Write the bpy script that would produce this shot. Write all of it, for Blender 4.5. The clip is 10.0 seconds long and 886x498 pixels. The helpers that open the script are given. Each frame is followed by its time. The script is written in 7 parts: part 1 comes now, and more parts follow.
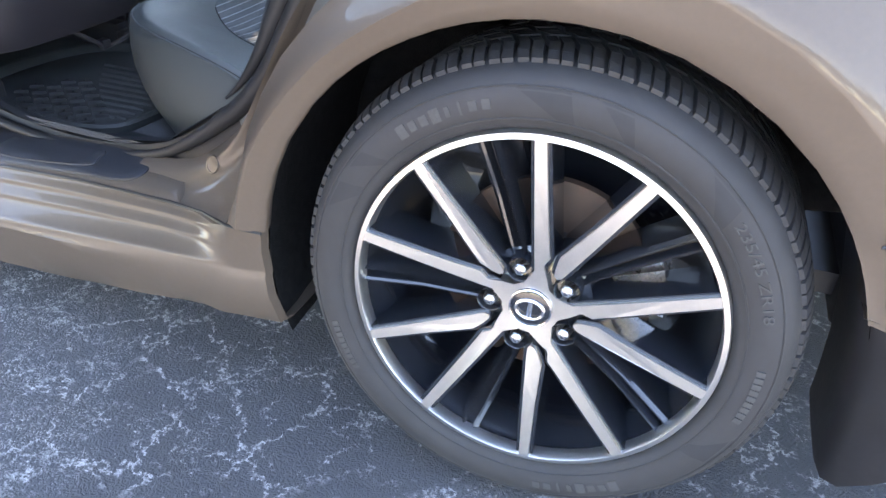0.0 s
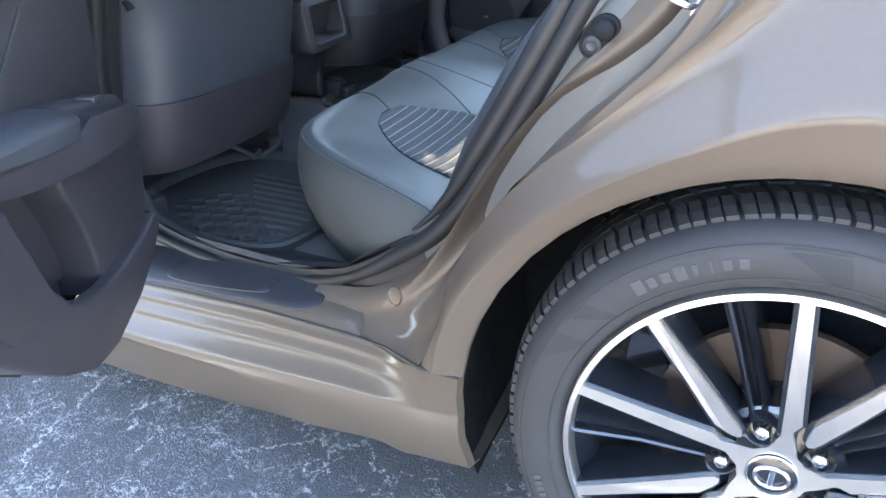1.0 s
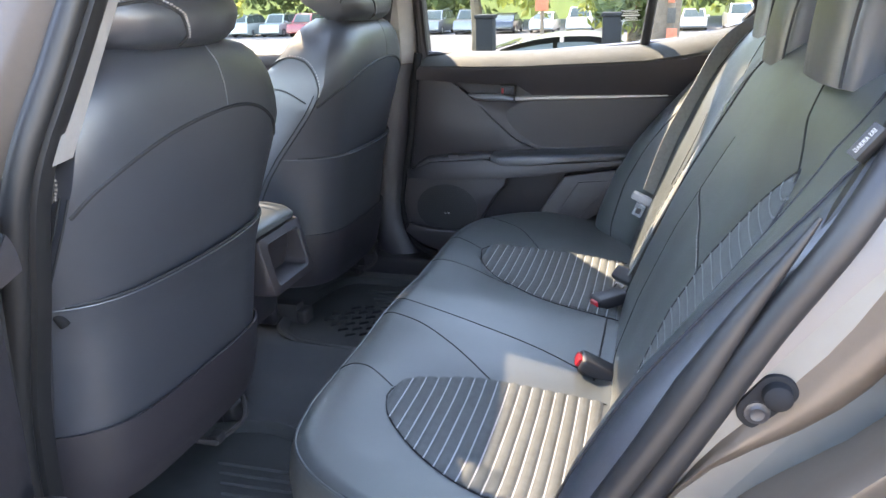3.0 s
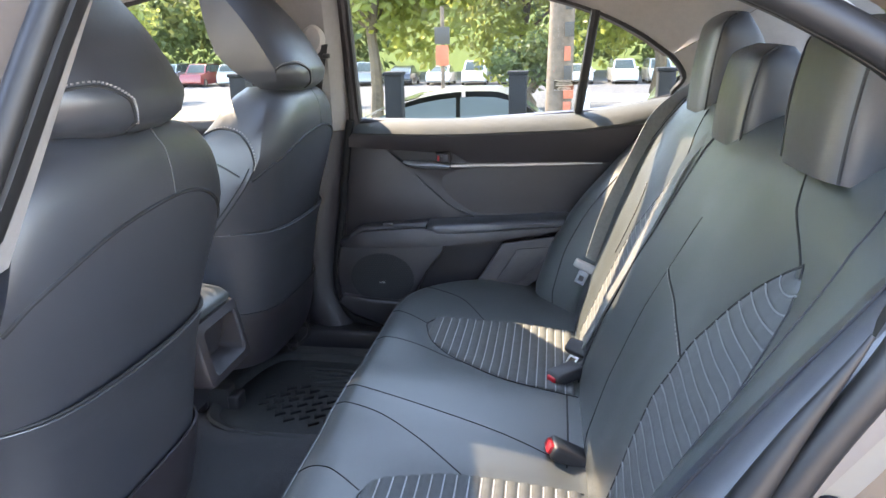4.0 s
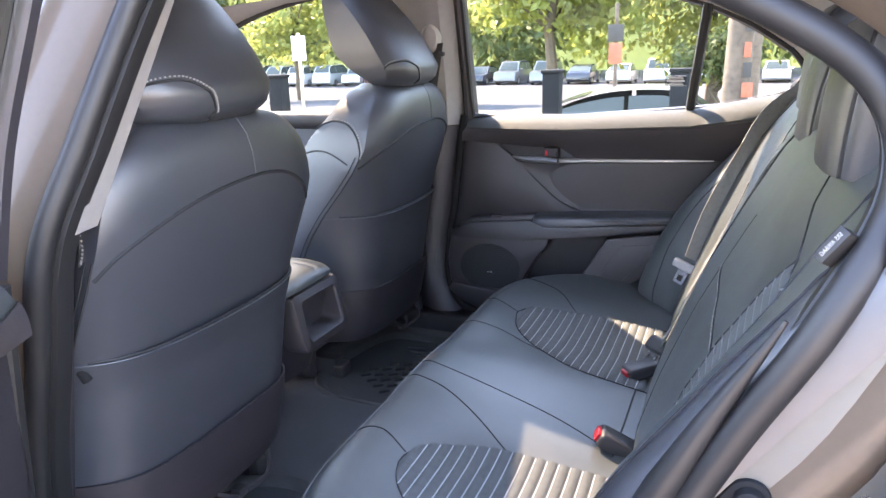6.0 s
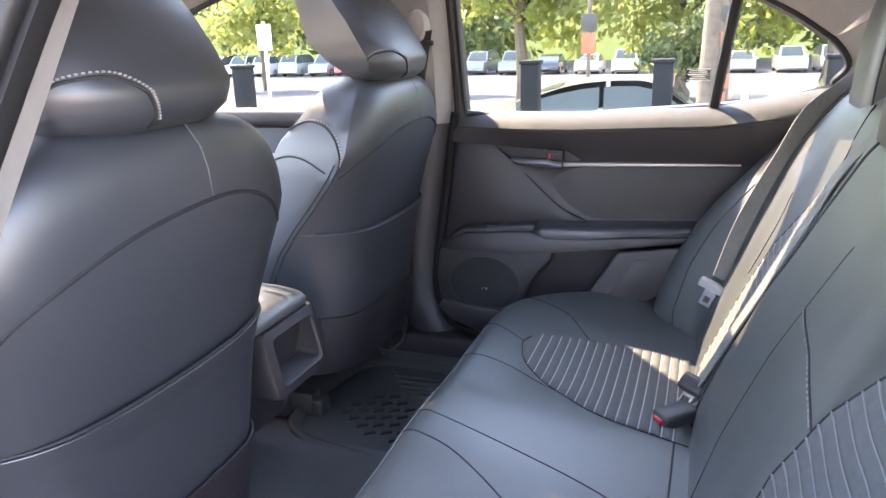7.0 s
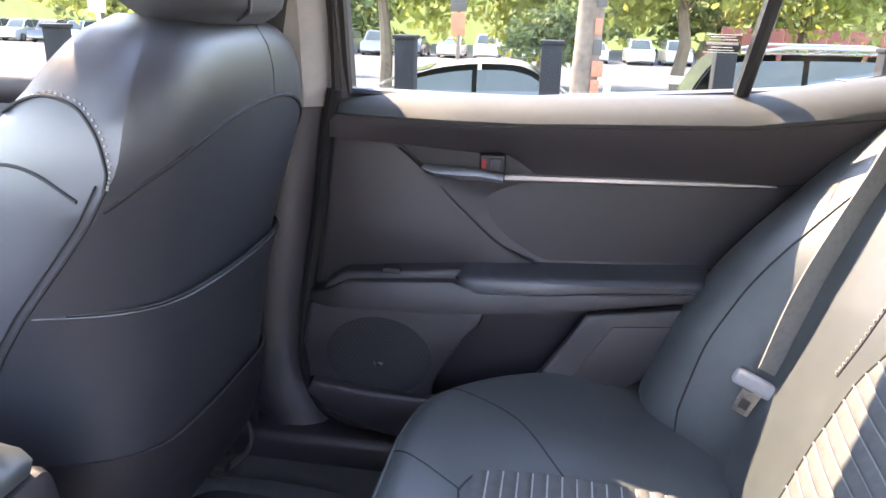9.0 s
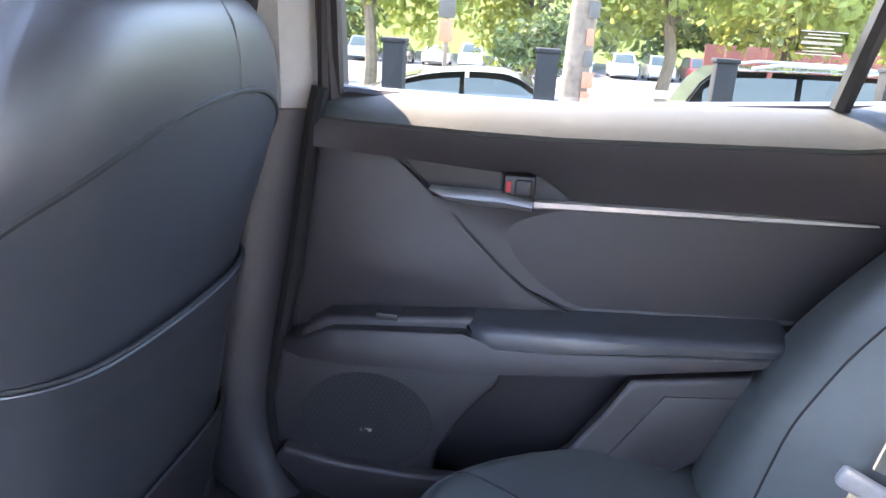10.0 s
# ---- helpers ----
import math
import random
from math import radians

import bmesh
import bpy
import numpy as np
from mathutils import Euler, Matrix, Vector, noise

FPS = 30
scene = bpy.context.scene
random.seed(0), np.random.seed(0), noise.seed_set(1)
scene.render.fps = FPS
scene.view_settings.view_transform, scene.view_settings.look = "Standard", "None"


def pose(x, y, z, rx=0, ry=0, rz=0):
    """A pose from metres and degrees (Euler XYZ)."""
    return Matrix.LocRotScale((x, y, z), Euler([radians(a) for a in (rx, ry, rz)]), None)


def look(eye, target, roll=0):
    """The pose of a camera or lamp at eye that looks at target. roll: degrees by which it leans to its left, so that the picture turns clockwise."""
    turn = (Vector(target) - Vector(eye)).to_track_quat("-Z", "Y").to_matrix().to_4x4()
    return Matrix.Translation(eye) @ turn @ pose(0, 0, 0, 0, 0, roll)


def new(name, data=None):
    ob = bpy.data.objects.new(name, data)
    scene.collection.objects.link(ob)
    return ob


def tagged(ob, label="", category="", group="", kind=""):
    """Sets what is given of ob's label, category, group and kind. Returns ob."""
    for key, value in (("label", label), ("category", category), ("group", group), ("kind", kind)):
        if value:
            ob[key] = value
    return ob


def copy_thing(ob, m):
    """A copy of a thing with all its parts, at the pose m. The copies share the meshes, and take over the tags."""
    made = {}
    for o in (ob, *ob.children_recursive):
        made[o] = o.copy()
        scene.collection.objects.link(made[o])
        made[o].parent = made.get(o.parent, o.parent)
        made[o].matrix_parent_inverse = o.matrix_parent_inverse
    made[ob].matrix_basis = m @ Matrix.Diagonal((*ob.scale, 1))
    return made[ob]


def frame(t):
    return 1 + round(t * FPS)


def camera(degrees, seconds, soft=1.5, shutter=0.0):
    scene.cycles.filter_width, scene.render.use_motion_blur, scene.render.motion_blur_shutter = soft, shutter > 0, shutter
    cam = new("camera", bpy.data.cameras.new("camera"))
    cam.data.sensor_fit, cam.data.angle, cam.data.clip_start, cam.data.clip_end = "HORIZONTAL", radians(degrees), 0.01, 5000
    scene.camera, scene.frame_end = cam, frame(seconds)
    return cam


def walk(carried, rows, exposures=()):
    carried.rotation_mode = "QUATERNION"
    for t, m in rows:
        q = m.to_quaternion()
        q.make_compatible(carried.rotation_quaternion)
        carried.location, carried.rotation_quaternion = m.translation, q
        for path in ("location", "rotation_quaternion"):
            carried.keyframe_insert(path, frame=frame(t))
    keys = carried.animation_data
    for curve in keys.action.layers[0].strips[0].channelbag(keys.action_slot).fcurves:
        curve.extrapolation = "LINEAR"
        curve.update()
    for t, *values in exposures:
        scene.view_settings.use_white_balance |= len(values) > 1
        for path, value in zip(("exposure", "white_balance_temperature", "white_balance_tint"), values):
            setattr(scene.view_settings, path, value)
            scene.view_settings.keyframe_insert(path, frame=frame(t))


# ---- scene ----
cam = camera(62.7, 10.0)
PATH = [
    (0, (0.123, -0.749, 0.911), (-0.399, 0.839, -0.187), 3.7),
    (0.5, (0.012, -0.728, 0.933), (-0.617, 0.861, -0.105), 2.1),
    (1, (-0.096, -0.717, 0.969), (-0.82, 0.879, 0.005), 0.6),
    (1.5, (-0.178, -0.674, 1.003), (-0.95, 0.944, 0.118), -0.8),
    (2, (-0.245, -0.585, 1.049), (-1.011, 1.075, 0.238), -1.8),
    (2.5, (-0.306, -0.517, 1.08), (-0.988, 1.212, 0.34), -2.0),
    (3, (-0.391, -0.457, 1.117), (-0.934, 1.348, 0.45), -1.8),
    (3.2, (-0.422, -0.446, 1.13), (-0.9, 1.388, 0.489), -1.6),
    (4.3, (-0.513, -0.398, 1.16), (-0.78, 1.515, 0.643), -0.8),
    (4.5, (-0.5, -0.401, 1.153), (-0.823, 1.508, 0.651), -0.8),
    (5, (-0.409, -0.409, 1.154), (-0.95, 1.448, 0.647), -1.3),
    (5.5, (-0.317, -0.437, 1.15), (-1.014, 1.363, 0.626), -1.5),
    (5.7, (-0.292, -0.447, 1.15), (-1.031, 1.334, 0.619), -1.7),
    (6.8, (-0.422, -0.272, 1.154), (-1.116, 1.519, 0.596), -1.8),
    (7, (-0.449, -0.217, 1.148), (-1.107, 1.585, 0.581), -1.6),
    (7.5, (-0.498, -0.033, 1.131), (-1.057, 1.793, 0.539), -1.0),
    (8, (-0.574, 0.141, 1.102), (-1.049, 1.988, 0.497), -0.2),
    (8.5, (-0.653, 0.31, 1.09), (-1.028, 2.177, 0.479), 0.7),
    (9, (-0.697, 0.426, 1.074), (-0.984, 2.307, 0.46), 1.7),
    (9.5, (-0.746, 0.553, 1.047), (-0.951, 2.447, 0.438), 2.9),
    (10, (-0.775, 0.66, 1.041), (-1.007, 2.556, 0.449), 3.7),
]
walk(cam, [(t, look(eye, target, roll)) for t, eye, target, roll in PATH],
     [(0, 4.08, 8200, 19), (1, 4.42, 7800, 15), (2, 4.70, 8100, 16), (3.2, 4.55, 8500, 20), (4.5, 4.5, 8500, 20), (5.7, 4.6, 8400, 25), (7, 4.72, 8700, 28), (9, 4.85, 8600, 28), (10, 5.15, 7900, 25)])

# ---- light ----
SUN_TO = Vector((-1.38, 1.0, 1.75)).normalized()
sun_data = bpy.data.lights.new("sun", "SUN")
sun_data.energy, sun_data.angle, sun_data.color = 1.3, radians(0.55), (1.0, 0.95, 0.87)
sun_lamp = new("sun", sun_data)
sun_lamp.matrix_world = look((0, 0, 30), Vector((0, 0, 30)) - SUN_TO)
sky_world = bpy.data.worlds.new("sky")
scene.world = sky_world
sky_world.use_nodes = True
wn = sky_world.node_tree
sky_tex = wn.nodes.new("ShaderNodeTexSky")
sky_tex.sky_type, sky_tex.sun_disc = "NISHITA", False
sky_tex.dust_density, sky_tex.ozone_density = 0.1, 2.5
sky_tex.sun_elevation = math.asin(SUN_TO.z)
sky_tex.sun_rotation = math.atan2(SUN_TO.x, SUN_TO.y)
wn.nodes["Background"].inputs["Strength"].default_value = 0.15
wn.links.new(sky_tex.outputs[0], wn.nodes["Background"].inputs["Color"])
scene.view_settings.exposure = 3.9


# ---- materials ----
def material(name, color, rough=0.5, metal=0.0, coat=0.0, coat_rough=0.03, var=0.12, scale=30.0, bump=0.0, bump_scale=400.0,
             color2=None, spec=0.5, obj_random=0.0, sheen=0.0):
    """A surface with colour variation at two scales and a fine relief."""
    m = bpy.data.materials.new(name)
    m.use_nodes = True
    t = m.node_tree
    b = t.nodes["Principled BSDF"]
    b.inputs["Roughness"].default_value, b.inputs["Metallic"].default_value = rough, metal
    b.inputs["Coat Weight"].default_value, b.inputs["Coat Roughness"].default_value = coat, coat_rough
    b.inputs["Specular IOR Level"].default_value = spec
    b.inputs["Sheen Weight"].default_value = sheen
    co = t.nodes.new("ShaderNodeTexCoord")
    n1 = t.nodes.new("ShaderNodeTexNoise")
    n1.inputs["Scale"].default_value, n1.inputs["Detail"].default_value = scale * 0.15, 3
    n2 = t.nodes.new("ShaderNodeTexNoise")
    n2.inputs["Scale"].default_value, n2.inputs["Detail"].default_value = scale, 5
    for n in (n1, n2):
        t.links.new(co.outputs["Object"], n.inputs["Vector"])
    mx = t.nodes.new("ShaderNodeMath")
    mx.operation = "ADD"
    t.links.new(n1.outputs["Fac"], mx.inputs[0])
    t.links.new(n2.outputs["Fac"], mx.inputs[1])
    r = t.nodes.new("ShaderNodeMapRange")
    r.inputs["From Min"].default_value, r.inputs["From Max"].default_value = 0.7, 1.3
    t.links.new(mx.outputs[0], r.inputs["Value"])
    mix = t.nodes.new("ShaderNodeMix")
    mix.data_type = "RGBA"
    c2 = color2 or tuple(c * (1 - var) for c in color)
    c1 = color if color2 else tuple(min(1, c * (1 + var)) for c in color)
    mix.inputs[6].default_value, mix.inputs[7].default_value = (*c2, 1), (*c1, 1)
    t.links.new(r.outputs[0], mix.inputs[0])
    out = mix.outputs[2]
    if obj_random:
        info = t.nodes.new("ShaderNodeObjectInfo")
        hs = t.nodes.new("ShaderNodeHueSaturation")
        mr = t.nodes.new("ShaderNodeMapRange")
        mr.inputs["To Min"].default_value, mr.inputs["To Max"].default_value = 1 - obj_random, 1 + obj_random
        t.links.new(info.outputs["Random"], mr.inputs["Value"])
        t.links.new(mr.outputs[0], hs.inputs["Value"])
        t.links.new(out, hs.inputs["Color"])
        out = hs.outputs[0]
    t.links.new(out, b.inputs["Base Color"])
    rr = t.nodes.new("ShaderNodeMapRange")
    rr.inputs["To Min"].default_value, rr.inputs["To Max"].default_value = max(0, rough - 0.06), min(1, rough + 0.06)
    t.links.new(n2.outputs["Fac"], rr.inputs["Value"])
    t.links.new(rr.outputs[0], b.inputs["Roughness"])
    if bump:
        v = t.nodes.new("ShaderNodeTexVoronoi")
        v.inputs["Scale"].default_value = bump_scale
        t.links.new(co.outputs["Object"], v.inputs["Vector"])
        bp = t.nodes.new("ShaderNodeBump")
        bp.inputs["Strength"].default_value, bp.inputs["Distance"].default_value = bump, 0.001
        t.links.new(v.outputs["Distance"], bp.inputs["Height"])
        t.links.new(bp.outputs[0], b.inputs["Normal"])
    return m


PAINT = material("bronze_grey_paint", (0.098, 0.074, 0.056), rough=0.5, metal=0.2, spec=0.3, coat=0.34, var=0.04, scale=900)
# the green cast of light off the trees is mixed into this leather's colour
LEATHER = material("black_leather", (0.056, 0.066, 0.067), rough=0.40, spec=1.0, coat=0.3, coat_rough=0.42, var=0.1, scale=60, bump=0.18, bump_scale=1500)
# the same leather, darkened and blued in colour for parts under weak skylight
LEATHER_BACK = material("shaded_blue_leather", (0.034, 0.038, 0.046), rough=0.40, spec=1.0, coat=0.3, coat_rough=0.40, var=0.1, scale=60, bump=0.18, bump_scale=1500)
PERF = material("grey_knit", (0.105, 0.112, 0.112), rough=0.8, var=0.15, scale=500, bump=0.4, bump_scale=1500)
# the cushions' piping again, its colour dimmed for how light meets the backrests
PIPING_DIM = material("dimmed_piping", (0.20, 0.21, 0.21), rough=0.7, var=0.1, scale=600)
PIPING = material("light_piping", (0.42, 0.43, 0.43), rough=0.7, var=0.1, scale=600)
SEAM = material("seam_shadow_thread", (0.018, 0.019, 0.021), rough=0.7, var=0.1, scale=300)
STITCH = material("grey_thread", (0.34, 0.32, 0.30), rough=0.7, var=0.1, scale=300)
PLASTIC = material("charcoal_plastic", (0.027, 0.024, 0.029), rough=0.42, spec=0.75, var=0.08, scale=80, bump=0.3, bump_scale=1400)
SOFT = material("soft_grained_trim", (0.050, 0.043, 0.046), rough=0.55, var=0.08, scale=80, bump=0.45, bump_scale=700)
MATT_VINYL = material("matt_black_vinyl", (0.020, 0.022, 0.025), rough=0.55, spec=0.35, var=0.1, scale=60, bump=0.18, bump_scale=1500)
SILL = material("neutral_grained_pad", (0.046, 0.050, 0.046), rough=0.6, var=0.1, scale=80, bump=0.45, bump_scale=1300)
DARK = material("black_plastic", (0.034, 0.032, 0.034), rough=0.45, var=0.1, scale=100)
SCUFFED = material("scuffed_dark_plastic", (0.020, 0.022, 0.028), rough=0.45, var=0.12, scale=60, bump=0.2, bump_scale=1200)
RUBBER = material("weatherstrip_rubber", (0.014, 0.014, 0.015), rough=0.5, var=0.15, scale=120)
TYRE = material("tyre_rubber", (0.024, 0.023, 0.0235), rough=0.75, var=0.2, scale=50, bump=0.3, bump_scale=900)
TYRE_MARK = material("raised_tyre_lettering", (0.045, 0.043, 0.042), rough=0.8, var=0.2, scale=300)
TYRE_DARK = material("tyre_dull_patch", (0.020, 0.020, 0.021), rough=0.85, var=0.2, scale=60)
MACHINED = material("machined_alloy", (0.66, 0.655, 0.64), rough=0.36, metal=1.0, var=0.05, scale=400)
SWITCH = material("matt_black_rubber", (0.014, 0.014, 0.015), rough=0.85, var=0.15, scale=120, spec=0.2)
GLOSS = material("gloss_black_alloy", (0.014, 0.016, 0.02), rough=0.18, coat=0.8, var=0.2, scale=60)
SATIN = material("satin_lever", (0.42, 0.42, 0.42), rough=0.34, metal=0.7, var=0.05, scale=200)
CHROME = material("satin_chrome", (0.75, 0.75, 0.76), rough=0.18, metal=1.0, var=0.04, scale=200)
MIRROR = material("mirror_glass", (0.55, 0.57, 0.58), rough=0.06, metal=1.0, var=0.02, scale=20)
STEEL = material("zinc_steel", (0.62, 0.62, 0.63), rough=0.28, metal=1.0, var=0.1, scale=200)
DISC = material("rusty_brake_disc", (0.16, 0.09, 0.06), rough=0.65, metal=0.15, var=0.3, scale=60, color2=(0.11, 0.075, 0.055))
FELT = material("wheel_liner_felt", (0.013, 0.013, 0.0135), rough=0.95, spec=0.1, var=0.4, scale=500, bump=1.0, bump_scale=500)
CARPET = material("grey_carpet", (0.036, 0.035, 0.037), rough=1.0, var=0.3, scale=700, bump=1.0, bump_scale=1500, sheen=0.2)
MAT = material("rubber_mat", (0.040, 0.042, 0.042), rough=0.6, var=0.25, scale=60, bump=0.3, bump_scale=1200)
LINER = material("grey_headliner", (0.46, 0.435, 0.41), rough=0.95, var=0.05, scale=500, bump=0.4, bump_scale=1800)
# headliner tone darkened for the pillars, their shade put into the colour
PILLAR = material("shaded_pillar_liner", (0.30, 0.285, 0.275), rough=0.8, var=0.05, scale=400, bump=0.3, bump_scale=1500)
BELT = material("belt_webbing", (0.22, 0.22, 0.21), rough=0.6, var=0.15, scale=900, bump=0.5, bump_scale=1200)
BELT_DARK = material("black_belt_webbing", (0.03, 0.03, 0.032), rough=0.6, var=0.15, scale=900, bump=0.5, bump_scale=1200)
GRIP = material("pale_grip_plastic", (0.36, 0.36, 0.37), rough=0.4, var=0.08, scale=200)
RED = material("red_release_button", (0.55, 0.02, 0.03), rough=0.35, var=0.1, scale=80)
WHITE = material("white_print", (0.8, 0.8, 0.8), rough=0.6, var=0.05, scale=80)
LABEL = material("black_label", (0.02, 0.02, 0.02), rough=0.6, var=0.1, scale=80)


def glass_material(name, tint):
    m = bpy.data.materials.new(name)
    m.use_nodes = True
    t = m.node_tree
    t.nodes.remove(t.nodes["Principled BSDF"])
    tr = t.nodes.new("ShaderNodeBsdfTransparent")
    tr.inputs[0].default_value = (*tint, 1)
    gl = t.nodes.new("ShaderNodeBsdfGlossy")
    gl.inputs["Roughness"].default_value = 0.0
    lw = t.nodes.new("ShaderNodeLayerWeight")
    lw.inputs["Blend"].default_value = 0.5
    pw = t.nodes.new("ShaderNodeMath")
    pw.operation, pw.inputs[1].default_value = "POWER", 4.0
    t.links.new(lw.outputs["Facing"], pw.inputs[0])
    fr = t.nodes.new("ShaderNodeMapRange")
    fr.inputs["To Min"].default_value, fr.inputs["To Max"].default_value = 0.05, 0.7
    t.links.new(pw.outputs[0], fr.inputs["Value"])
    mx = t.nodes.new("ShaderNodeMixShader")
    t.links.new(fr.outputs[0], mx.inputs[0])
    t.links.new(tr.outputs[0], mx.inputs[1])
    t.links.new(gl.outputs[0], mx.inputs[2])
    t.links.new(mx.outputs[0], t.nodes["Material Output"].inputs[0])
    return m


GLASS = glass_material("window_glass", (0.72, 0.74, 0.69))
PRIVACY = glass_material("dark_rear_glass", (0.26, 0.26, 0.25))
LABEL_FILM = glass_material("dark_label_film", (0.72, 0.72, 0.68))
TINTED = glass_material("sun_hole_glass", (0.50, 0.50, 0.46))


# ---- mesh helpers ----
def mesh_of(name, bm, mat, smooth=True):
    me = bpy.data.meshes.new(name)
    bmesh.ops.recalc_face_normals(bm, faces=bm.faces)
    bm.to_mesh(me)
    bm.free()
    for p in me.polygons:
        p.use_smooth = smooth
    if smooth:
        me.set_sharp_from_angle(angle=radians(42))
    me.materials.append(mat)
    return me


def part(name, bm, mat, parent=None, label="", smooth=True, m=None):
    ob = new(name, mesh_of(name, bm, mat, smooth))
    if parent:
        ob.parent = parent
    if m is not None:
        ob.matrix_basis = m
    if label:
        ob["label"] = label
    return ob


def thing(name, label, category, group="", kind="", m=None):
    ob = new(name)
    ob.empty_display_size = 0.1
    if m is not None:
        ob.matrix_basis = m
    return tagged(ob, label, category, group, kind)


def sub(name, parent, label=""):
    ob = new(name)
    ob.parent = parent
    ob.empty_display_size = 0.05
    if label:
        ob["label"] = label
    return ob


def spline(pts, n, closed=False):
    """n points along a Catmull-Rom curve through pts."""
    p = [Vector(q) for q in pts]
    k = len(p) if closed else len(p) - 1
    out = []
    for i in range(n):
        s = i * k / (n if closed else n - 1)
        j = min(int(s), k - 1)
        f = s - j
        if closed:
            a, b, c, d = (p[(j + o) % len(p)] for o in (-1, 0, 1, 2))
        else:
            a, b, c, d = p[max(j - 1, 0)], p[j], p[j + 1], p[min(j + 2, len(p) - 1)]
        out.append(0.5 * (2 * b + (c - a) * f + (2 * a - 5 * b + 4 * c - d) * f * f + (3 * b - 3 * c + d - a) * f ** 3))
    return out


def loft(rings, ring_closed=True, cap=True, bm=None):
    """Joins rings of equally many points into a skin."""
    bm = bm or bmesh.new()
    vs = [[bm.verts.new(p) for p in r] for r in rings]
    n = len(rings[0])
    for a, b in zip(vs, vs[1:]):
        for i in range(n if ring_closed else n - 1):
            j = (i + 1) % n
            bm.faces.new((a[i], a[j], b[j], b[i]))
    if cap and ring_closed:
        bm.faces.new(vs[0][::-1])
        bm.faces.new(vs[-1])
    return bm


def sheet(fn, nu, nv, thick=0.0):
    """A surface fn(u, v), u and v from 0 to 1, with an optional thickness."""
    bm = loft([[fn(i / nu, j / nv) for j in range(nv + 1)] for i in range(nu + 1)], False, False)
    if thick:
        bmesh.ops.recalc_face_normals(bm, faces=bm.faces)
        bmesh.ops.solidify(bm, geom=bm.faces[:], thickness=thick)
    return bm


def tube(pts, radius, sides=8, closed=False, flat=1.0, bm=None, up=None):
    """A round or flattened tube along pts; radius may be a list."""
    p = [Vector(q) for q in pts]
    n = len(p)
    rings, ref = [], Vector(up or (0, 0, 1))
    for i in range(n):
        a, b = p[(i - 1) % n if closed else max(i - 1, 0)], p[(i + 1) % n if closed else min(i + 1, n - 1)]
        t = (b - a).normalized() if (b - a).length > 1e-9 else Vector((1, 0, 0))
        if i == 0 and abs(t.dot(ref)) > 0.95:
            ref = Vector((0, 1, 0))
        s = t.cross(ref).normalized()
        u = s.cross(t).normalized()
        if not up:
            ref = u
        r = radius[i] if isinstance(radius, (list, tuple)) else radius
        rings.append([p[i] + r * (math.cos(k * math.tau / sides) * s + flat * math.sin(k * math.tau / sides) * u) for k in range(sides)])
    if closed:
        rings.append(rings[0])
        bm = bm or bmesh.new()
        vs = [[bm.verts.new(q) for q in r] for r in rings[:-1]]
        vs.append(vs[0])
        for a, b in zip(vs, vs[1:]):
            for k in range(sides):
                j = (k + 1) % sides
                bm.faces.new((a[k], a[j], b[j], b[k]))
        return bm
    return loft(rings, True, True, bm)


def box(x0, x1, y0, y1, z0, z1, bevel=0.0, seg=2, bm=None):
    made = bmesh.ops.create_cube(bm, size=1)["verts"] if bm else None
    if bm is None:
        bm = bmesh.new()
        made = bmesh.ops.create_cube(bm, size=1)["verts"]
    for v in made:
        v.co = Vector(((x0 + x1) / 2 + v.co.x * (x1 - x0), (y0 + y1) / 2 + v.co.y * (y1 - y0), (z0 + z1) / 2 + v.co.z * (z1 - z0)))
    if bevel:
        es = {e for v in made for e in v.link_edges}
        bmesh.ops.bevel(bm, geom=list(es), offset=bevel, segments=seg, affect="EDGES", profile=0.5)
    return bm


def plate(outline, depth, bevel=0.0, seg=2):
    """A flat plate: outline of 3D points, extruded by the vector depth, with a rounded front edge."""
    bm = bmesh.new()
    f = bm.faces.new([bm.verts.new(p) for p in outline])
    d = Vector(depth)
    ext = bmesh.ops.extrude_face_region(bm, geom=[f])
    top = [g for g in ext["geom"] if isinstance(g, bmesh.types.BMVert)]
    for v in top:
        v.co += d
    if bevel:
        tops = set(top)
        es = [e for e in bm.edges if e.verts[0] in tops and e.verts[1] in tops]
        bmesh.ops.bevel(bm, geom=es, offset=bevel, segments=seg, affect="EDGES", profile=0.5)
    return bm


def lathe(profile, axis="y", n=48, bm=None):
    """Turns a profile of (radius, along) about an axis through the origin."""
    rings = []
    for k in range(n):
        a = k * math.tau / n
        rings.append([(r * math.cos(a), h, r * math.sin(a)) if axis == "y" else (r * math.cos(a), r * math.sin(a), h) for r, h in profile])
    bm = bm or bmesh.new()
    vs = [[bm.verts.new(p) for p in r] for r in rings]
    for a, b in zip(vs, vs[1:] + vs[:1]):
        for i in range(len(profile) - 1):
            bm.faces.new((a[i], a[i + 1], b[i + 1], b[i]))
    bmesh.ops.remove_doubles(bm, verts=bm.verts, dist=1e-6)
    return bm


def lerp(x, xs, ys):
    return float(np.interp(x, xs, ys))

# ---- ground ----
def ground_z(y):
    """The lot is level round the car and falls away towards the road and the lower car park."""
    return lerp(y, [-400, 3.2, 5.6, 8.5, 12, 20, 45, 90, 600], [0, 0, -0.16, -0.75, -1.0, -1.3, -1.85, -2.4, -2.6])


PATCH = (-1.05, -0.22, 0.0)


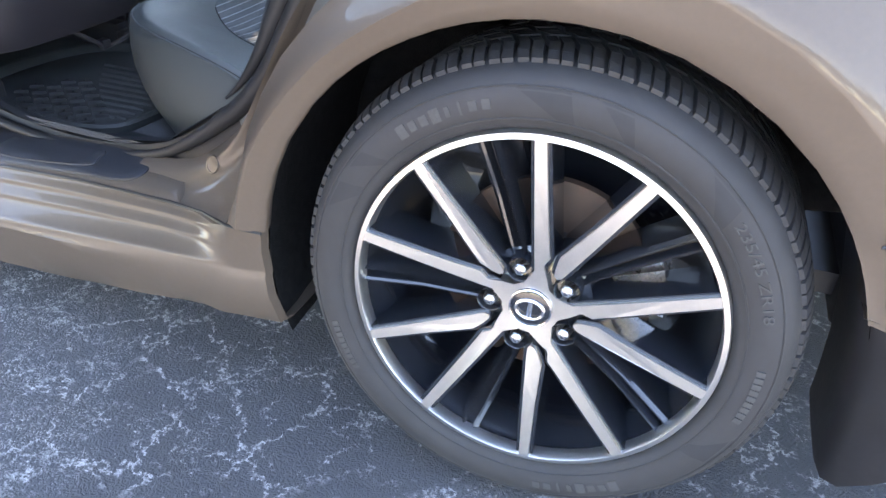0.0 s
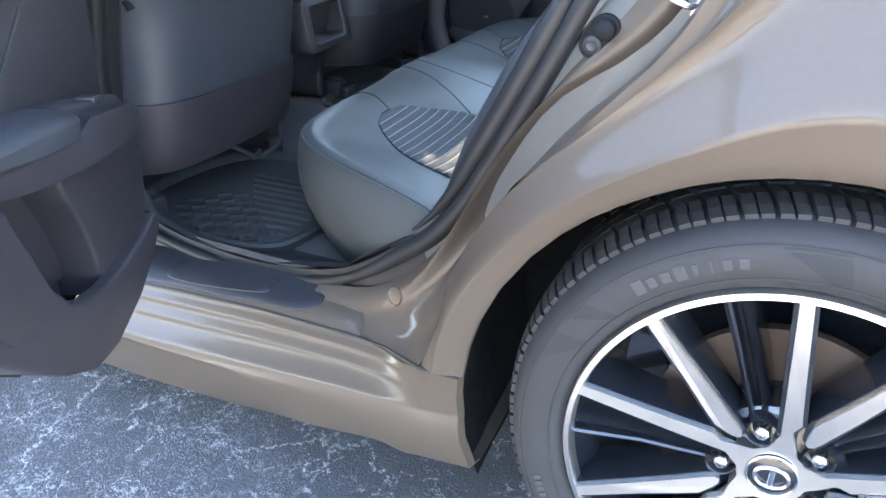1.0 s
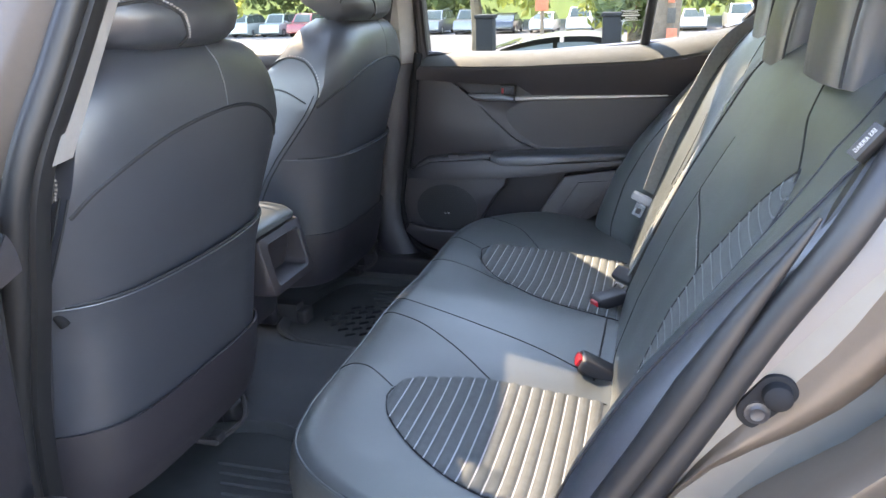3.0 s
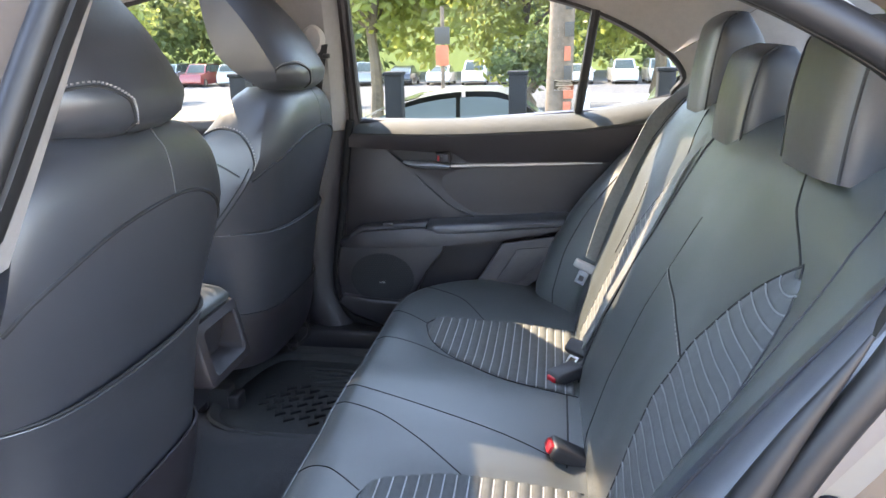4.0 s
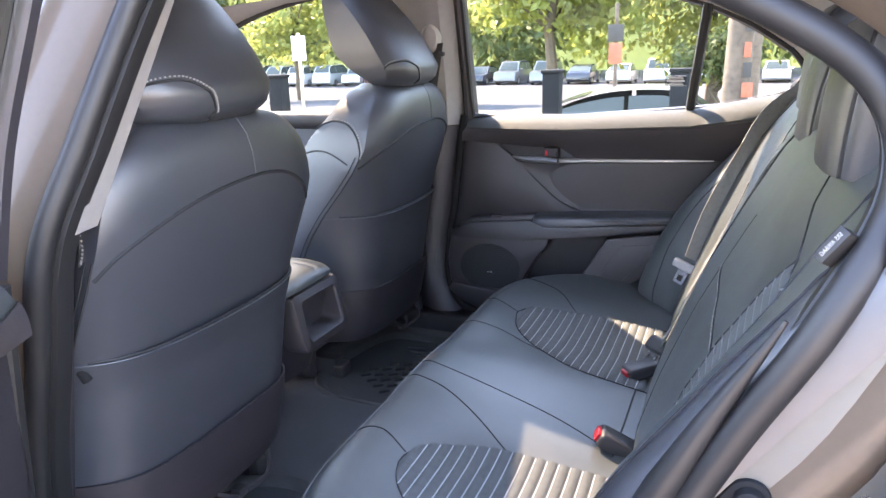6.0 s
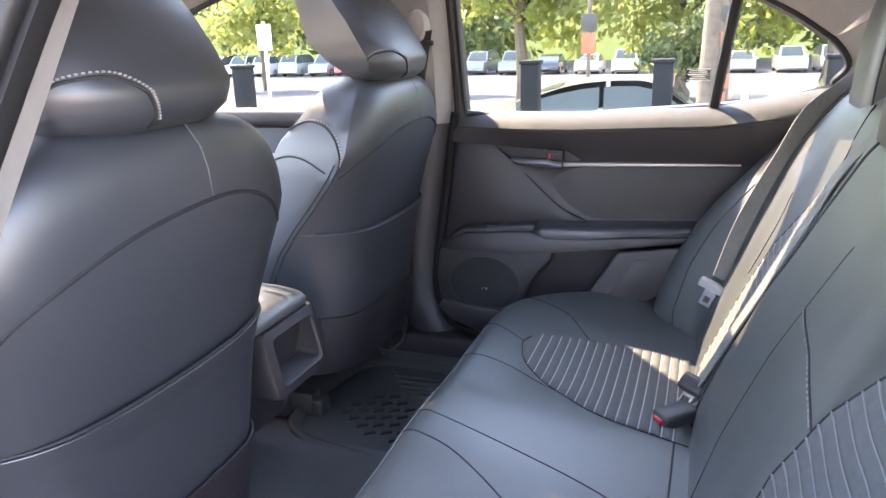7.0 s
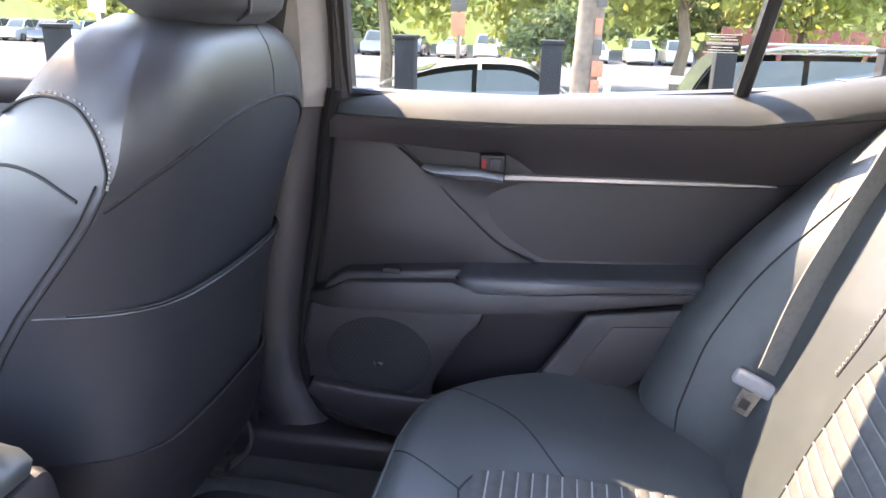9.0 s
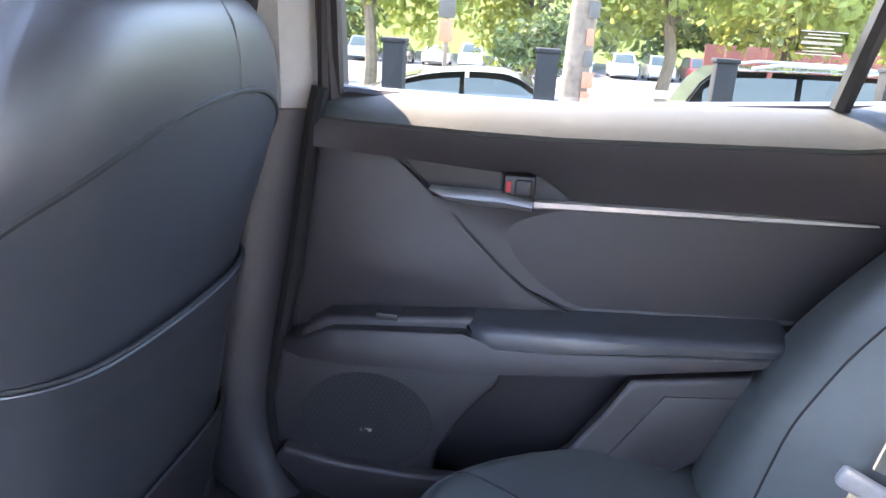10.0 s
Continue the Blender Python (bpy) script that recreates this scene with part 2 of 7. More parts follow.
def asphalt_material():
    m = bpy.data.materials.new("worn_asphalt")
    m.use_nodes = True
    t = m.node_tree
    b = t.nodes["Principled BSDF"]
    co = t.nodes.new("ShaderNodeTexCoord")

    def noise_node(scale, detail, rough=0.6):
        n = t.nodes.new("ShaderNodeTexNoise")
        n.inputs["Scale"].default_value, n.inputs["Detail"].default_value, n.inputs["Roughness"].default_value = scale, detail, rough
        t.links.new(co.outputs["Object"], n.inputs["Vector"])
        return n

    def ramp(src, lo, hi):
        r = t.nodes.new("ShaderNodeMapRange")
        r.inputs["From Min"].default_value, r.inputs["From Max"].default_value = lo, hi
        t.links.new(src, r.inputs["Value"])
        return r.outputs[0]

    def mixed(fac, a, c):
        mx = t.nodes.new("ShaderNodeMix")
        mx.data_type = "RGBA"
        t.links.new(fac, mx.inputs[0])
        for sock, val in ((mx.inputs[6], a), (mx.inputs[7], c)):
            if isinstance(val, tuple):
                sock.default_value = (*val, 1)
            else:
                t.links.new(val, sock)
        return mx.outputs[2]

    def times(a, c):
        mu = t.nodes.new("ShaderNodeMath")
        mu.operation = "MULTIPLY"
        t.links.new(a, mu.inputs[0])
        t.links.new(c, mu.inputs[1])
        return mu.outputs[0]
    base = mixed(ramp(noise_node(3, 4).outputs["Fac"], 0.3, 0.7), (0.038, 0.040, 0.045), (0.058, 0.060, 0.066))
    # bare light stones where the binder has worn away, in drifts
    warp = noise_node(28, 3)
    add = t.nodes.new("ShaderNodeMixRGB")
    add.blend_type = "ADD"
    add.inputs[0].default_value = 0.05
    t.links.new(co.outputs["Object"], add.inputs[1])
    t.links.new(warp.outputs["Color"], add.inputs[2])
    v = t.nodes.new("ShaderNodeTexVoronoi")
    v.inputs["Scale"].default_value = 190
    t.links.new(add.outputs[0], v.inputs["Vector"])
    # a patch worn almost bare beside the car's sill, and scattered drifts elsewhere
    far_from = t.nodes.new("ShaderNodeVectorMath")
    far_from.operation = "DISTANCE"
    far_from.inputs[1].default_value = PATCH
    t.links.new(co.outputs["Object"], far_from.inputs[0])
    n_drift = noise_node(5, 6, 0.75).outputs["Fac"]
    bare = t.nodes.new("ShaderNodeMath")
    bare.operation = "MULTIPLY_ADD"
    t.links.new(ramp(far_from.outputs["Value"], 0.62, 0.10), bare.inputs[0])
    bare.inputs[1].default_value = 0.15
    t.links.new(n_drift, bare.inputs[2])
    drift = ramp(bare.outputs[0], 0.52, 0.68)
    stone = times(ramp(v.outputs["Distance"], 0.40, 0.18), drift)
    fine = times(ramp(noise_node(75, 5, 0.7).outputs["Fac"], 0.55, 0.66), drift)
    lone = times(ramp(noise_node(60, 2, 0.5).outputs["Fac"], 0.685, 0.72), ramp(noise_node(4, 3).outputs["Fac"], 0.42, 0.58))
    col = base
    for k in (stone, fine, lone):
        col = mixed(k, col, (0.23, 0.23, 0.23))
    # crazed cracks with pale broken stone along them
    for size, width, lo, hi, seed in ((7.0, 0.030, 0.42, 0.54, 0.0), (17.0, 0.045, 0.50, 0.62, 3.0)):
        cr = t.nodes.new("ShaderNodeTexVoronoi")
        cr.feature = "DISTANCE_TO_EDGE"
        cr.inputs["Scale"].default_value = size
        w2 = t.nodes.new("ShaderNodeMixRGB")
        w2.blend_type = "ADD"
        w2.inputs[0].default_value = 0.13
        t.links.new(co.outputs["Object"], w2.inputs[1])
        t.links.new(noise_node(14, 6, 0.7).outputs["Color"], w2.inputs[2])
        t.links.new(w2.outputs[0], cr.inputs["Vector"])
        line = times(ramp(cr.outputs["Distance"], width, width * 0.4), ramp(noise_node(6 + seed, 3).outputs["Fac"], lo, hi))
        line = times(line, ramp(noise_node(85, 3, 0.6).outputs["Fac"], 0.42, 0.56))
        col = mixed(line, col, (0.30, 0.30, 0.30))
    t.links.new(col, b.inputs["Base Color"])
    b.inputs["Roughness"].default_value = 0.85
    bp = t.nodes.new("ShaderNodeBump")
    bp.inputs["Strength"].default_value, bp.inputs["Distance"].default_value = 0.7, 0.004
    t.links.new(v.outputs["Distance"], bp.inputs["Height"])
    t.links.new(bp.outputs[0], b.inputs["Normal"])
    return m


ASPHALT = asphalt_material()
GRASS = material("mown_grass", (0.12, 0.15, 0.06), rough=0.9, var=0.35, scale=4, bump=0.6, bump_scale=60)
CONCRETE = material("pale_concrete", (0.075, 0.070, 0.062), rough=0.9, var=0.12, scale=6)
PAVING = material("pale_sunlit_paving", (0.56, 0.45, 0.34), rough=0.9, var=0.1, scale=5)
ys = [-400, -60, -12, -4.0, -1.5, 0, 1.5, 3.2, 4.2, 5.6, 7, 8.5, 10, 12, 15, 20, 30, 45, 90, 200, 600]
xs = [-600, -120, -40, -12, -4, 0, 4, 12, 40, 120, 600]
ground = part("ground", loft([[(x, y, ground_z(y)) for x in xs] for y in ys], False, False), ASPHALT)
tagged(ground, "dark worn asphalt with pale bare stones and cracks", "ground", kind="structure")
tagged(part("road", loft([[(x, y, ground_z(y) + 0.012) for x in xs] for y in (7.2, 8.5, 10, 12, 15, 17.0)], False, False), CONCRETE), "pale sunlit concrete road beyond the bollards", "road", kind="structure")
tagged(part("lawn", loft([[(x, y, ground_z(y) + 0.02) for x in xs] for y in (18.5, 20, 27.0)], False, False), GRASS), "strip of sunlit mown grass beyond the road", "grass", kind="structure")
tagged(part("pavement", loft([[(x, y, 0.012) for x in (-60, -20, 0, 20, 60)] for y in (-60, -20, -6, -2.6, -1.08)], False, False), PAVING), "pale concrete paving beside the parking bay", "pavement", kind="structure")

# ---- car body ----
YC = 0.86
car = thing("car", "bronze-grey sedan with its rear door open, parked on asphalt", "car")


def side_y(z):
    """How far the near side's inner opening lies from the outer face, by height."""
    return 0.145 + max(0.0, z - 0.95) * 0.42


# the opening's sealing edge, from the foot of the centre pillar round the opening
EDGE = [(-1.118, 0.44), (-1.08, 0.374), (-0.98, 0.345), (-0.83, 0.337), (-0.67, 0.367), (-0.534, 0.46), (-0.47, 0.53), (-0.423, 0.613), (-0.36, 0.735),
        (-0.305, 0.85), (-0.25, 0.954), (-0.21, 1.04), (-0.225, 1.105), (-0.30, 1.16), (-0.42, 1.215), (-0.6, 1.278), (-0.78, 1.31), (-0.90, 1.30),
        (-0.945, 1.2), (-0.988, 1.05), (-1.025, 0.93), (-1.066, 0.78), (-1.106, 0.62)]
edge = spline([(x, side_y(z), z) for x, z in EDGE], 140, closed=True)
mid = Vector((-0.66, 0.2, 0.82))


def normals_of(loop):
    n = len(loop)
    out = []
    for i in range(n):
        t = loop[(i + 1) % n] - loop[i - 1]
        out.append(Vector((t.z, 0, -t.x)).normalized())
    return out


en = normals_of(edge)
if (edge[10] + en[10] - mid).length < (edge[10] - mid).length:
    en = [-v for v in en]


def edge_off(d, dy):
    return [p + n * d + Vector((0, dy, 0)) for p, n in zip(edge, en)]


part("weatherstrip", tube(edge_off(0.013, -0.012), [lerp(p.z, [0.37, 0.47], [0.0085, 0.0145]) for p in edge], 10, closed=True), RUBBER, car, "black rubber seal round the door opening")
inner_lip = [p for p in edge_off(-0.010, -0.010) if p.x > -0.56 and p.z < 0.95][1:]
part("weatherstrip_lip", tube(inner_lip, [0.002 + 0.0135 * min(1, i / 12, (len(inner_lip) - 1 - i) / 9) for i in range(len(inner_lip))], 10), RUBBER, car)
# inner trim ring behind the seal
part("opening_trim", loft([edge_off(0.004, 0.030), edge_off(0.0, 0.016), edge_off(0.0, 0.004), edge_off(0.012, -0.002), [p + n * lerp(p.z, [0.50, 0.62], [0.05, 0.024]) + Vector((0, lerp(p.z, [0.50, 0.62], [-0.012, 0.004]), 0)) for p, n in zip(edge, en)]], True, False), RUBBER, car)

# painted jamb behind the opening: seal, flat face, groove, ridge, channel, outer skin's edge
J = 26
J1 = spline([(-0.70, 0.130, 0.345), (-0.60, 0.128, 0.362), (-0.508, 0.126, 0.432), (-0.437, 0.124, 0.532), (-0.385, 0.134, 0.62), (-0.32, 0.148, 0.742), (-0.262, 0.150, 0.862), (-0.212, 0.150, 0.955), (-0.172, 0.152, 1.04)], J)
J2 = spline([(-0.70, 0.096, 0.330), (-0.60, 0.100, 0.342), (-0.515, 0.102, 0.405), (-0.452, 0.105, 0.51), (-0.405, 0.112, 0.605), (-0.338, 0.126, 0.70), (-0.240, 0.128, 0.78), (-0.19, 0.125, 0.86), (-0.150, 0.125, 1.0)], J)
J3 = spline([(-0.70, 0.083, 0.326), (-0.595, 0.092, 0.332), (-0.498, 0.098, 0.390), (-0.428, 0.128, 0.494), (-0.378, 0.156, 0.584), (-0.305, 0.174, 0.679), (-0.205, 0.174, 0.759), (-0.162, 0.168, 0.844), (-0.125, 0.155, 0.994)], J)
J4 = spline([(-0.70, 0.072, 0.322), (-0.588, 0.080, 0.325), (-0.480, 0.072, 0.378), (-0.415, 0.070, 0.50), (-0.362, 0.070, 0.585), (-0.285, 0.070, 0.695), (-0.20, 0.070, 0.795), (-0.160, 0.07, 0.88), (-0.115, 0.08, 1.0)], J)
J5 = spline([(-0.70, 0.063, 0.318), (-0.58, 0.066, 0.320), (-0.462, 0.038, 0.362), (-0.398, 0.054, 0.50), (-0.335, 0.055, 0.59), (-0.255, 0.056, 0.695), (-0.17, 0.058, 0.80), (-0.13, 0.06, 0.885), (-0.09, 0.07, 1.0)], J)
SKIN = [(-0.70, 0.055, 0.314), (-0.572, 0.052, 0.317), (-0.450, -0.006, 0.350), (-0.417, 0.022, 0.495), (-0.347, 0.024, 0.62), (-0.23, 0.024, 0.738), (-0.132, 0.026, 0.852), (-0.096, 0.032, 0.92), (-0.065, 0.05, 1.0)]
J6 = spline(SKIN, J)
cols = [spline([J1[i], J1[i] * 0.5 + J2[i] * 0.5 + Vector((0, -0.004, 0)), J2[i], J3[i], J4[i], J5[i], J6[i]], 25) for i in range(J)]
part("door_jamb", loft(cols, False, False), PAINT, car)


# sill and rocker: sections along the car, the rocker stepped in two thin ridges
def seam_at(x):
    """The seam between sill and rocker: y and z."""
    return (lerp(x, [-0.60, -0.572, -0.53, -0.50, -0.475, -0.45], [0.055, 0.052, 0.042, 0.025, 0.008, -0.008]),
            lerp(x, [-2.6, -1.02, -0.92, -0.78, -0.572, -0.53, -0.50, -0.475, -0.45, -0.39], [0.288, 0.297, 0.304, 0.314, 0.317, 0.322, 0.329, 0.338, 0.347, 0.348]))


STEPS = [(0.0, 0.0), (0.02, 0.07), (0.10, 0.13), (0.20, 0.20), (0.23, 0.225), (0.245, 0.26), (0.25, 0.31), (0.27, 0.345), (0.33, 0.395), (0.45, 0.49), (0.48, 0.515), (0.495, 0.55), (0.50, 0.60), (0.52, 0.64),
         (0.60, 0.71), (0.75, 0.82), (0.88, 0.89), (0.95, 0.925), (0.985, 0.96), (1.0, 1.0), (1.02, 1.08)]


def rocker_section(x, tuck=0.0):
    gy, gz = seam_at(x)
    lip = lerp(x, [-2.6, -1.0, -0.808, -0.637, -0.532, -0.477, -0.39], [0.215, 0.223, 0.238, 0.253, 0.264, 0.273, 0.285])
    flat = lerp(x, [-0.53, -0.505, -0.485, -0.465], [0.0, 0.15, 0.7, 1.0])
    ly = lerp(x, [-0.6, -0.47], [0.0, -0.008])
    bot = lerp(x, [-2.6, -1.04, -0.82, -0.66, -0.55, -0.485, -0.385], [0.105, 0.11, 0.123, 0.145, 0.168, 0.176, 0.192])
    fold = lerp(x, [-2.6, -1.0, -0.753, -0.64, -0.54, -0.478, -0.38], [0.20, 0.208, 0.215, 0.212, 0.195, 0.185, 0.20])
    p = []
    if tuck == 0:
        p += [(0.15, gz + 0.026), (0.128, gz + 0.022), (0.09, gz + 0.016), (0.07, gz + 0.011), (0.062, gz + 0.006), (0.0565, gz + 0.001)]
        if x > -0.60:
            p = [(max(gy + 0.004, 0.0), gz + 0.0005)] * 6
    else:
        p += [(gy, gz)] * 6
    for a, b in STEPS:
        a = a + (b - a) * flat
        p.append((gy + (ly - gy) * a, gz + (lip - gz) * b))
    inner = lerp(x, [-0.75, -0.48], [0.016, -0.004])
    p += [(ly - 0.004, lip - 0.012), (ly - 0.005, lip * 0.5 + fold * 0.5), (ly - 0.004, fold), (ly + inner * 0.4, fold * 0.6 + bot * 0.4), (inner, bot + 0.006), (inner + 0.008, bot), (0.06, bot - 0.002), (0.30, bot + 0.01)]
    out = []
    for y, z in p:
        xe = lerp(z, [0.19, 0.203, 0.235, 0.315, 0.35], [-0.370, -0.373, -0.387, -0.396, -0.394])
        px = x if x < -0.45 else -0.45 + (x + 0.45) / 0.06 * (xe + 0.45)
        out.append((px + 0.3 * tuck, y + tuck, z))
    return out


rx = [-2.6, -2.0, -1.5] + [-1.25 + 0.04 * i for i in range(16)] + [-0.62, -0.60, -0.585] + [-0.57 + 0.01 * i for i in range(18)] + [-0.393, -0.39]
part("rocker_panel", loft([rocker_section(x) for x in rx] + [rocker_section(-0.39, 0.004), rocker_section(-0.39, 0.014)], False, False), PAINT, car)
# seam between sill and rocker, dark
part("sill_gap", tube([(x, seam_at(x)[0] - 0.0005, seam_at(x)[1] + 0.0005) for x in rx[2:-1]], 0.0024, 6), RUBBER, car)
# dark scuff plate lying on the sill, with a raised field
def sill_z(x, y):
    return seam_at(x)[1] + lerp(y, [0.055, 0.062, 0.07, 0.09, 0.128, 0.15], [0.0, 0.006, 0.011, 0.016, 0.022, 0.026])


def scuff(pts, lift):
    rings = []
    loop = spline([(x, y, 0) for x, y in pts], 60, closed=True)
    c = sum(loop, Vector()) / 60
    for k, h in ((1.0, 0.0), (1.0, lift - 0.001), (0.985, lift), (0.8, lift), (0.5, lift), (0.1, lift)):
        q = [c + (v - c) * k for v in loop]
        rings.append([(v.x, v.y, sill_z(v.x, v.y) + h) for v in q])
    return loft(rings, True, True)


SCUFF = [(-1.13, 0.060), (-0.97, 0.060), (-0.82, 0.061), (-0.73, 0.064), (-0.690, 0.072), (-0.676, 0.092), (-0.682, 0.120), (-0.70, 0.132), (-0.76, 0.136), (-0.9, 0.138), (-1.1, 0.138)]
part("scuff_plate", scuff(SCUFF, 0.0035), SCUFFED, car, "dark plastic scuff plate on the sill")
part("scuff_field", scuff([(-0.985, 0.078), (-0.96, 0.068), (-0.88, 0.068), (-0.78, 0.078), (-0.775, 0.10), (-0.775, 0.118), (-0.8, 0.124), (-0.9, 0.126), (-0.96, 0.122), (-0.982, 0.11)], 0.0052), SCUFFED, car)
# plastic trim between the seal and the carpet
sill_rows = []
for i in range(29):
    x = -1.14 + 0.0215 * i
    e = lerp(x, [-1.14, -1.118, -1.08, -0.98, -0.83, -0.67, -0.534], [0.47, 0.44, 0.374, 0.345, 0.337, 0.367, 0.46])
    f = min(e, 0.352)
    sill_rows.append([(x, 0.150, e + 0.001), (x, 0.160, e + 0.003), (x, 0.172, e - 0.002), (x, 0.188, f - 0.012), (x, 0.205, f - 0.026), (x, 0.225, 0.308), (x, 0.27, 0.301), (x, 0.40, 0.300)])
part("sill_trim", loft(sill_rows, False, False), MATT_VINYL, car, "dark plastic trim along the sill")

# quarter panel round the wheel arch
def arch_r(a):
    return lerp(a, [-40, -10, 20, 60, 90, 120, 150, 180, 200], [0.40, 0.392, 0.380, 0.372, 0.371, 0.372, 0.380, 0.390, 0.402])


QA = [lerp(k, [0, 2.17, 4.33, 6.5, 8.67, 10.83, 13], [177.6, 162, 141, 127.6, 115, 102, 89]) for k in range(14)] + [81, 72, 63, 54, 45, 38, 32, 27, 23, 20, 18, 16, 15]
front_edge = [spline(SKIN, 105)[26 + 6 * k] for k in range(14)]
BACK_EDGE = [(-0.065, 0, 1.0), (0.2, 0, 1.0), (0.5, 0, 1.0), (0.8, 0, 0.98), (0.98, 0, 0.9), (1.0, 0, 0.62), (1.0, 0, 0.42), (0.75, 0, 0.40), (0.52, 0, 0.405)]


def crease_r(a):
    """Radius of the crease that bounds the wheel arch's flare."""
    return lerp(a, [-30, 20, 60, 90, 106, 122, 138, 148, 165, 202], [0.445, 0.445, 0.44, 0.436, 0.421, 0.412, 0.407, 0.410, 0.425, 0.44])


rows = []
for i, a in enumerate(QA):
    r, cr = arch_r(a), crease_r(a)
    c, s = math.cos(radians(a)), math.sin(radians(a))
    inner = Vector((r * c, 0, 0.333 + r * s))
    outer = Vector((front_edge[i].x, 0, front_edge[i].z)) if i <= 13 else spline(BACK_EDGE, len(QA) - 13)[i - 13]
    run = (outer - inner).length
    fc = min(0.9, (cr - r) / run)
    edge_y = front_edge[min(i, 13)].y - 0.001
    row = [(inner.x * 1.012, 0.018, 0.333 + (inner.z - 0.333) * 1.012), (inner.x, 0.004, inner.z), (inner.x, -0.003, inner.z)]
    fs = [fc * k for k in (0.06, 0.35, 0.7, 0.93, 1.0)] + [fc + (1 - fc) * k for k in (0.05, 0.12, 0.24, 0.38, 0.52, 0.66, 0.80, 0.92, 1.0)]
    for f in fs:
        p = inner.lerp(outer, f)
        if f <= fc:
            y = -0.005 - 0.011 * f / fc
        else:
            y = -0.016 + lerp((f - fc) * run, [0, 0.01, 0.06, 0.12, 0.20, 0.28, 0.36, 0.6], [0, 0.004, 0.034, 0.068, 0.112, 0.150, 0.185, 0.26])
            if i <= 13:
                k = ((f - fc) / (1 - fc)) ** 2
                y = y * (1 - k) + edge_y * k
        y += lerp(p.x, [0.3, 0.6, 0.9, 1.05], [0.0, 0.02, 0.13, 0.40])
        row.append((p.x, y, p.z))
    rows.append(row)
part("quarter_panel", loft(rows, False, False), PAINT, car)
part("bumper_seam", tube([(0.345 + 0.02 * i, -0.0165 + lerp(0.345 + 0.02 * i, [0.43, 0.5, 0.6, 0.9], [0.0, 0.022, 0.062, 0.20]), 0.535 + 0.002 * i) for i in range(30)], 0.0022, 6), RUBBER, car)
# flange under the lip and the liner of the wheel well
def well(a, deep):
    """A point of the wheel well: flush with the arch's flange, then a little wider."""
    r = arch_r(a) * 1.012 if deep == 0 else 0.412
    return (r * math.cos(radians(a)), 0.016 + 0.079 * deep, 0.333 + r * math.sin(radians(a)))


part("wheel_liner", loft([[well(a, j) for a in range(10, 206, 3)] for j in range(5)], False, False), FELT, car, "fuzzy black wheel well liner")
part("wheel_well_back", loft([[(r * math.cos(radians(a)), 0.33, 0.333 + r * math.sin(radians(a))) for a in range(10, 206, 3)] for r in (0.10, 0.42)], False, False), FELT, car)
part("liner_clip", lathe([(0.0, -0.006), (0.008, -0.005), (0.010, 0.0)], "y", 14), DARK, car, m=pose(-0.12, 0.10, 0.718, 70, 0, 0))
FLAP = ((0.49, 0.000), (0.44, 0.010), (0.36, 0.030), (0.28, 0.042), (0.21, 0.048), (0.165, 0.050))
flap_rows = []
for z, dx in FLAP:
    k = (0.49 - z) / 0.325
    flap_rows.append([(0.352 + dx, 0.20, z), (0.350 + dx, 0.12, z), (0.350 + dx, 0.06, z), (0.356 + dx, 0.028, z), (0.372 + dx, 0.010, z + 0.010 * k), (0.400 + dx, 0.002, z + 0.035 * k), (0.450 + dx, 0.004, z + 0.075 * k)])
flap = loft(flap_rows, False, False)
bmesh.ops.solidify(flap, geom=flap.faces[:], thickness=0.005)
part("mud_flap", flap, DARK, car, "black mud flap behind the wheel")
part("bumper_end", loft([[(0.362, -0.004, 0.440), (0.45, 0.004, 0.425), (0.60, 0.03, 0.405), (0.75, 0.10, 0.40)], [(0.366, 0.05, 0.435), (0.46, 0.06, 0.42), (0.61, 0.10, 0.40), (0.75, 0.20, 0.395)], [(0.37, 0.30, 0.43), (0.47, 0.30, 0.42), (0.62, 0.30, 0.40), (0.76, 0.35, 0.395)]], False, False), PAINT, car)
part("underbody", box(0.42, 1.0, 0.32, 1.55, 0.20, 0.43, 0.02, 2), DARK, car)
# upper body, roof and closing panels
def roof_z(x, y):
    side = abs(y - YC) / 0.62
    return lerp(x, [-2.6, -1.9, -1.2, -0.6, -0.1, 0.3], [1.16, 1.375, 1.43, 1.435, 1.40, 1.30]) - 0.075 * side ** 2.2


# unseen roof openings, added so that sun patches fall on seats and console
SUN_HOLES = ((-1.325, -1.09, 0.81, 1.19), (-1.60, -1.29, 0.44, 0.90), (-1.80, -1.66, 1.14, 1.28), (-1.80, -1.43, 1.29, 1.40), (-0.95, -0.52, 1.28, 1.43))


def roof_grid(x0, x1, y0, y1, drop, holes):
    """A roof layer in cells, left open at the given holes."""
    lines_x = sorted({round(v, 4) for v in list(np.linspace(x0, x1, 28)) + [h[k] for h in holes for k in (0, 1)] if x0 <= v <= x1})
    lines_y = sorted({round(v, 4) for v in list(np.linspace(y0, y1, 22)) + [h[k] for h in holes for k in (2, 3)] if y0 <= v <= y1})
    bm = bmesh.new()
    vs = {(x, y): bm.verts.new((x, y, roof_z(x, y) - drop)) for x in lines_x for y in lines_y}
    for xa, xb in zip(lines_x, lines_x[1:]):
        for ya, yb in zip(lines_y, lines_y[1:]):
            cx, cy = (xa + xb) / 2, (ya + yb) / 2
            if not any(h[0] < cx < h[1] and h[2] < cy < h[3] for h in holes):
                bm.faces.new((vs[xa, ya], vs[xb, ya], vs[xb, yb], vs[xa, yb]))
    return bm


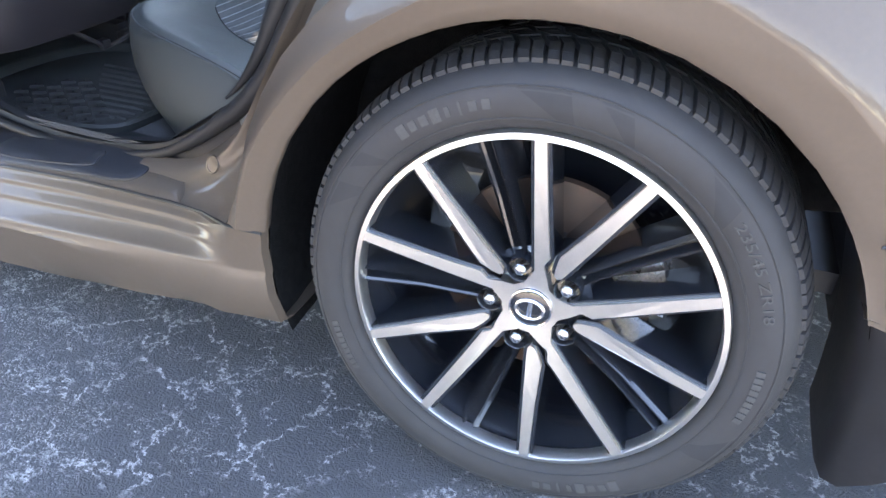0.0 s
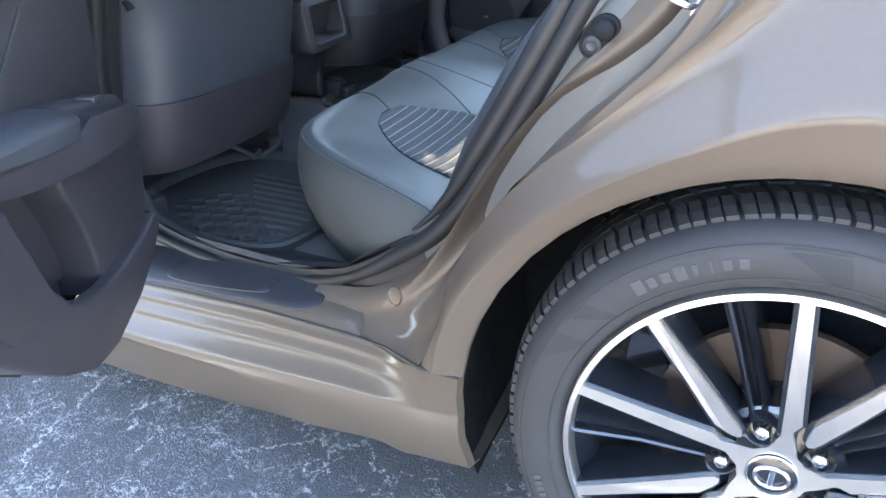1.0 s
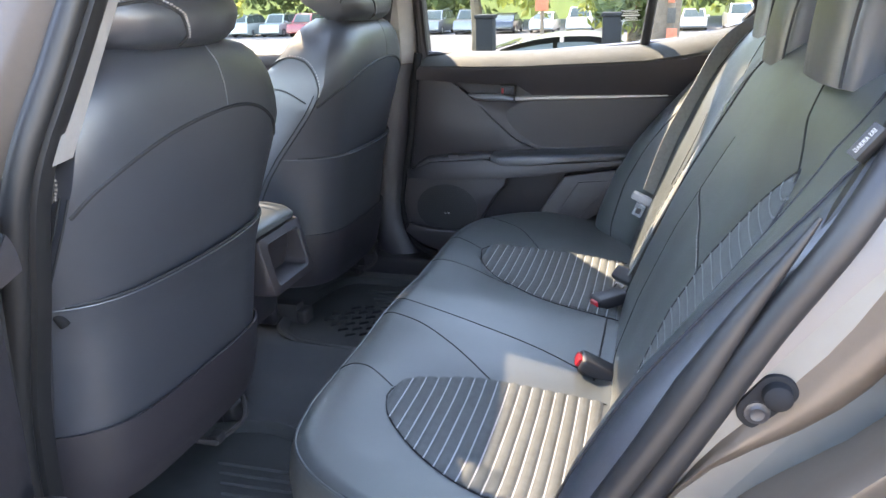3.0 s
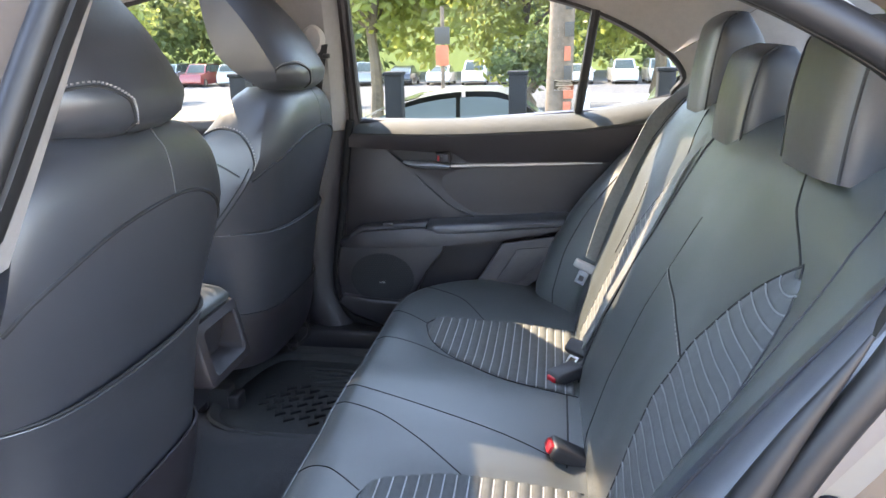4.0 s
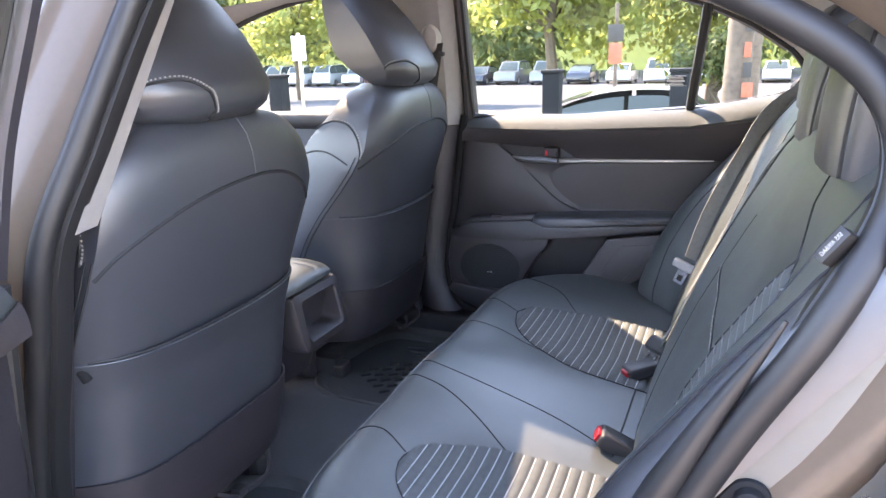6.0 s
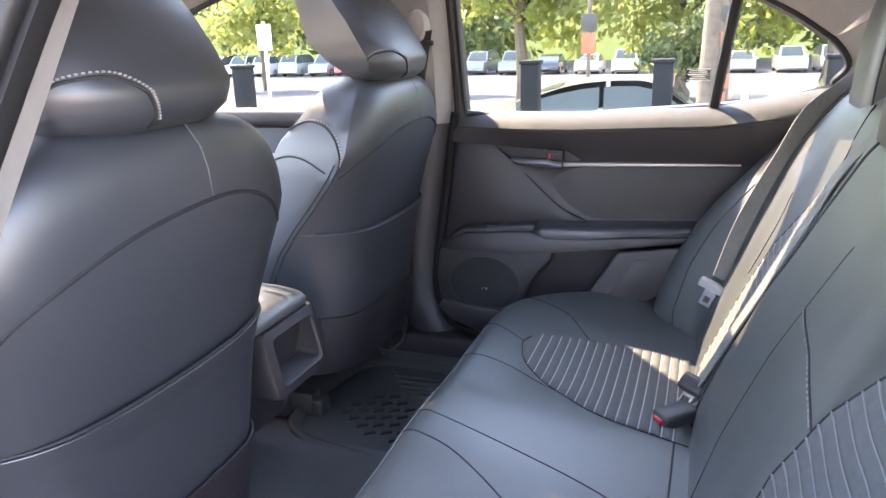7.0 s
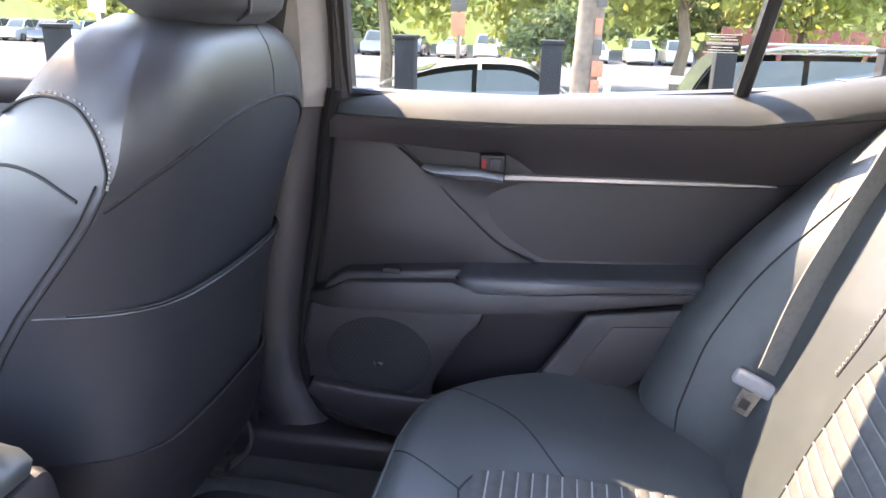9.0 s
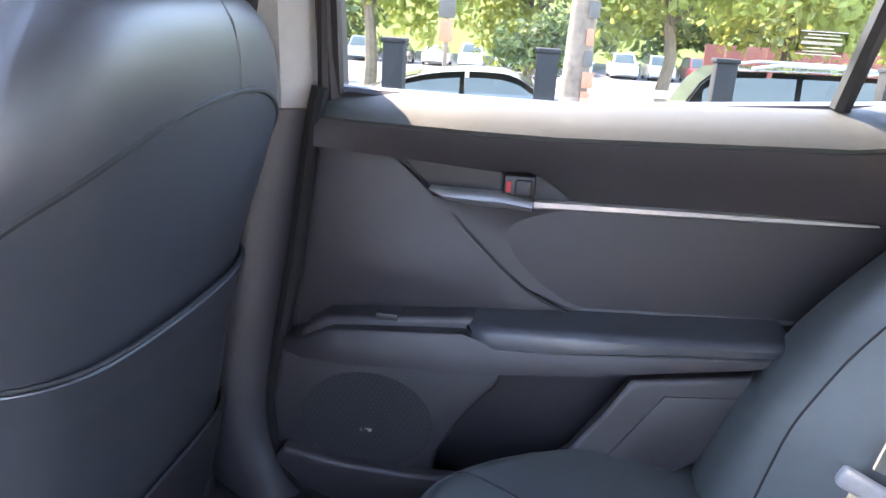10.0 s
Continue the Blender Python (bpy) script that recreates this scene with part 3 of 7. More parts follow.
part("roof_skin", roof_grid(-1.95, 0.0, 0.25, 1.47, 0.0, SUN_HOLES), PAINT, car)
part("headliner", roof_grid(-1.93, 0.0, 0.27, 1.45, 0.055, SUN_HOLES), LINER, car, "pale grey woven headliner")
for h in SUN_HOLES:
    part("sun_hole_pane", roof_grid(*h, 0.01, ()), TINTED, car, "tinted pane in a roof hole added to let sun patches in")
for far in (False, True):
    fy = (lambda y: 2 * YC - y) if far else (lambda y: y)
    # roof rail above the opening: outer skin curve and inner trim
    rail = [(-2.3, 1.24), (-1.95, 1.35), (-1.6, 1.385), (-1.2, 1.395), (-0.8, 1.392), (-0.5, 1.365), (-0.25, 1.30), (0.0, 1.20), (0.25, 1.08), (0.42, 1.0)]
    if not far:
        top = [edge_off(0.036, -0.010)[i] for i in range(62, 105)]
        outer = []
        for p in top:
            z = lerp(p.x, [-0.95, -0.6, -0.3, -0.16, -0.1], [1.385, 1.372, 1.30, 1.20, 1.05])
            outer.append(Vector((p.x + 0.02, lerp(z, [1.05, 1.2, 1.3], [0.10, 0.13, 0.165]), z - 0.03)))
        part("roof_rail", loft([[a, a.lerp(b, 0.3) + Vector((0, -0.012, 0)), a.lerp(b, 0.7) + Vector((0, -0.008, 0)), b, b + Vector((0, -0.004, 0.012)), b + Vector((0, 0.03, 0.04)), Vector((b.x, max(0.25, b.y + 0.05), b.z + 0.05))] for a, b in zip(top, outer)], False, False), PAINT, car)
    # rear side roof pillar, outer
    part("rear_pillar_skin", loft([[(x, fy(lerp(z, [1.0, 1.36], [0.075, 0.26])), z) for x, z in zip(np.linspace(lerp(1.0 + 0.36 * k, [1.0, 1.1, 1.16, 1.215, 1.278, 1.33, 1.36], [-0.085, -0.10, -0.15, -0.24, -0.38, -0.55, -0.66]), 0.45 - 0.45 * k, 8), [1.0 + 0.36 * k] * 8)] for k in np.linspace(0, 1, 7)], False, False), PAINT, car)
# front door skin and centre pillar, near side, closed
part("front_door_skin", sheet(lambda u, v: (-2.35 + 1.155 * u - 0.02 * v, -0.002 + 0.03 * abs(v - 0.55) ** 2 * 4 * 0.5, 0.29 + 0.66 * v), 14, 14, 0.03), PAINT, car)
part("front_door_frame", sheet(lambda u, v: (-1.34 + 0.135 * u + 0.16 * v * (0.4 + 0.6 * u), 0.045 + 0.16 * v, 0.95 + 0.42 * v), 4, 12, 0.03), DARK, car)
part("centre_pillar", loft([[(p.x - d, p.y + dy, p.z) for d, dy in ((0.028, -0.02), (0.06, -0.035), (0.10, -0.045), (0.14, -0.03), (0.16, 0.06))] for p in edge[104:140]], False, False), PAINT, car)
part("pillar_trim", loft([[(-1.15 - d + (z - 0.43) * 0.22 - 0.008, 0.17 + dy + max(0, z - 0.95) * 0.42, z) for d, dy in ((0.0, 0.0), (0.02, 0.035), (0.09, 0.05), (0.14, 0.02))] for z in (0.33, 0.43, 0.6, 0.75, 0.92)], False, False), PLASTIC, car)
part("pillar_upper_trim", loft([[(-1.133 - d + (z - 0.43) * 0.24 - 0.010, 0.178 + dy + max(0, z - 0.95) * 0.42, z) for d, dy in ((0.0, -0.012), (0.014, 0.035), (0.09, 0.05), (0.14, 0.02))] for z in (0.95, 1.0, 1.1, 1.2, 1.34)], False, False), PILLAR, car, "pale grey upper pillar trim")
# floor, tunnel, bulkheads
part("carpet_floor", sheet(lambda u, v: (-2.0 + 1.35 * u, 0.15 + 1.44 * v, 0.292 + 0.03 * math.exp(-((0.15 + 1.44 * v - YC) / 0.13) ** 4) + (0.05 * max(0, (abs(v - 0.5) - 0.46) / 0.04))), 16, 60, 0.01), CARPET, car, "dark grey carpet with a centre tunnel")
part("rear_bulkhead", box(-0.02, 0.02, 0.36, 1.36, 0.30, 0.97), DARK, car)
part("parcel_shelf", box(-0.16, 0.46, 0.15, 1.57, 0.955, 0.975, 0.005), PLASTIC, car)
part("rear_window", sheet(lambda u, v: (0.0 + 0.48 * u, 0.32 + 1.08 * v - 0.06 * u * (v - 0.5), 1.385 - 0.05 * abs(2 * v - 1) ** 2 - 0.37 * u), 6, 8), PRIVACY, car)
part("windscreen", sheet(lambda u, v: (-1.95 - 0.75 * u, 0.30 + 1.12 * v + 0.25 * u * (v - 0.5), 1.36 - 0.05 * abs(2 * v - 1) ** 2 - 0.42 * u), 6, 8), GLASS, car)
part("far_body_side", box(-2.7, 1.0, 1.66, 1.70, 0.15, 0.93), PAINT, car)
part("far_inner_side", box(-0.62, 0.42, 1.604, 1.625, 0.28, 0.95), PLASTIC, car)
part("far_shelf_side", box(-0.30, 0.42, 1.56, 1.60, 0.90, 1.0), PLASTIC, car)
part("near_inner_side", box(-0.10, 0.42, 0.135, 0.15, 0.80, 0.97), PLASTIC, car)
# hidden sill box, made taller to block sun leaking through onto the asphalt
part("front_sill_light_stop", box(-2.6, -1.20, 0.04, 0.158, 0.21, 0.45, 0.012, 2), PLASTIC, car)
part("underbody", box(-2.7, -0.43, 0.10, 1.66, 0.20, 0.24), DARK, car)
part("boot_floor", box(-0.43, 1.0, 0.36, 1.36, 0.24, 0.28), DARK, car)
part("dashboard", box(-2.55, -2.05, 0.2, 1.52, 0.45, 0.95, 0.06, 3), PLASTIC, car)
part("front_bulkhead", box(-2.75, -2.7, 0.1, 1.62, 0.2, 0.95), DARK, car)

# ---- far side wall: pillars, rails, windows ----
def far_y(z):
    return 1.585 - max(0, z - 0.95) * 0.28


FB = [(-1.035, 0.962), (-0.889, 0.960), (-0.749, 0.964), (-0.615, 0.970), (-0.436, 0.980), (-0.30, 1.004), (-0.20, 1.03)]
FT = [(-1.027, 1.305), (-0.84, 1.302), (-0.651, 1.288), (-0.52, 1.262), (-0.404, 1.225), (-0.30, 1.175), (-0.215, 1.118)]
wb = spline([(x, far_y(z), z) for x, z in FB], 40)
wt = spline([(x, far_y(z), z) for x, z in FT], 40)
part("side_window", loft([wb, wt], False, False), GLASS, car)
# roof trim above the window
rail_top = [Vector((p.x + (0.05 if p.x > -0.4 else 0) + max(0, p.x + 0.45) * 0.5, 1.435, roof_z(p.x, 1.43) - 0.055)) for p in wt]
part("roof_side_trim", loft([[a, a.lerp(b, 0.06) + Vector((0, -0.02, 0.0)), a.lerp(b, 0.5) + Vector((0, -0.02, 0)), b] for a, b in zip(wt, rail_top)], False, False), LINER, car)
rear_edge = spline([(x, far_y(z), z) for x, z in ((-0.215, 1.118), (-0.19, 1.09), (-0.178, 1.06), (-0.20, 1.03))], 12)
rear_out = spline([(0.10, 1.43, 1.30), (0.25, 1.46, 1.2), (0.35, 1.5, 1.1), (0.40, 1.53, 0.97)], 12)
part("rear_pillar_trim", loft([[a, a.lerp(b, 0.05) + Vector((0, -0.018, 0)), a.lerp(b, 0.5) + Vector((0, -0.015, 0)), b] for a, b in zip(rear_edge, rear_out)], False, False), LINER, car, "pale grey rear pillar trim")
part("rear_roof_corner", loft([[wt[-1], rear_edge[0]], [rail_top[-1], rear_out[0]]], False, False), LINER, car)
part("window_seal", tube([p + Vector((0, -0.002, -0.013)) for p in wb] + [p + Vector((0, -0.006, 0)) for p in rear_edge[::-1]] + [p + Vector((0, -0.006, 0)) for p in wt[::-1]], 0.0075, 6, closed=True), RUBBER, car)
part("window_divider", tube([(-0.436, 1.566, 0.975), (-0.42, 1.535, 1.10), (-0.404, 1.495, 1.23)], 0.0125, 8), RUBBER, car)
part("front_frame_bar", tube([(-1.052, 1.575, 0.93), (-1.046, 1.545, 1.1), (-1.04, 1.49, 1.31)], 0.009, 8), RUBBER, car)
part("frame_channel", loft([[(-1.030 - d, far_y(z) - dy, z) for d, dy in ((0.0, 0.006), (0.012, 0.012), (0.03, 0.0))] for z in (0.93, 1.05, 1.18, 1.31)], False, False), PLASTIC, car)
# centre pillar, far
part("far_pillar_trim", loft([[(x - 1.0 * d + (0.0), 1.565 - dy, z) for d, dy in ((-0.012, -0.02), (0.0, 0.012), (0.03, 0.03), (0.075, 0.035), (0.13, 0.0))] for x, z in ((-1.05, 0.30), (-1.095, 0.38), (-1.128, 0.47), (-1.120, 0.60), (-1.10, 0.75), (-1.072, 0.926))], False, False), PLASTIC, car, "dark plastic lower pillar trim")
part("far_pillar_upper", loft([[(x - d, far_y(z) - dy, z) for d, dy in ((-0.004, -0.01), (0.006, 0.022), (0.03, 0.045), (0.08, 0.045), (0.13, 0.01), (0.22, 0.0))] for x, z in ((-1.066, 0.928), (-1.060, 1.05), (-1.055, 1.18), (-1.05, 1.36))], False, False), PILLAR, car, "pale grey upper pillar trim")
part("far_door_seal", tube(spline([(-1.052, 1.558, 0.955), (-1.062, 1.558, 0.90), (-1.085, 1.556, 0.72), (-1.108, 1.556, 0.58), (-1.115, 1.556, 0.48), (-1.09, 1.556, 0.40), (-1.04, 1.556, 0.365), (-0.9, 1.556, 0.345)], 40), 0.0115, 8), SWITCH, car)
part("far_sill_trim", box(-1.3, -0.45, 1.50, 1.60, 0.28, 0.355, 0.015, 3), PLASTIC, car)
part("far_pillar_cover", loft([[(x, far_y(z) + dy, z) for x, dy in ((-1.042, 0.008), (-1.036, 0.055), (-1.24, 0.060), (-1.25, 0.008))] for z in (0.93, 1.05, 1.18, 1.33)]), DARK, car, "black outer pillar cover")
part("far_roof_gutter", tube([p + Vector((0, 0.028, 0.012)) for p in wt], 0.020, 8), PAINT, car)
# belt guide high on the far pillar
part("belt_guide", lathe([(0.0, -0.014), (0.02, -0.014), (0.03, -0.004), (0.03, 0.0)], "y", 20), LINER, car, m=pose(-1.115, 1.478, 1.17) @ Matrix.Diagonal((1, 1, 1.5, 1)))
part("belt_tab", box(-1.092, -1.072, 1.462, 1.472, 1.122, 1.134, 0.003), DARK, car)
# front far door inside and window
part("far_front_door", box(-2.2, -1.22, 1.555, 1.60, 0.33, 0.945, 0.01), PLASTIC, car)
part("far_front_sill", tube([(-2.25, 1.56, 0.93), (-1.7, 1.56, 0.935), (-1.23, 1.56, 0.94)], 0.028, 10), SOFT, car)
part("far_front_chrome", tube([(-2.0, 1.55, 0.83), (-1.25, 1.55, 0.835)], 0.006, 6), CHROME, car)
FFB = spline([(-2.35, 1.575, 0.95), (-1.8, 1.58, 0.955), (-1.23, 1.58, 0.955)], 20)
FFT = spline([(-2.2, 1.575, 1.01), (-1.95, 1.52, 1.14), (-1.75, 1.50, 1.235), (-1.5, 1.49, 1.295), (-1.2, 1.485, 1.31)], 20)
part("front_side_window", loft([FFB, FFT], False, False), GLASS, car)
part("front_roof_side_trim", loft([[a, b] for a, b in zip(FFT, [Vector((p.x, 1.43, roof_z(p.x, 1.43) - 0.055)) for p in FFT])], False, False), LINER, car)
part("far_front_pillar", tube(spline([(-1.86, 1.43, 1.315), (-1.97, 1.437, 1.245), (-2.2, 1.525, 1.10), (-2.45, 1.58, 0.96)], 24), 0.036, 10), PILLAR, car, "pale grey windscreen pillar trim")
part("front_window_seal", tube(FFT, 0.010, 8), RUBBER, car)
handle = sub("grab_handle", car, "pale folding grab handle on the headliner")
part("handle_bar", tube(spline([(-0.80, 1.452, 1.325), (-0.79, 1.43, 1.305), (-0.72, 1.425, 1.300), (-0.65, 1.43, 1.302), (-0.64, 1.452, 1.320)], 24), 0.008, 8), LINER, handle)
for x in (-0.80, -0.64):
    part("handle_foot", box(x - 0.016, x + 0.016, 1.440, 1.462, 1.312, 1.334, 0.006, 2), LINER, handle)
part("coat_hook", box(-0.395, -0.360, 1.435, 1.458, 1.255, 1.285, 0.007, 3), LINER, car, "pale plastic coat hook")
part("sun_visor", box(-1.98, -1.78, 0.93, 1.34, 1.285, 1.305, 0.009, 3), LINER, car, "pale sun visor")
mirror = sub("door_mirror", car, "black housed door mirror outside the front window")
part("mirror_housing", lathe([(0.0, -0.06), (0.06, -0.05), (0.085, -0.02), (0.09, 0.01), (0.082, 0.014)], "y", 28), DARK, mirror, m=pose(-2.05, 1.77, 1.005, 0, 0, -70) @ Matrix.Diagonal((2.0, 1, 0.86, 1)))
part("mirror_rim", tube([(0.086 * math.cos(radians(a)), 0.012, 0.086 * math.sin(radians(a))) for a in range(0, 360, 10)], 0.0065, 8, closed=True), DARK, mirror, m=pose(-2.05, 1.77, 1.005, 0, 0, -70) @ Matrix.Diagonal((2.0, 1, 0.86, 1)))
part("mirror_glass", lathe([(0.0, 0.011), (0.08, 0.012)], "y", 28), MIRROR, mirror, m=pose(-2.05, 1.77, 1.005, 0, 0, -70) @ Matrix.Diagonal((2.0, 1, 0.86, 1)))

# ---- wheel ----
wheel = sub("wheel", car)
wheel.matrix_basis = pose(0, 0.0, 0.333, -3.5, 0, 0)


def polar(r, a, y):
    return Vector((r * math.cos(radians(a)), y, r * math.sin(radians(a))))


TP = [(0.243, 0.012), (0.247, -0.006), (0.256, -0.016), (0.275, -0.023), (0.295, -0.022), (0.308, -0.014), (0.316, 0.0), (0.3205, 0.012), (0.324, 0.028), (0.3265, 0.055),
      (0.3265, 0.19), (0.325, 0.21), (0.29, 0.225), (0.25, 0.215)]
tyre_bm = lathe([(r, y) for r, y in TP], "y", 96)
for v in tyre_bm.verts:
    if v.co.z < -0.318:
        v.co.z = -0.318 - (v.co.z + 0.318) * -0.25
tyre = part("tyre", tyre_bm, TYRE, wheel, "worn black tyre with raised lettering")
# tread blocks: shoulder lugs with sipes, then two inner ribs
tread = bmesh.new()


def tread_block(quad, top, root, lean=0.0):
    """A rubber block over an angular quad of (angle, across)."""
    def tr(y):
        return lerp(y, [0.008, 0.02, 0.032, 0.055], [0.3235, 0.3285, 0.3325, 0.3350])
    lower = [polar(tr(y) - root, a, y) for a, y in quad]
    c = Vector((sum(a for a, y in quad) / len(quad), sum(y for a, y in quad) / len(quad)))
    upper = [polar(tr(y) + top, c.x + (a - c.x) * 0.93, c.y + (y - c.y) * 0.95) for a, y in quad]
    if min(p.z for p in upper) < -0.312:
        return
    vs = [tread.verts.new(p) for p in lower + upper]
    n = len(quad)
    tread.faces.new(vs[n:])
    for i in range(n):
        tread.faces.new((vs[i], vs[(i + 1) % n], vs[n + (i + 1) % n], vs[n + i]))


NB = 60
for k in range(NB):
    a0, w = k * 360 / NB, 360 / NB
    # long shoulder lugs curling towards the sidewall, split by a sipe
    for s0, s1 in ((0.0, 0.40), (0.46, 0.86)):
        for y0, y1, f0, f1 in ((0.006, 0.022, -0.10, 0.0), (0.022, 0.044, 0.0, 0.10), (0.044, 0.068, 0.10, 0.42)):
            tread_block([(a0 + w * (s0 + f0), y0), (a0 + w * (s1 + f0), y0), (a0 + w * (s1 + f1), y1), (a0 + w * (s0 + f1), y1)], 0.0, 0.010)
    for y0, y1, f0, f1 in ((0.077, 0.098, 0.4, 0.9), (0.098, 0.114, 0.9, 1.1), (0.123, 0.140, 0.2, 0.6), (0.140, 0.158, 0.6, 0.8), (0.167, 0.2, 0.5, 0.9)):
        tread_block([(a0 + w * f0, y0), (a0 + w * (f0 + 0.80), y0), (a0 + w * (f1 + 0.80), y1), (a0 + w * f1, y1)], 0.0, 0.010)
tagged(part("tread", tread, TYRE, wheel, smooth=False), kind="stuff")
for r in (0.262, 0.300):
    part("sidewall_rib", tube([polar(r, a, lerp(r, [0.256, 0.275, 0.295, 0.308], [-0.016, -0.023, -0.022, -0.014]) - 0.0005) for a in range(0, 360, 4)], 0.0013, 6, closed=True), TYRE, wheel)


def text_mesh(body, size, depth=0.001):
    c = bpy.data.curves.new("lettering", "FONT")
    c.body, c.size, c.extrude, c.align_x, c.align_y = body, size, depth, "CENTER", "CENTER"
    ob = bpy.data.objects.new("lettering", c)
    scene.collection.objects.link(ob)
    dg = bpy.context.evaluated_depsgraph_get()
    me = bpy.data.meshes.new_from_object(ob.evaluated_get(dg))
    bpy.data.objects.remove(ob)
    return me


def tyre_text(body, size, a_mid, r, span, mat, flip=False):
    """Lettering bent round the sidewall."""
    me = text_mesh(body, size, 0.0011)
    w = max(v.co.x for v in me.vertices) - min(v.co.x for v in me.vertices)
    x0 = (max(v.co.x for v in me.vertices) + min(v.co.x for v in me.vertices)) / 2
    for v in me.vertices:
        t = (v.co.x - x0) / w * span
        rr = r + v.co.y
        y = lerp(rr, [0.256, 0.275, 0.295, 0.308], [-0.016, -0.023, -0.022, -0.014]) - 0.0006 - v.co.z
        v.co = polar(rr, a_mid - t, y)
    me.materials.append(mat)
    ob = new("lettering", me)
    ob.parent = wheel
    return ob


tyre_text("235/45 ZR18", 0.017, 29, 0.283, 26, TYRE_MARK)
for a_mid in (118, -68):
    for k, (bw, bh) in enumerate(((0.013, 0.017), (0.010, 0.012), (0.011, 0.012), (0.013, 0.017), (0.006, 0.012), (0.003, 0.016), (0.010, 0.012), (0.010, 0.012))):
        a = a_mid + 12.0 - 3.3 * k
        quad = [(0.281 + s * bh / 2, a - t * math.degrees(bw / 2 / 0.281)) for s, t in ((-1, -1), (1, -1), (1, 1), (-1, 1))]
        part("raised_mark", plate([polar(r, q, lerp(r, [0.256, 0.275, 0.295, 0.308], [-0.016, -0.023, -0.022, -0.014]) + 0.001) for r, q in quad], (0, -0.0020, 0)), TYRE_MARK, wheel)
for a in (2, 214):
    for i in range(9):
        b = box(-0.0035, 0.0035, -0.001, 0.001, -0.005, 0.005)
        for v in b.verts:
            v.co = Matrix.Rotation(radians(-(a - i * 1.9) + 90), 4, "Y") @ (v.co + Vector((0, -0.0235, 0.283)))
        part("raised_mark", b, TYRE_MARK, wheel, smooth=False)
for a, w in ((88, 12), (72, 7), (44, 10), (140, 6), (152, 9), (-30, 10)):
    patch = loft([[polar(r, a + (j / 6 - 0.5) * w * (0.35 + 0.65 * k / 6) + 6 * k / 6, lerp(r, [0.256, 0.275, 0.295, 0.308], [-0.016, -0.023, -0.022, -0.014]) - 0.0005) for j in range(7)] for k, r in enumerate(np.linspace(0.264, 0.298, 7))], False, False)
    part("sidewall_patch", patch, TYRE_DARK, wheel)

# rim: barrel, machined ring, spokes
part("rim_barrel", lathe([(0.241, 0.0), (0.236, 0.02), (0.225, 0.035), (0.222, 0.10), (0.205, 0.18), (0.07, 0.19)], "y", 72), GLOSS, wheel)
part("rim_ring", lathe([(0.246, 0.004), (0.2455, -0.010), (0.2435, -0.0150), (0.2370, -0.0165), (0.2352, -0.013), (0.2345, 0.006)], "y", 120), MACHINED, wheel, "bright machined rim ring")


def prism(bm, outline, y_top, y_bot, taper=1.0):
    """A bar with its face at y_top(r) and its root at y_bot."""
    c = sum(outline, Vector()) / len(outline)
    top = [bm.verts.new(Vector((p.x, y_top(p), p.z))) for p in outline]
    bot = [bm.verts.new(Vector((c.x + (p.x - c.x) * taper, y_bot, c.z + (p.z - c.z) * taper))) for p in outline]
    n = len(outline)
    bm.faces.new(top)
    for i in range(n):
        bm.faces.new((top[i], top[(i + 1) % n], bot[(i + 1) % n], bot[i]))
    return bm


def face_y(p):
    r = math.hypot(p.x, p.z)
    return lerp(r, [0.03, 0.06, 0.12, 0.20, 0.236], [0.007, 0.004, -0.004, -0.012, -0.0155])


def in_frame(a, pts):
    """Points given as (radius, offset against the clock) about the spoke angle a."""
    e, t = polar(1, a, 0), polar(1, a + 90, 0)
    return [e * r + t * o for r, o in pts]


def densify(pts, n=4):
    out = []
    for i, p in enumerate(pts):
        q = pts[(i + 1) % len(pts)]
        out += [(p[0] + (q[0] - p[0]) * k / n, p[1] + (q[1] - p[1]) * k / n) for k in range(n)]
    return out


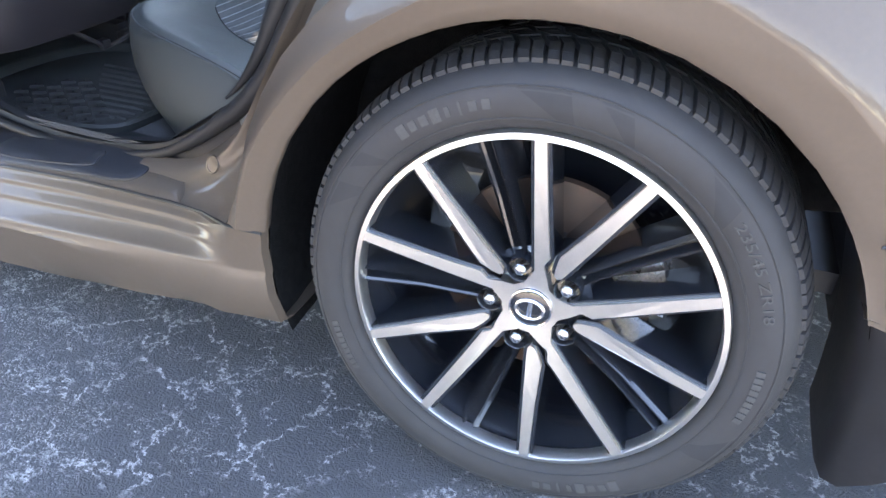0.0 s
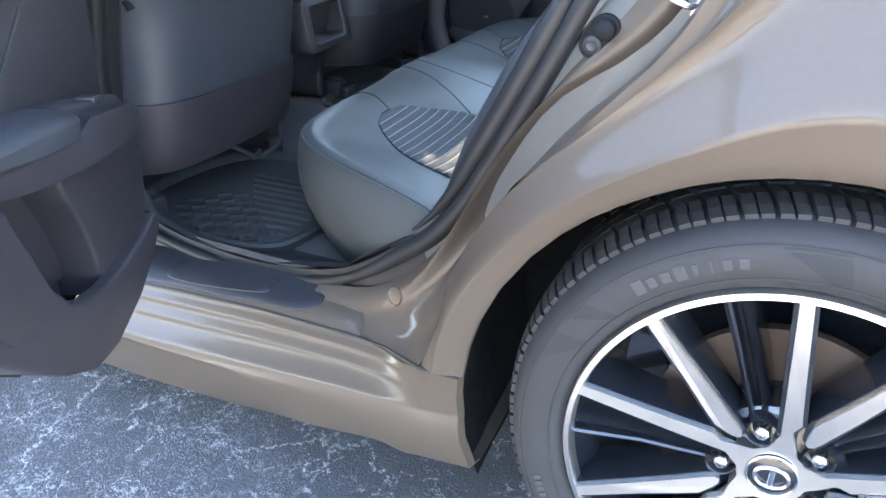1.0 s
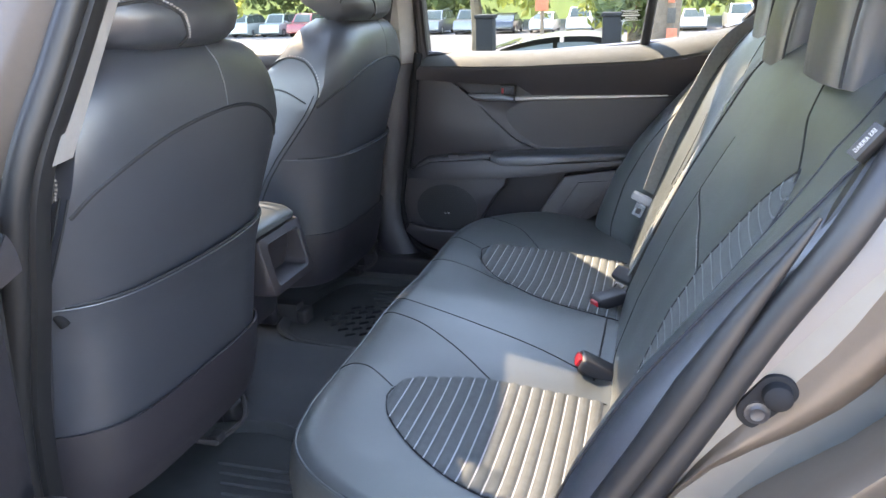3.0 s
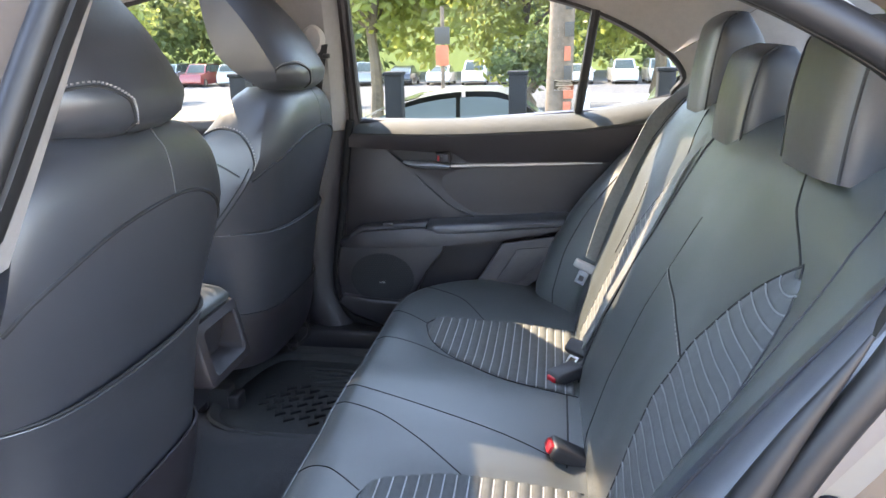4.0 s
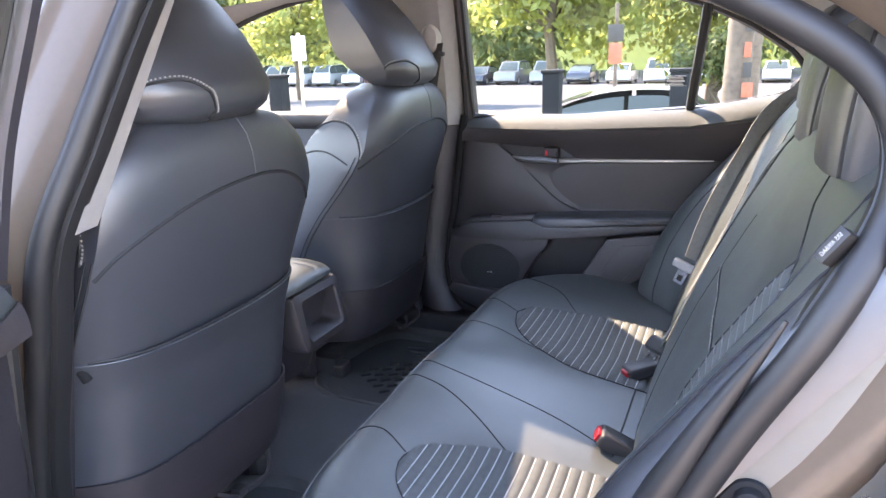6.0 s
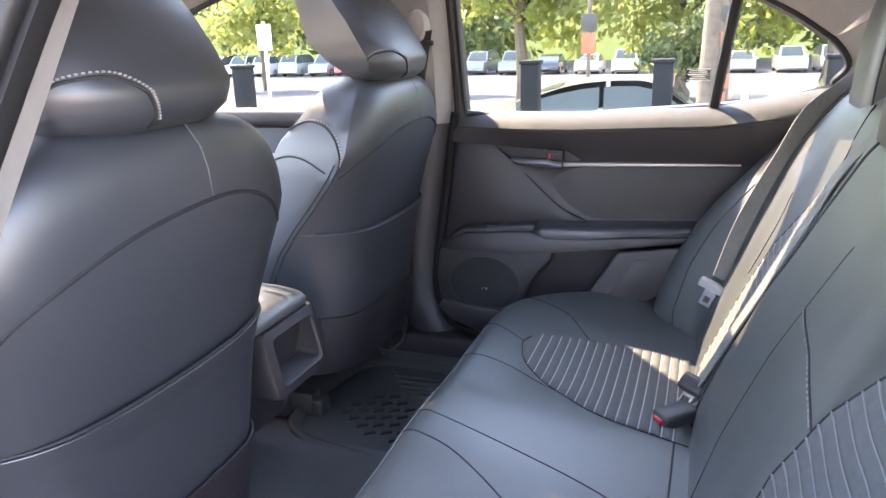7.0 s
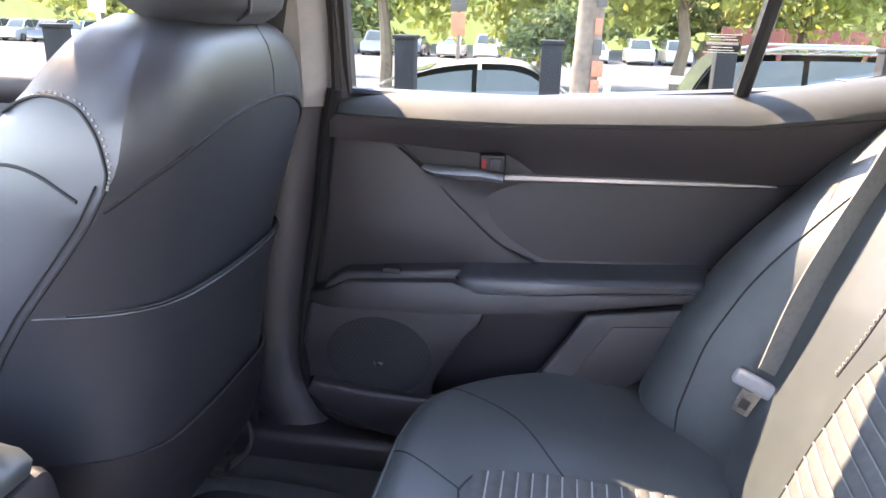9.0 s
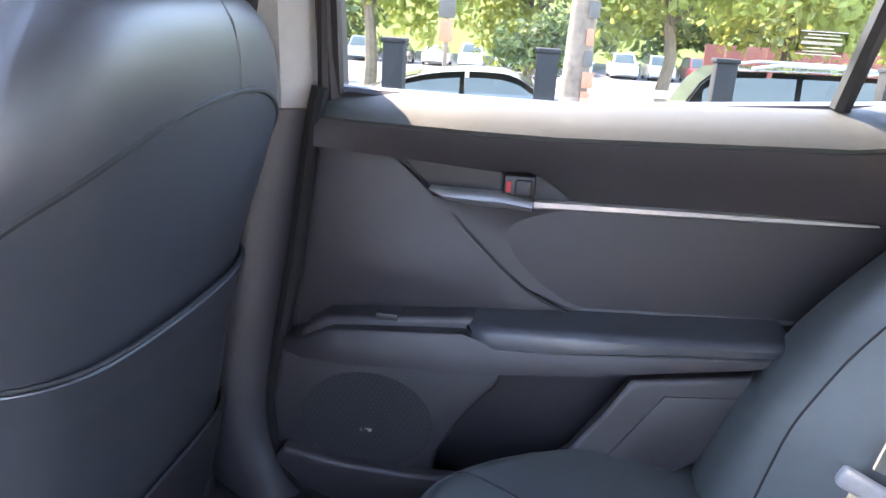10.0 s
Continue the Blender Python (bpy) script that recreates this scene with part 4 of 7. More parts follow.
MAIN = [(0.2365, -0.0070), (0.2365, 0.0070), (0.14, 0.0024), (0.046, -0.0022), (0.029, -0.0020), (0.029, -0.0130), (0.045, -0.0125), (0.0680, -0.0135), (0.0790, -0.0205), (0.0880, -0.0192), (0.14, -0.0146)]
BRANCH = [(0.2365, -0.0068), (0.2365, 0.0068), (0.15, 0.0120), (0.0870, 0.0180), (0.0700, 0.0120), (0.0610, 0.0070), (0.0590, 0.0020), (0.0640, -0.0022), (0.072, -0.0030), (0.15, -0.0050)]
for k in range(5):
    A = 93.7 + 72 * k
    for name, pts, turn_by in (("main_spoke", MAIN, 0.0), ("branch_spoke", BRANCH, -33.0)):
        f = bmesh.new()
        prism(f, in_frame(A + turn_by, densify(pts)), lambda p: face_y(p) - 0.0012, 0.012)
        s = part(name, f, MACHINED, wheel, "bright machined spoke face", smooth=False)
        wide = []
        for r, o in densify(pts):
            axis_o = lerp(r, [0.03, 0.085, 0.236], [-0.0075, -0.0095, 0.0]) if name == "main_spoke" else lerp(r, [0.06, 0.085, 0.236], [0.003, 0.0075, 0.0])
            wide.append((r, o + math.copysign(0.0050, o - axis_o)))
        g = bmesh.new()
        prism(g, in_frame(A + turn_by, wide), lambda p: face_y(p) + 0.0035, 0.060, 1.0)
        part("spoke_body", g, GLOSS, s, "gloss black flank of the spoke", smooth=False)
    # recessed black spoke: two blades with a valley between them
    along = polar(1, A + 17.2, 0)
    across = Vector((-along.z, 0, along.x))
    ribs = []
    for r in np.linspace(0.070, 0.236, 9):
        c, w = along * r + across * lerp(r, [0.07, 0.236], [0.002, -0.002]), lerp(r, [0.07, 0.236], [0.0125, 0.0165])
        y0 = face_y(c) + lerp(r, [0.07, 0.15, 0.236], [0.004, 0.010, 0.002])
        ribs.append([c + across * (w * q) + Vector((0, y0 + dy, 0)) for q, dy in ((1.25, 0.075), (1.12, 0.034), (0.95, 0.018), (0.62, 0.014), (0.42, 0.016), (0.28, 0.034), (-0.02, 0.036), (-0.20, 0.018), (-0.45, 0.012), (-0.72, 0.020), (-1.05, 0.040), (-1.25, 0.075))])
    g = loft(ribs, False, False)
    part("recessed_spoke", g, GLOSS, wheel, "gloss black recessed spoke")
    nut = sub("lug_nut", wheel)
    nut.matrix_basis = Matrix.Translation(polar(0.0560, A + 18.8, 0.012))
    part("nut_socket", lathe([(0.0150, 0.012), (0.0155, -0.004), (0.0172, -0.006), (0.0185, -0.002), (0.0190, 0.03), (0.0, 0.03)], "y", 28), GLOSS, nut)
    part("nut", lathe([(0.0, -0.010), (0.0055, -0.0095), (0.0085, -0.007), (0.0095, -0.003), (0.0105, 0.004), (0.0105, 0.012), (0.0125, 0.016), (0.0125, 0.026)], "y", 6), STEEL, nut)


def star_r(a):
    """Outline of the hub: five arms with hollows for the nuts between them."""
    f = abs((a - 84 + 36) % 72 - 36)
    return 0.0385 + 0.030 * max(0.0, 1 - f / 27) ** 1.5


hub_rings = []
for k, dy in ((0.0, 0.0), (0.0, -0.0016), (0.35, -0.0016), (0.97, -0.0016), (1.0, -0.0006), (1.0, 0.03)):
    ring = []
    for a in range(0, 360, 2):
        r = 0.0288 + (star_r(a) - 0.0288) * k
        q = polar(r, a, 0)
        ring.append((q.x, face_y(q) + dy if dy < 0.02 else 0.035, q.z))
    hub_rings.append(ring)
part("hub_face", loft(hub_rings, True, False), MACHINED, wheel, "bright machined hub face")
part("hub_body", lathe([(0.036, 0.020), (0.066, 0.024), (0.078, 0.03), (0.080, 0.07)], "y", 48), GLOSS, wheel)
cap = sub("centre_cap", wheel, "dark centre cap with a chrome emblem")
part("cap_disc", lathe([(0.0, 0.001), (0.022, 0.002), (0.0268, 0.004), (0.0268, 0.02)], "y", 40), GLOSS, cap)
part("cap_ring", tube([polar(0.0275, a, 0.003) for a in range(0, 360, 9)], 0.0014, 8, closed=True), CHROME, cap)
part("emblem", tube([(0.0185 * math.cos(radians(a)), 0.0, 0.0135 * math.sin(radians(a))) for a in range(0, 360, 10)], 0.0026, 8, closed=True), CHROME, cap)
part("emblem_bar", tube([(0.0, 0.0, 0.012), (0.0, -0.0005, 0.0), (0.0, 0.0, -0.012)], 0.003, 8, flat=0.6), CHROME, cap)
part("brake_disc", lathe([(0.075, 0.085), (0.150, 0.085), (0.150, 0.10), (0.075, 0.10)], "y", 60), DISC, wheel, "rusty brake disc")
part("disc_hat", lathe([(0.0, 0.062), (0.078, 0.062), (0.08, 0.085)], "y", 40), DARK, wheel)
cal = plate([polar(r, a, 0.07) for r, a in ((0.10, 2), (0.165, -2), (0.17, 18), (0.165, 34), (0.10, 32))], (0, 0.05, 0), 0.006)
part("brake_caliper", cal, STEEL, wheel, "grey brake caliper")

# small things on the jamb
btn = sub("courtesy_switch", car, "black rubber switch with a screw")
stadium = [(-0.2935 + 0.0165 * math.cos(radians(a)), 0, 0.7715 + 0.0165 * math.sin(radians(a))) for a in range(145, 326, 15)] + [(-0.2800 + 0.0175 * math.cos(radians(a)), 0, 0.7905 + 0.0175 * math.sin(radians(a))) for a in range(-35, 146, 15)]
part("switch_base", plate([(x, 0.1365, z) for x, _, z in stadium], (0, -0.0065, 0), 0.0018), SWITCH, btn)
part("switch_knob", lathe([(0.0, -0.014), (0.007, -0.014), (0.0115, -0.010), (0.0125, 0.0)], "y", 20), SWITCH, btn, m=pose(-0.2795, 0.131, 0.791))
part("switch_screw", lathe([(0.0, -0.004), (0.004, -0.004), (0.006, -0.005), (0.008, -0.003), (0.0105, -0.0025), (0.011, 0.0)], "y", 20), DARK, btn, m=pose(-0.2935, 0.131, 0.7715))
ci = min(range(J), key=lambda i: (cols[i][8] - Vector((-0.545, 0.1, 0.372))).length)
spot = cols[ci][8]
face = (cols[ci][10] - cols[ci][6]).cross(cols[ci + 1][8] - cols[ci - 1][8]).normalized()
face = face if face.y < 0 else -face
turn = face.to_track_quat("-Y", "Z").to_matrix().to_4x4()
part("jamb_plug", lathe([(0.0, -0.0004), (0.0105, -0.0004), (0.0118, -0.0002), (0.0128, -0.0014), (0.0138, -0.0014), (0.015, 0.0006)], "y", 28), PAINT, car, m=Matrix.Translation(spot) @ turn)
strk = sub("door_striker", car, "bright steel door striker")
part("striker_plate", box(-0.008, 0.010, -0.006, 0.0, -0.032, 0.032, 0.003), STEEL, strk, m=pose(-0.176, 0.100, 0.838, 0, 22, 0) @ Matrix.Scale(0.66, 4))
part("striker_loop", tube(spline([(-0.008, 0, -0.012), (-0.012, -0.028, -0.012), (-0.036, -0.030, -0.004), (-0.050, -0.030, 0.002)], 16), 0.0055, 8), STEEL, strk, m=pose(-0.178, 0.098, 0.840) @ Matrix.Scale(0.66, 4))
part("striker_post", tube([(-0.012, 0.0, 0.02), (-0.014, -0.03, 0.016)], 0.006, 8), STEEL, strk, m=pose(-0.178, 0.098, 0.840) @ Matrix.Scale(0.66, 4))

# ---- front seats ----
SZ = [0.40, 0.44, 0.50, 0.60, 0.70, 0.80, 0.88, 0.93, 0.965, 1.0, 1.03, 1.055, 1.065]
SX = [-0.040, -0.026, -0.014, 0.000, 0.010, 0.034, 0.056, 0.067, 0.072, 0.074, 0.070, 0.056, 0.040]   # rear face
SW = [0.228, 0.236, 0.243, 0.247, 0.249, 0.250, 0.249, 0.244, 0.234, 0.217, 0.192, 0.155, 0.110]      # half width
WZ = [0.40, 0.50, 0.60, 0.66, 0.75, 0.81, 0.86, 0.92, 1.0, 1.065]
WRAP = [0.12, 0.15, 0.17, 0.15, 0.110, 0.075, 0.05, 0.03, 0.035, 0.03]       # how far the shell curls round the sides
FZ = [0.40, 0.60, 0.70, 0.778, 0.866, 0.94, 0.99, 1.03, 1.065]
FX = [-0.30, -0.32, -0.29, -0.25, -0.19, -0.146, -0.10, -0.075, -0.05]      # front of the side bolsters


CURL = {"share": 1.0}


def seat_surface(y, z):
    """Rear face of a front seat's backrest in the seat's own axes."""
    q = min(1.0, abs(y) / lerp(z, SZ, SW))
    return lerp(z, SZ, SX) + 0.006 - 0.012 * q * q - CURL["share"] * lerp(z, WZ, WRAP) * q ** 7


def on_seat(y, z, up=0.0015):
    return Vector((seat_surface(y, z) + up, y, z))


def on_side(x, z, s, up=0.0005):
    """A point on the seat's side bolster; s is -1 or 1."""
    w = lerp(z, SZ, SW)
    xe, xf = seat_surface(w, z), lerp(z, FZ, FX)
    k = min(1, max(0, (xe - x) / (xe - xf)))
    return Vector((x, s * (w * (1 - 0.10 * k * k) + up), z))


def front_seat(name, label, out, m, curl):
    CURL["share"] = curl
    s = thing(name, label, "car seat", "front seats", m=m)
    qs = [math.copysign(1 - (1 - abs(v)) ** 1.7, v) for v in np.linspace(-1, 1, 33)]
    rings = []
    for z in np.linspace(0.405, 1.065, 44):
        w, xf = lerp(z, SZ, SW), lerp(z, FZ, FX)
        xe = seat_surface(w, z)
        ring = [Vector((seat_surface(q * w, z), q * w, z)) for q in qs]
        side = [(xe + (xf - xe) * k, w * (1 - 0.10 * k * k)) for k in (0.25, 0.5, 0.75, 0.93)]
        ring += [Vector((x, y, z)) for x, y in side]
        ring += [Vector((xf + 0.055 * (1 - abs(v) ** 3), v * w * 0.82, z)) for v in np.linspace(1, -1, 11)]
        ring += [Vector((x, -y, z)) for x, y in side[::-1]]
        rings.append(ring)
    part("backrest", loft(rings), LEATHER_BACK, s)
    # map pocket: a slack panel standing off the shell
    def pocket(u, v):
        q = 2 * v - 1
        y = q * (lerp(0.546 + 0.2 * u, SZ, SW) - 0.0015)
        top = 0.745 + 0.004 * max(0, -q) ** 3 + 0.012 * max(0, q) ** 2
        z = 0.546 + (top - 0.546) * u
        lift = 0.0015 + 0.012 * u ** 1.5 * (1 - abs(q) ** 3) + (0.0018 if u > 0.97 else 0) * (1 - q * q)
        return (seat_surface(y, z) + lift, y, z)
    part("map_pocket", sheet(pocket, 22, 40, -0.003), LEATHER_BACK, s)
    part("pocket_hem", tube([Vector(pocket(1.0, v / 40)) + Vector((-0.0012, 0, -0.0004)) for v in range(41)], 0.0016, 8), LEATHER_BACK, s)
    part("pocket_gap", tube([Vector(pocket(1.0, v / 40)) + Vector((-0.004, 0, 0.003)) for v in range(1, 40)], 0.0026, 6), SEAM, s)
    def low(u, v):
        q = 2 * v - 1
        y = q * (lerp(0.412 + 0.140 * u, SZ, SW) - 0.001)
        z = 0.412 + 0.140 * u
        return (seat_surface(y, z) + (0.004 + 0.002 * u) * (1 - abs(q) ** 8) + 0.001, y, z)
    part("lower_panel", sheet(low, 10, 36, -0.004), PLASTIC, s, "dark plastic lower back panel")
    part("pocket_hook", lathe([(0.0, 0.0), (0.007, 0.0), (0.009, 0.006), (0.007, 0.022), (0.0, 0.024)], "y", 14), DARK, s, m=pose(-0.048, 0.264 * out - 0.012, 0.745))

    def seam(pts, r=0.0022, mat=SEAM, nm="seam"):
        return part(nm, tube([on_seat(p.y, p.z, 0.0002) for p in spline([(0, y, z) for y, z in pts], 44)], r, 6), mat, s)

    def side_seam(pts, g, r=0.0020):
        return part("seam", tube([on_side(p.x, p.z, g) for p in spline([(x, 0, z) for x, z in pts], 36)], r, 6), SEAM, s)
    seam([(-0.246, 0.875), (-0.218, 0.903), (-0.16, 0.930), (-0.085, 0.951), (0.0, 0.962), (0.08, 0.963), (0.145, 0.950), (0.195, 0.924), (0.228, 0.89)], 0.0030)
    seam([(0.045, 0.967), (0.038, 1.01), (0.03, 1.055)], 0.0011, LEATHER, "faint_seam")
    for g in (-1, 1):
        border = [Vector((seat_surface(lerp(z, SZ, SW), z) - 0.002, g * (lerp(z, SZ, SW) + 0.0006), z)) for z in np.linspace(0.56, 0.90, 30)]
        part("seam", tube(border, 0.0020, 6), SEAM, s)
        part("seam", tube([p + Vector((-0.011, 0.0008 * g, 0.002)) for p in border], 0.0013, 6), SEAM, s)
        shoulder = [(-0.115, 0.965), (-0.095, 0.977), (-0.062, 0.984), (-0.022, 0.975), (0.004, 0.950), (0.016, 0.918), (0.012, 0.895)]
        side_seam(shoulder, g)
        side_seam([(-0.19, 0.868), (-0.15, 0.902), (-0.11, 0.914), (-0.066, 0.908), (-0.018, 0.884)], g)
        for p in spline([(x + 0.005, 0, z + 0.004) for x, z in shoulder[1:]], 26):
            c = on_side(p.x, p.z, g, 0.0012)
            part("stitch", box(c.x - 0.0012, c.x + 0.0012, c.y - 0.0006, c.y + 0.0006, c.z - 0.0012, c.z + 0.0012), STITCH, s, smooth=False)
    # headrest: leans forward to its top, creased across its back
    hz = [1.055, 1.070, 1.10, 1.14, 1.18, 1.22, 1.26, 1.30, 1.325, 1.335]
    hx = [0.062, 0.086, 0.092, 0.070, 0.045, 0.014, -0.022, -0.060, -0.085, -0.105]
    hw = [0.120, 0.134, 0.146, 0.149, 0.146, 0.140, 0.132, 0.120, 0.105, 0.08]
    hd = [0.070, 0.115, 0.172, 0.192, 0.180, 0.157, 0.126, 0.085, 0.055, 0.020]

    def hr(y, z):
        w = lerp(z, hz, hw)
        q = min(1, abs(y) / w)
        return lerp(z, hz, hx) - 0.040 * q ** 4 - 0.008 * q * q
    rings = []
    for z in np.linspace(hz[0], hz[-1], 30):
        w, d = lerp(z, hz, hw), lerp(z, hz, hd)
        ring = [Vector((hr(q * w, z), q * w, z)) for q in np.linspace(-1, 1, 21)]
        ring += [Vector((lerp(z, hz, hx) - d * (1.0 - 0.14 * abs(q) ** 3), q * w * 0.95, z)) for q in np.linspace(1, -1, 15)]
        rings.append(ring)
    part("headrest", loft(rings), LEATHER_BACK, s)
    hs = spline([(0, -0.150, 1.100), (0, -0.13, 1.113), (0, -0.09, 1.116), (0, -0.060, 1.102), (0, -0.045, 1.082), (0, -0.040, 1.060)], 36)
    part("seam", tube([Vector((hr(p.y, p.z) + 0.0003, p.y, p.z)) for p in hs], 0.0020, 6), SEAM, s)
    for p in hs[2:34]:
        c = Vector((hr(p.y + 0.003, p.z + 0.005) + 0.0008, p.y + 0.003, p.z + 0.005))
        part("stitch", box(c.x - 0.0008, c.x + 0.0008, c.y - 0.0017, c.y + 0.0017, c.z - 0.0010, c.z + 0.0010), STITCH, s, smooth=False)
    for y in (-0.06, 0.06):
        part("headrest_post", tube([(-0.02, y, 1.0), (-0.02, y, 1.08)], 0.006, 8), STEEL, s)
    # cushion, side cover, wiring and rails
    part("cushion", box(-0.60, -0.16, -0.262, 0.262, 0.36, 0.555, 0.04, 4), LEATHER, s)
    part("side_cover", box(-0.45, -0.15, -0.268, -0.236, 0.315, 0.50, 0.014, 3), PLASTIC, s)
    part("side_cover", box(-0.45, -0.15, 0.236, 0.268, 0.315, 0.50, 0.014, 3), PLASTIC, s)
    for y in (-0.2, 0.2):
        part("seat_rail", box(-0.52, -0.11, y - 0.02, y + 0.02, 0.295, 0.36, 0.004), DARK, s)
        part("rail_cap", box(-0.115, -0.085, y - 0.024, y + 0.024, 0.292, 0.345, 0.008, 3), DARK, s)
    part("wiring", tube(spline([(-0.06, -0.02, 0.41), (-0.03, 0.03, 0.37), (-0.05, 0.07, 0.345), (-0.02, 0.12, 0.37), (-0.05, 0.16, 0.41)], 30), 0.005, 6), DARK, s)
    part("connector", box(-0.060, -0.038, 0.055, 0.080, 0.345, 0.365, 0.004), DARK, s)
    # small bag hook on the side of the backrest
    part("bag_hook", tube(spline([(-0.048, out * 0.215, 0.744), (-0.038, out * 0.234, 0.742), (-0.026, out * 0.238, 0.736), (-0.022, out * 0.236, 0.726)], 12), [0.006] * 6 + [0.0075] * 6, 10), SWITCH, s, "small black bag hook")
    return s


front_seat("front_seat", "black leather front seat with pale stitching beside the open door", -1, pose(-1.084, 0.457, 0.0), 0.45)
front_seat("front_seat", "black leather front seat beside the far centre pillar", 1, pose(-1.150, 1.316, 0.0), 1.0)

# ---- rear bench ----
bench = thing("rear_bench", "black leather rear bench with grey ribbed inserts and three headrests", "car seat")
BY0, BY1 = 0.135, 1.565


FRONT_U = [p.x for p in spline([(0.0, 1.0, 0), (0.5, 1.0, 0), (0.62, 0.988, 0), (0.711, 0.955, 0), (0.77, 0.89, 0), (0.823, 0.785, 0), (0.871, 0.635, 0), (0.906, 0.49, 0), (0.935, 0.36, 0), (0.97, 0.20, 0), (1.0, 0.12, 0)], 60)]
FRONT_K = [p.y for p in spline([(0.0, 1.0, 0), (0.5, 1.0, 0), (0.62, 0.988, 0), (0.711, 0.955, 0), (0.77, 0.89, 0), (0.823, 0.785, 0), (0.871, 0.635, 0), (0.906, 0.49, 0), (0.935, 0.36, 0), (0.97, 0.20, 0), (1.0, 0.12, 0)], 60)]


def cushion_front(y):
    u = min(1, abs(y - 0.865) / 0.735)
    k = lerp(u, FRONT_U, FRONT_K)
    return -0.435 - 0.452 * k


def cushion_top(x, y):
    """Height of the bench's seat."""
    f = cushion_front(y)
    k = (x - f) / (-0.43 - f + 1e-6)
    z = 0.528 - 0.046 * max(0, k) ** 1.4
    z -= 0.016 * max(0.0, 1 - (x - f) / 0.035) ** 2
    # dished outer places with raised bolsters between them
    for c, w in ((0.455, 0.15), (1.155, 0.16)):
        z -= 0.016 * math.exp(-((y - c) / w) ** 4) * min(1, max(0, (x + 0.83) / 0.12))
    z += 0.008 * math.exp(-((y - 0.805) / 0.12) ** 4)
    end = min(y - BY0, BY1 - y)
    z -= 0.018 * max(0.0, 1 - end / 0.09) ** 2
    return z


rings = []
for y in np.linspace(BY0, BY1, 90):
    f = cushion_front(y)
    ring = []
    for k in np.linspace(1, 0, 30):
        x = f + (-0.430 - f) * k ** 2.2
        ring.append(Vector((x, y, cushion_top(x, y))))
    zf = cushion_top(f, y)
    for dx, fr in ((-0.003, 0.04), (-0.008, 0.12), (-0.012, 0.25), (-0.010, 0.42), (0.0, 0.58), (0.018, 0.74), (0.045, 0.9), (0.070, 1.0)):
        ring.append(Vector((f + dx, y, zf + (0.30 - zf) * fr)))
    ring.append(Vector((-0.430, y, 0.30)))
    rings.append(ring)
part("seat_cushion", loft(rings), LEATHER, bench)


def on_cushion(x, y, up=0.0):
    return Vector((x, y, cushion_top(x, y) + up))


def bench_seam(pts, r=0.0022, mat=SEAM, nm="seam"):
    r *= 0.62
    return part(nm, tube([on_cushion(p.x, p.y, -0.0002) for p in spline([(x, y, 0) for x, y in pts], 44)], r, 6), mat, bench)


def insert_edges(side):
    if side == "near":
        lo = spline([(-0.775, 0.485, 0), (-0.745, 0.425, 0), (-0.642, 0.335, 0), (-0.55, 0.295, 0), (-0.44, 0.275, 0)], 61)
        hi = spline([(-0.775, 0.505, 0), (-0.755, 0.548, 0), (-0.70, 0.575, 0), (-0.627, 0.592, 0), (-0.44, 0.60, 0)], 61)
    else:
        lo = spline([(-0.782, 1.165, 0), (-0.755, 1.09, 0), (-0.671, 0.995, 0), (-0.58, 0.93, 0), (-0.44, 0.90, 0)], 61)
        hi = spline([(-0.785, 1.185, 0), (-0.765, 1.228, 0), (-0.72, 1.25, 0), (-0.65, 1.262, 0), (-0.44, 1.275, 0)], 61)
    return lo, hi


for side in ("near", "far"):
    lo, hi = insert_edges(side)
    # ribs run across the seat's depth: strips of constant x
    xs_ = [p.x for p in lo]
    xs_hi = [p.x for p in hi]
    n = 17
    x0, x1 = -0.772, -0.445
    ins = sub("seat_insert", bench, "grey ribbed fabric insert with pale lines")
    for i in range(n):
        xa, xb = x0 + (x1 - x0) * i / n, x0 + (x1 - x0) * (i + 1) / n
        grid = []
        for j in range(13):
            row = []
            for q in range(7):
                x = xa + (xb - xa) * q / 6
                ya = lerp(x, xs_, [p.y for p in lo])
                yb = lerp(x, xs_hi, [p.y for p in hi])
                row.append(on_cushion(x, ya + (yb - ya) * j / 12, 0.0006 + 0.0040 * math.sin(math.pi * q / 6) ** 0.6))
            grid.append(row)
        part("rib", loft(grid, False, False), PERF, ins)
        if i:
            ya, yb = lerp(xa, xs_, [p.y for p in lo]), lerp(xa, xs_hi, [p.y for p in hi])
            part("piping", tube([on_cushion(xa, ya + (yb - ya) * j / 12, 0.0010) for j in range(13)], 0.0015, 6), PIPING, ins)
    part("seam", tube([on_cushion(p.x, p.y, 0.0) for p in lo[::-1] + hi], 0.0016, 6), SEAM, bench)
# seams between the places
bench_seam([(-0.886, 0.825), (-0.79, 0.792), (-0.69, 0.757), (-0.57, 0.715), (-0.47, 0.668)])
bench_seam([(-0.886, 0.755), (-0.80, 0.728), (-0.72, 0.674), (-0.65, 0.612), (-0.632, 0.596)])
bench_seam([(-0.886, 1.072), (-0.83, 1.068), (-0.775, 1.055), (-0.72, 1.025), (-0.68, 1.0)])
bench_seam([(-0.466, 0.655), (-0.463, 0.75), (-0.462, 0.90)], 0.0030)
bench_seam([(-0.884, 0.545), (-0.835, 0.552), (-0.776, 0.515)], 0.0022)
bench_seam([(-0.880, 1.248), (-0.83, 1.215), (-0.782, 1.185)], 0.0022)
bench_seam([(-0.85, 1.425), (-0.79, 1.405), (-0.72, 1.36), (-0.655, 1.265)], 0.0022)
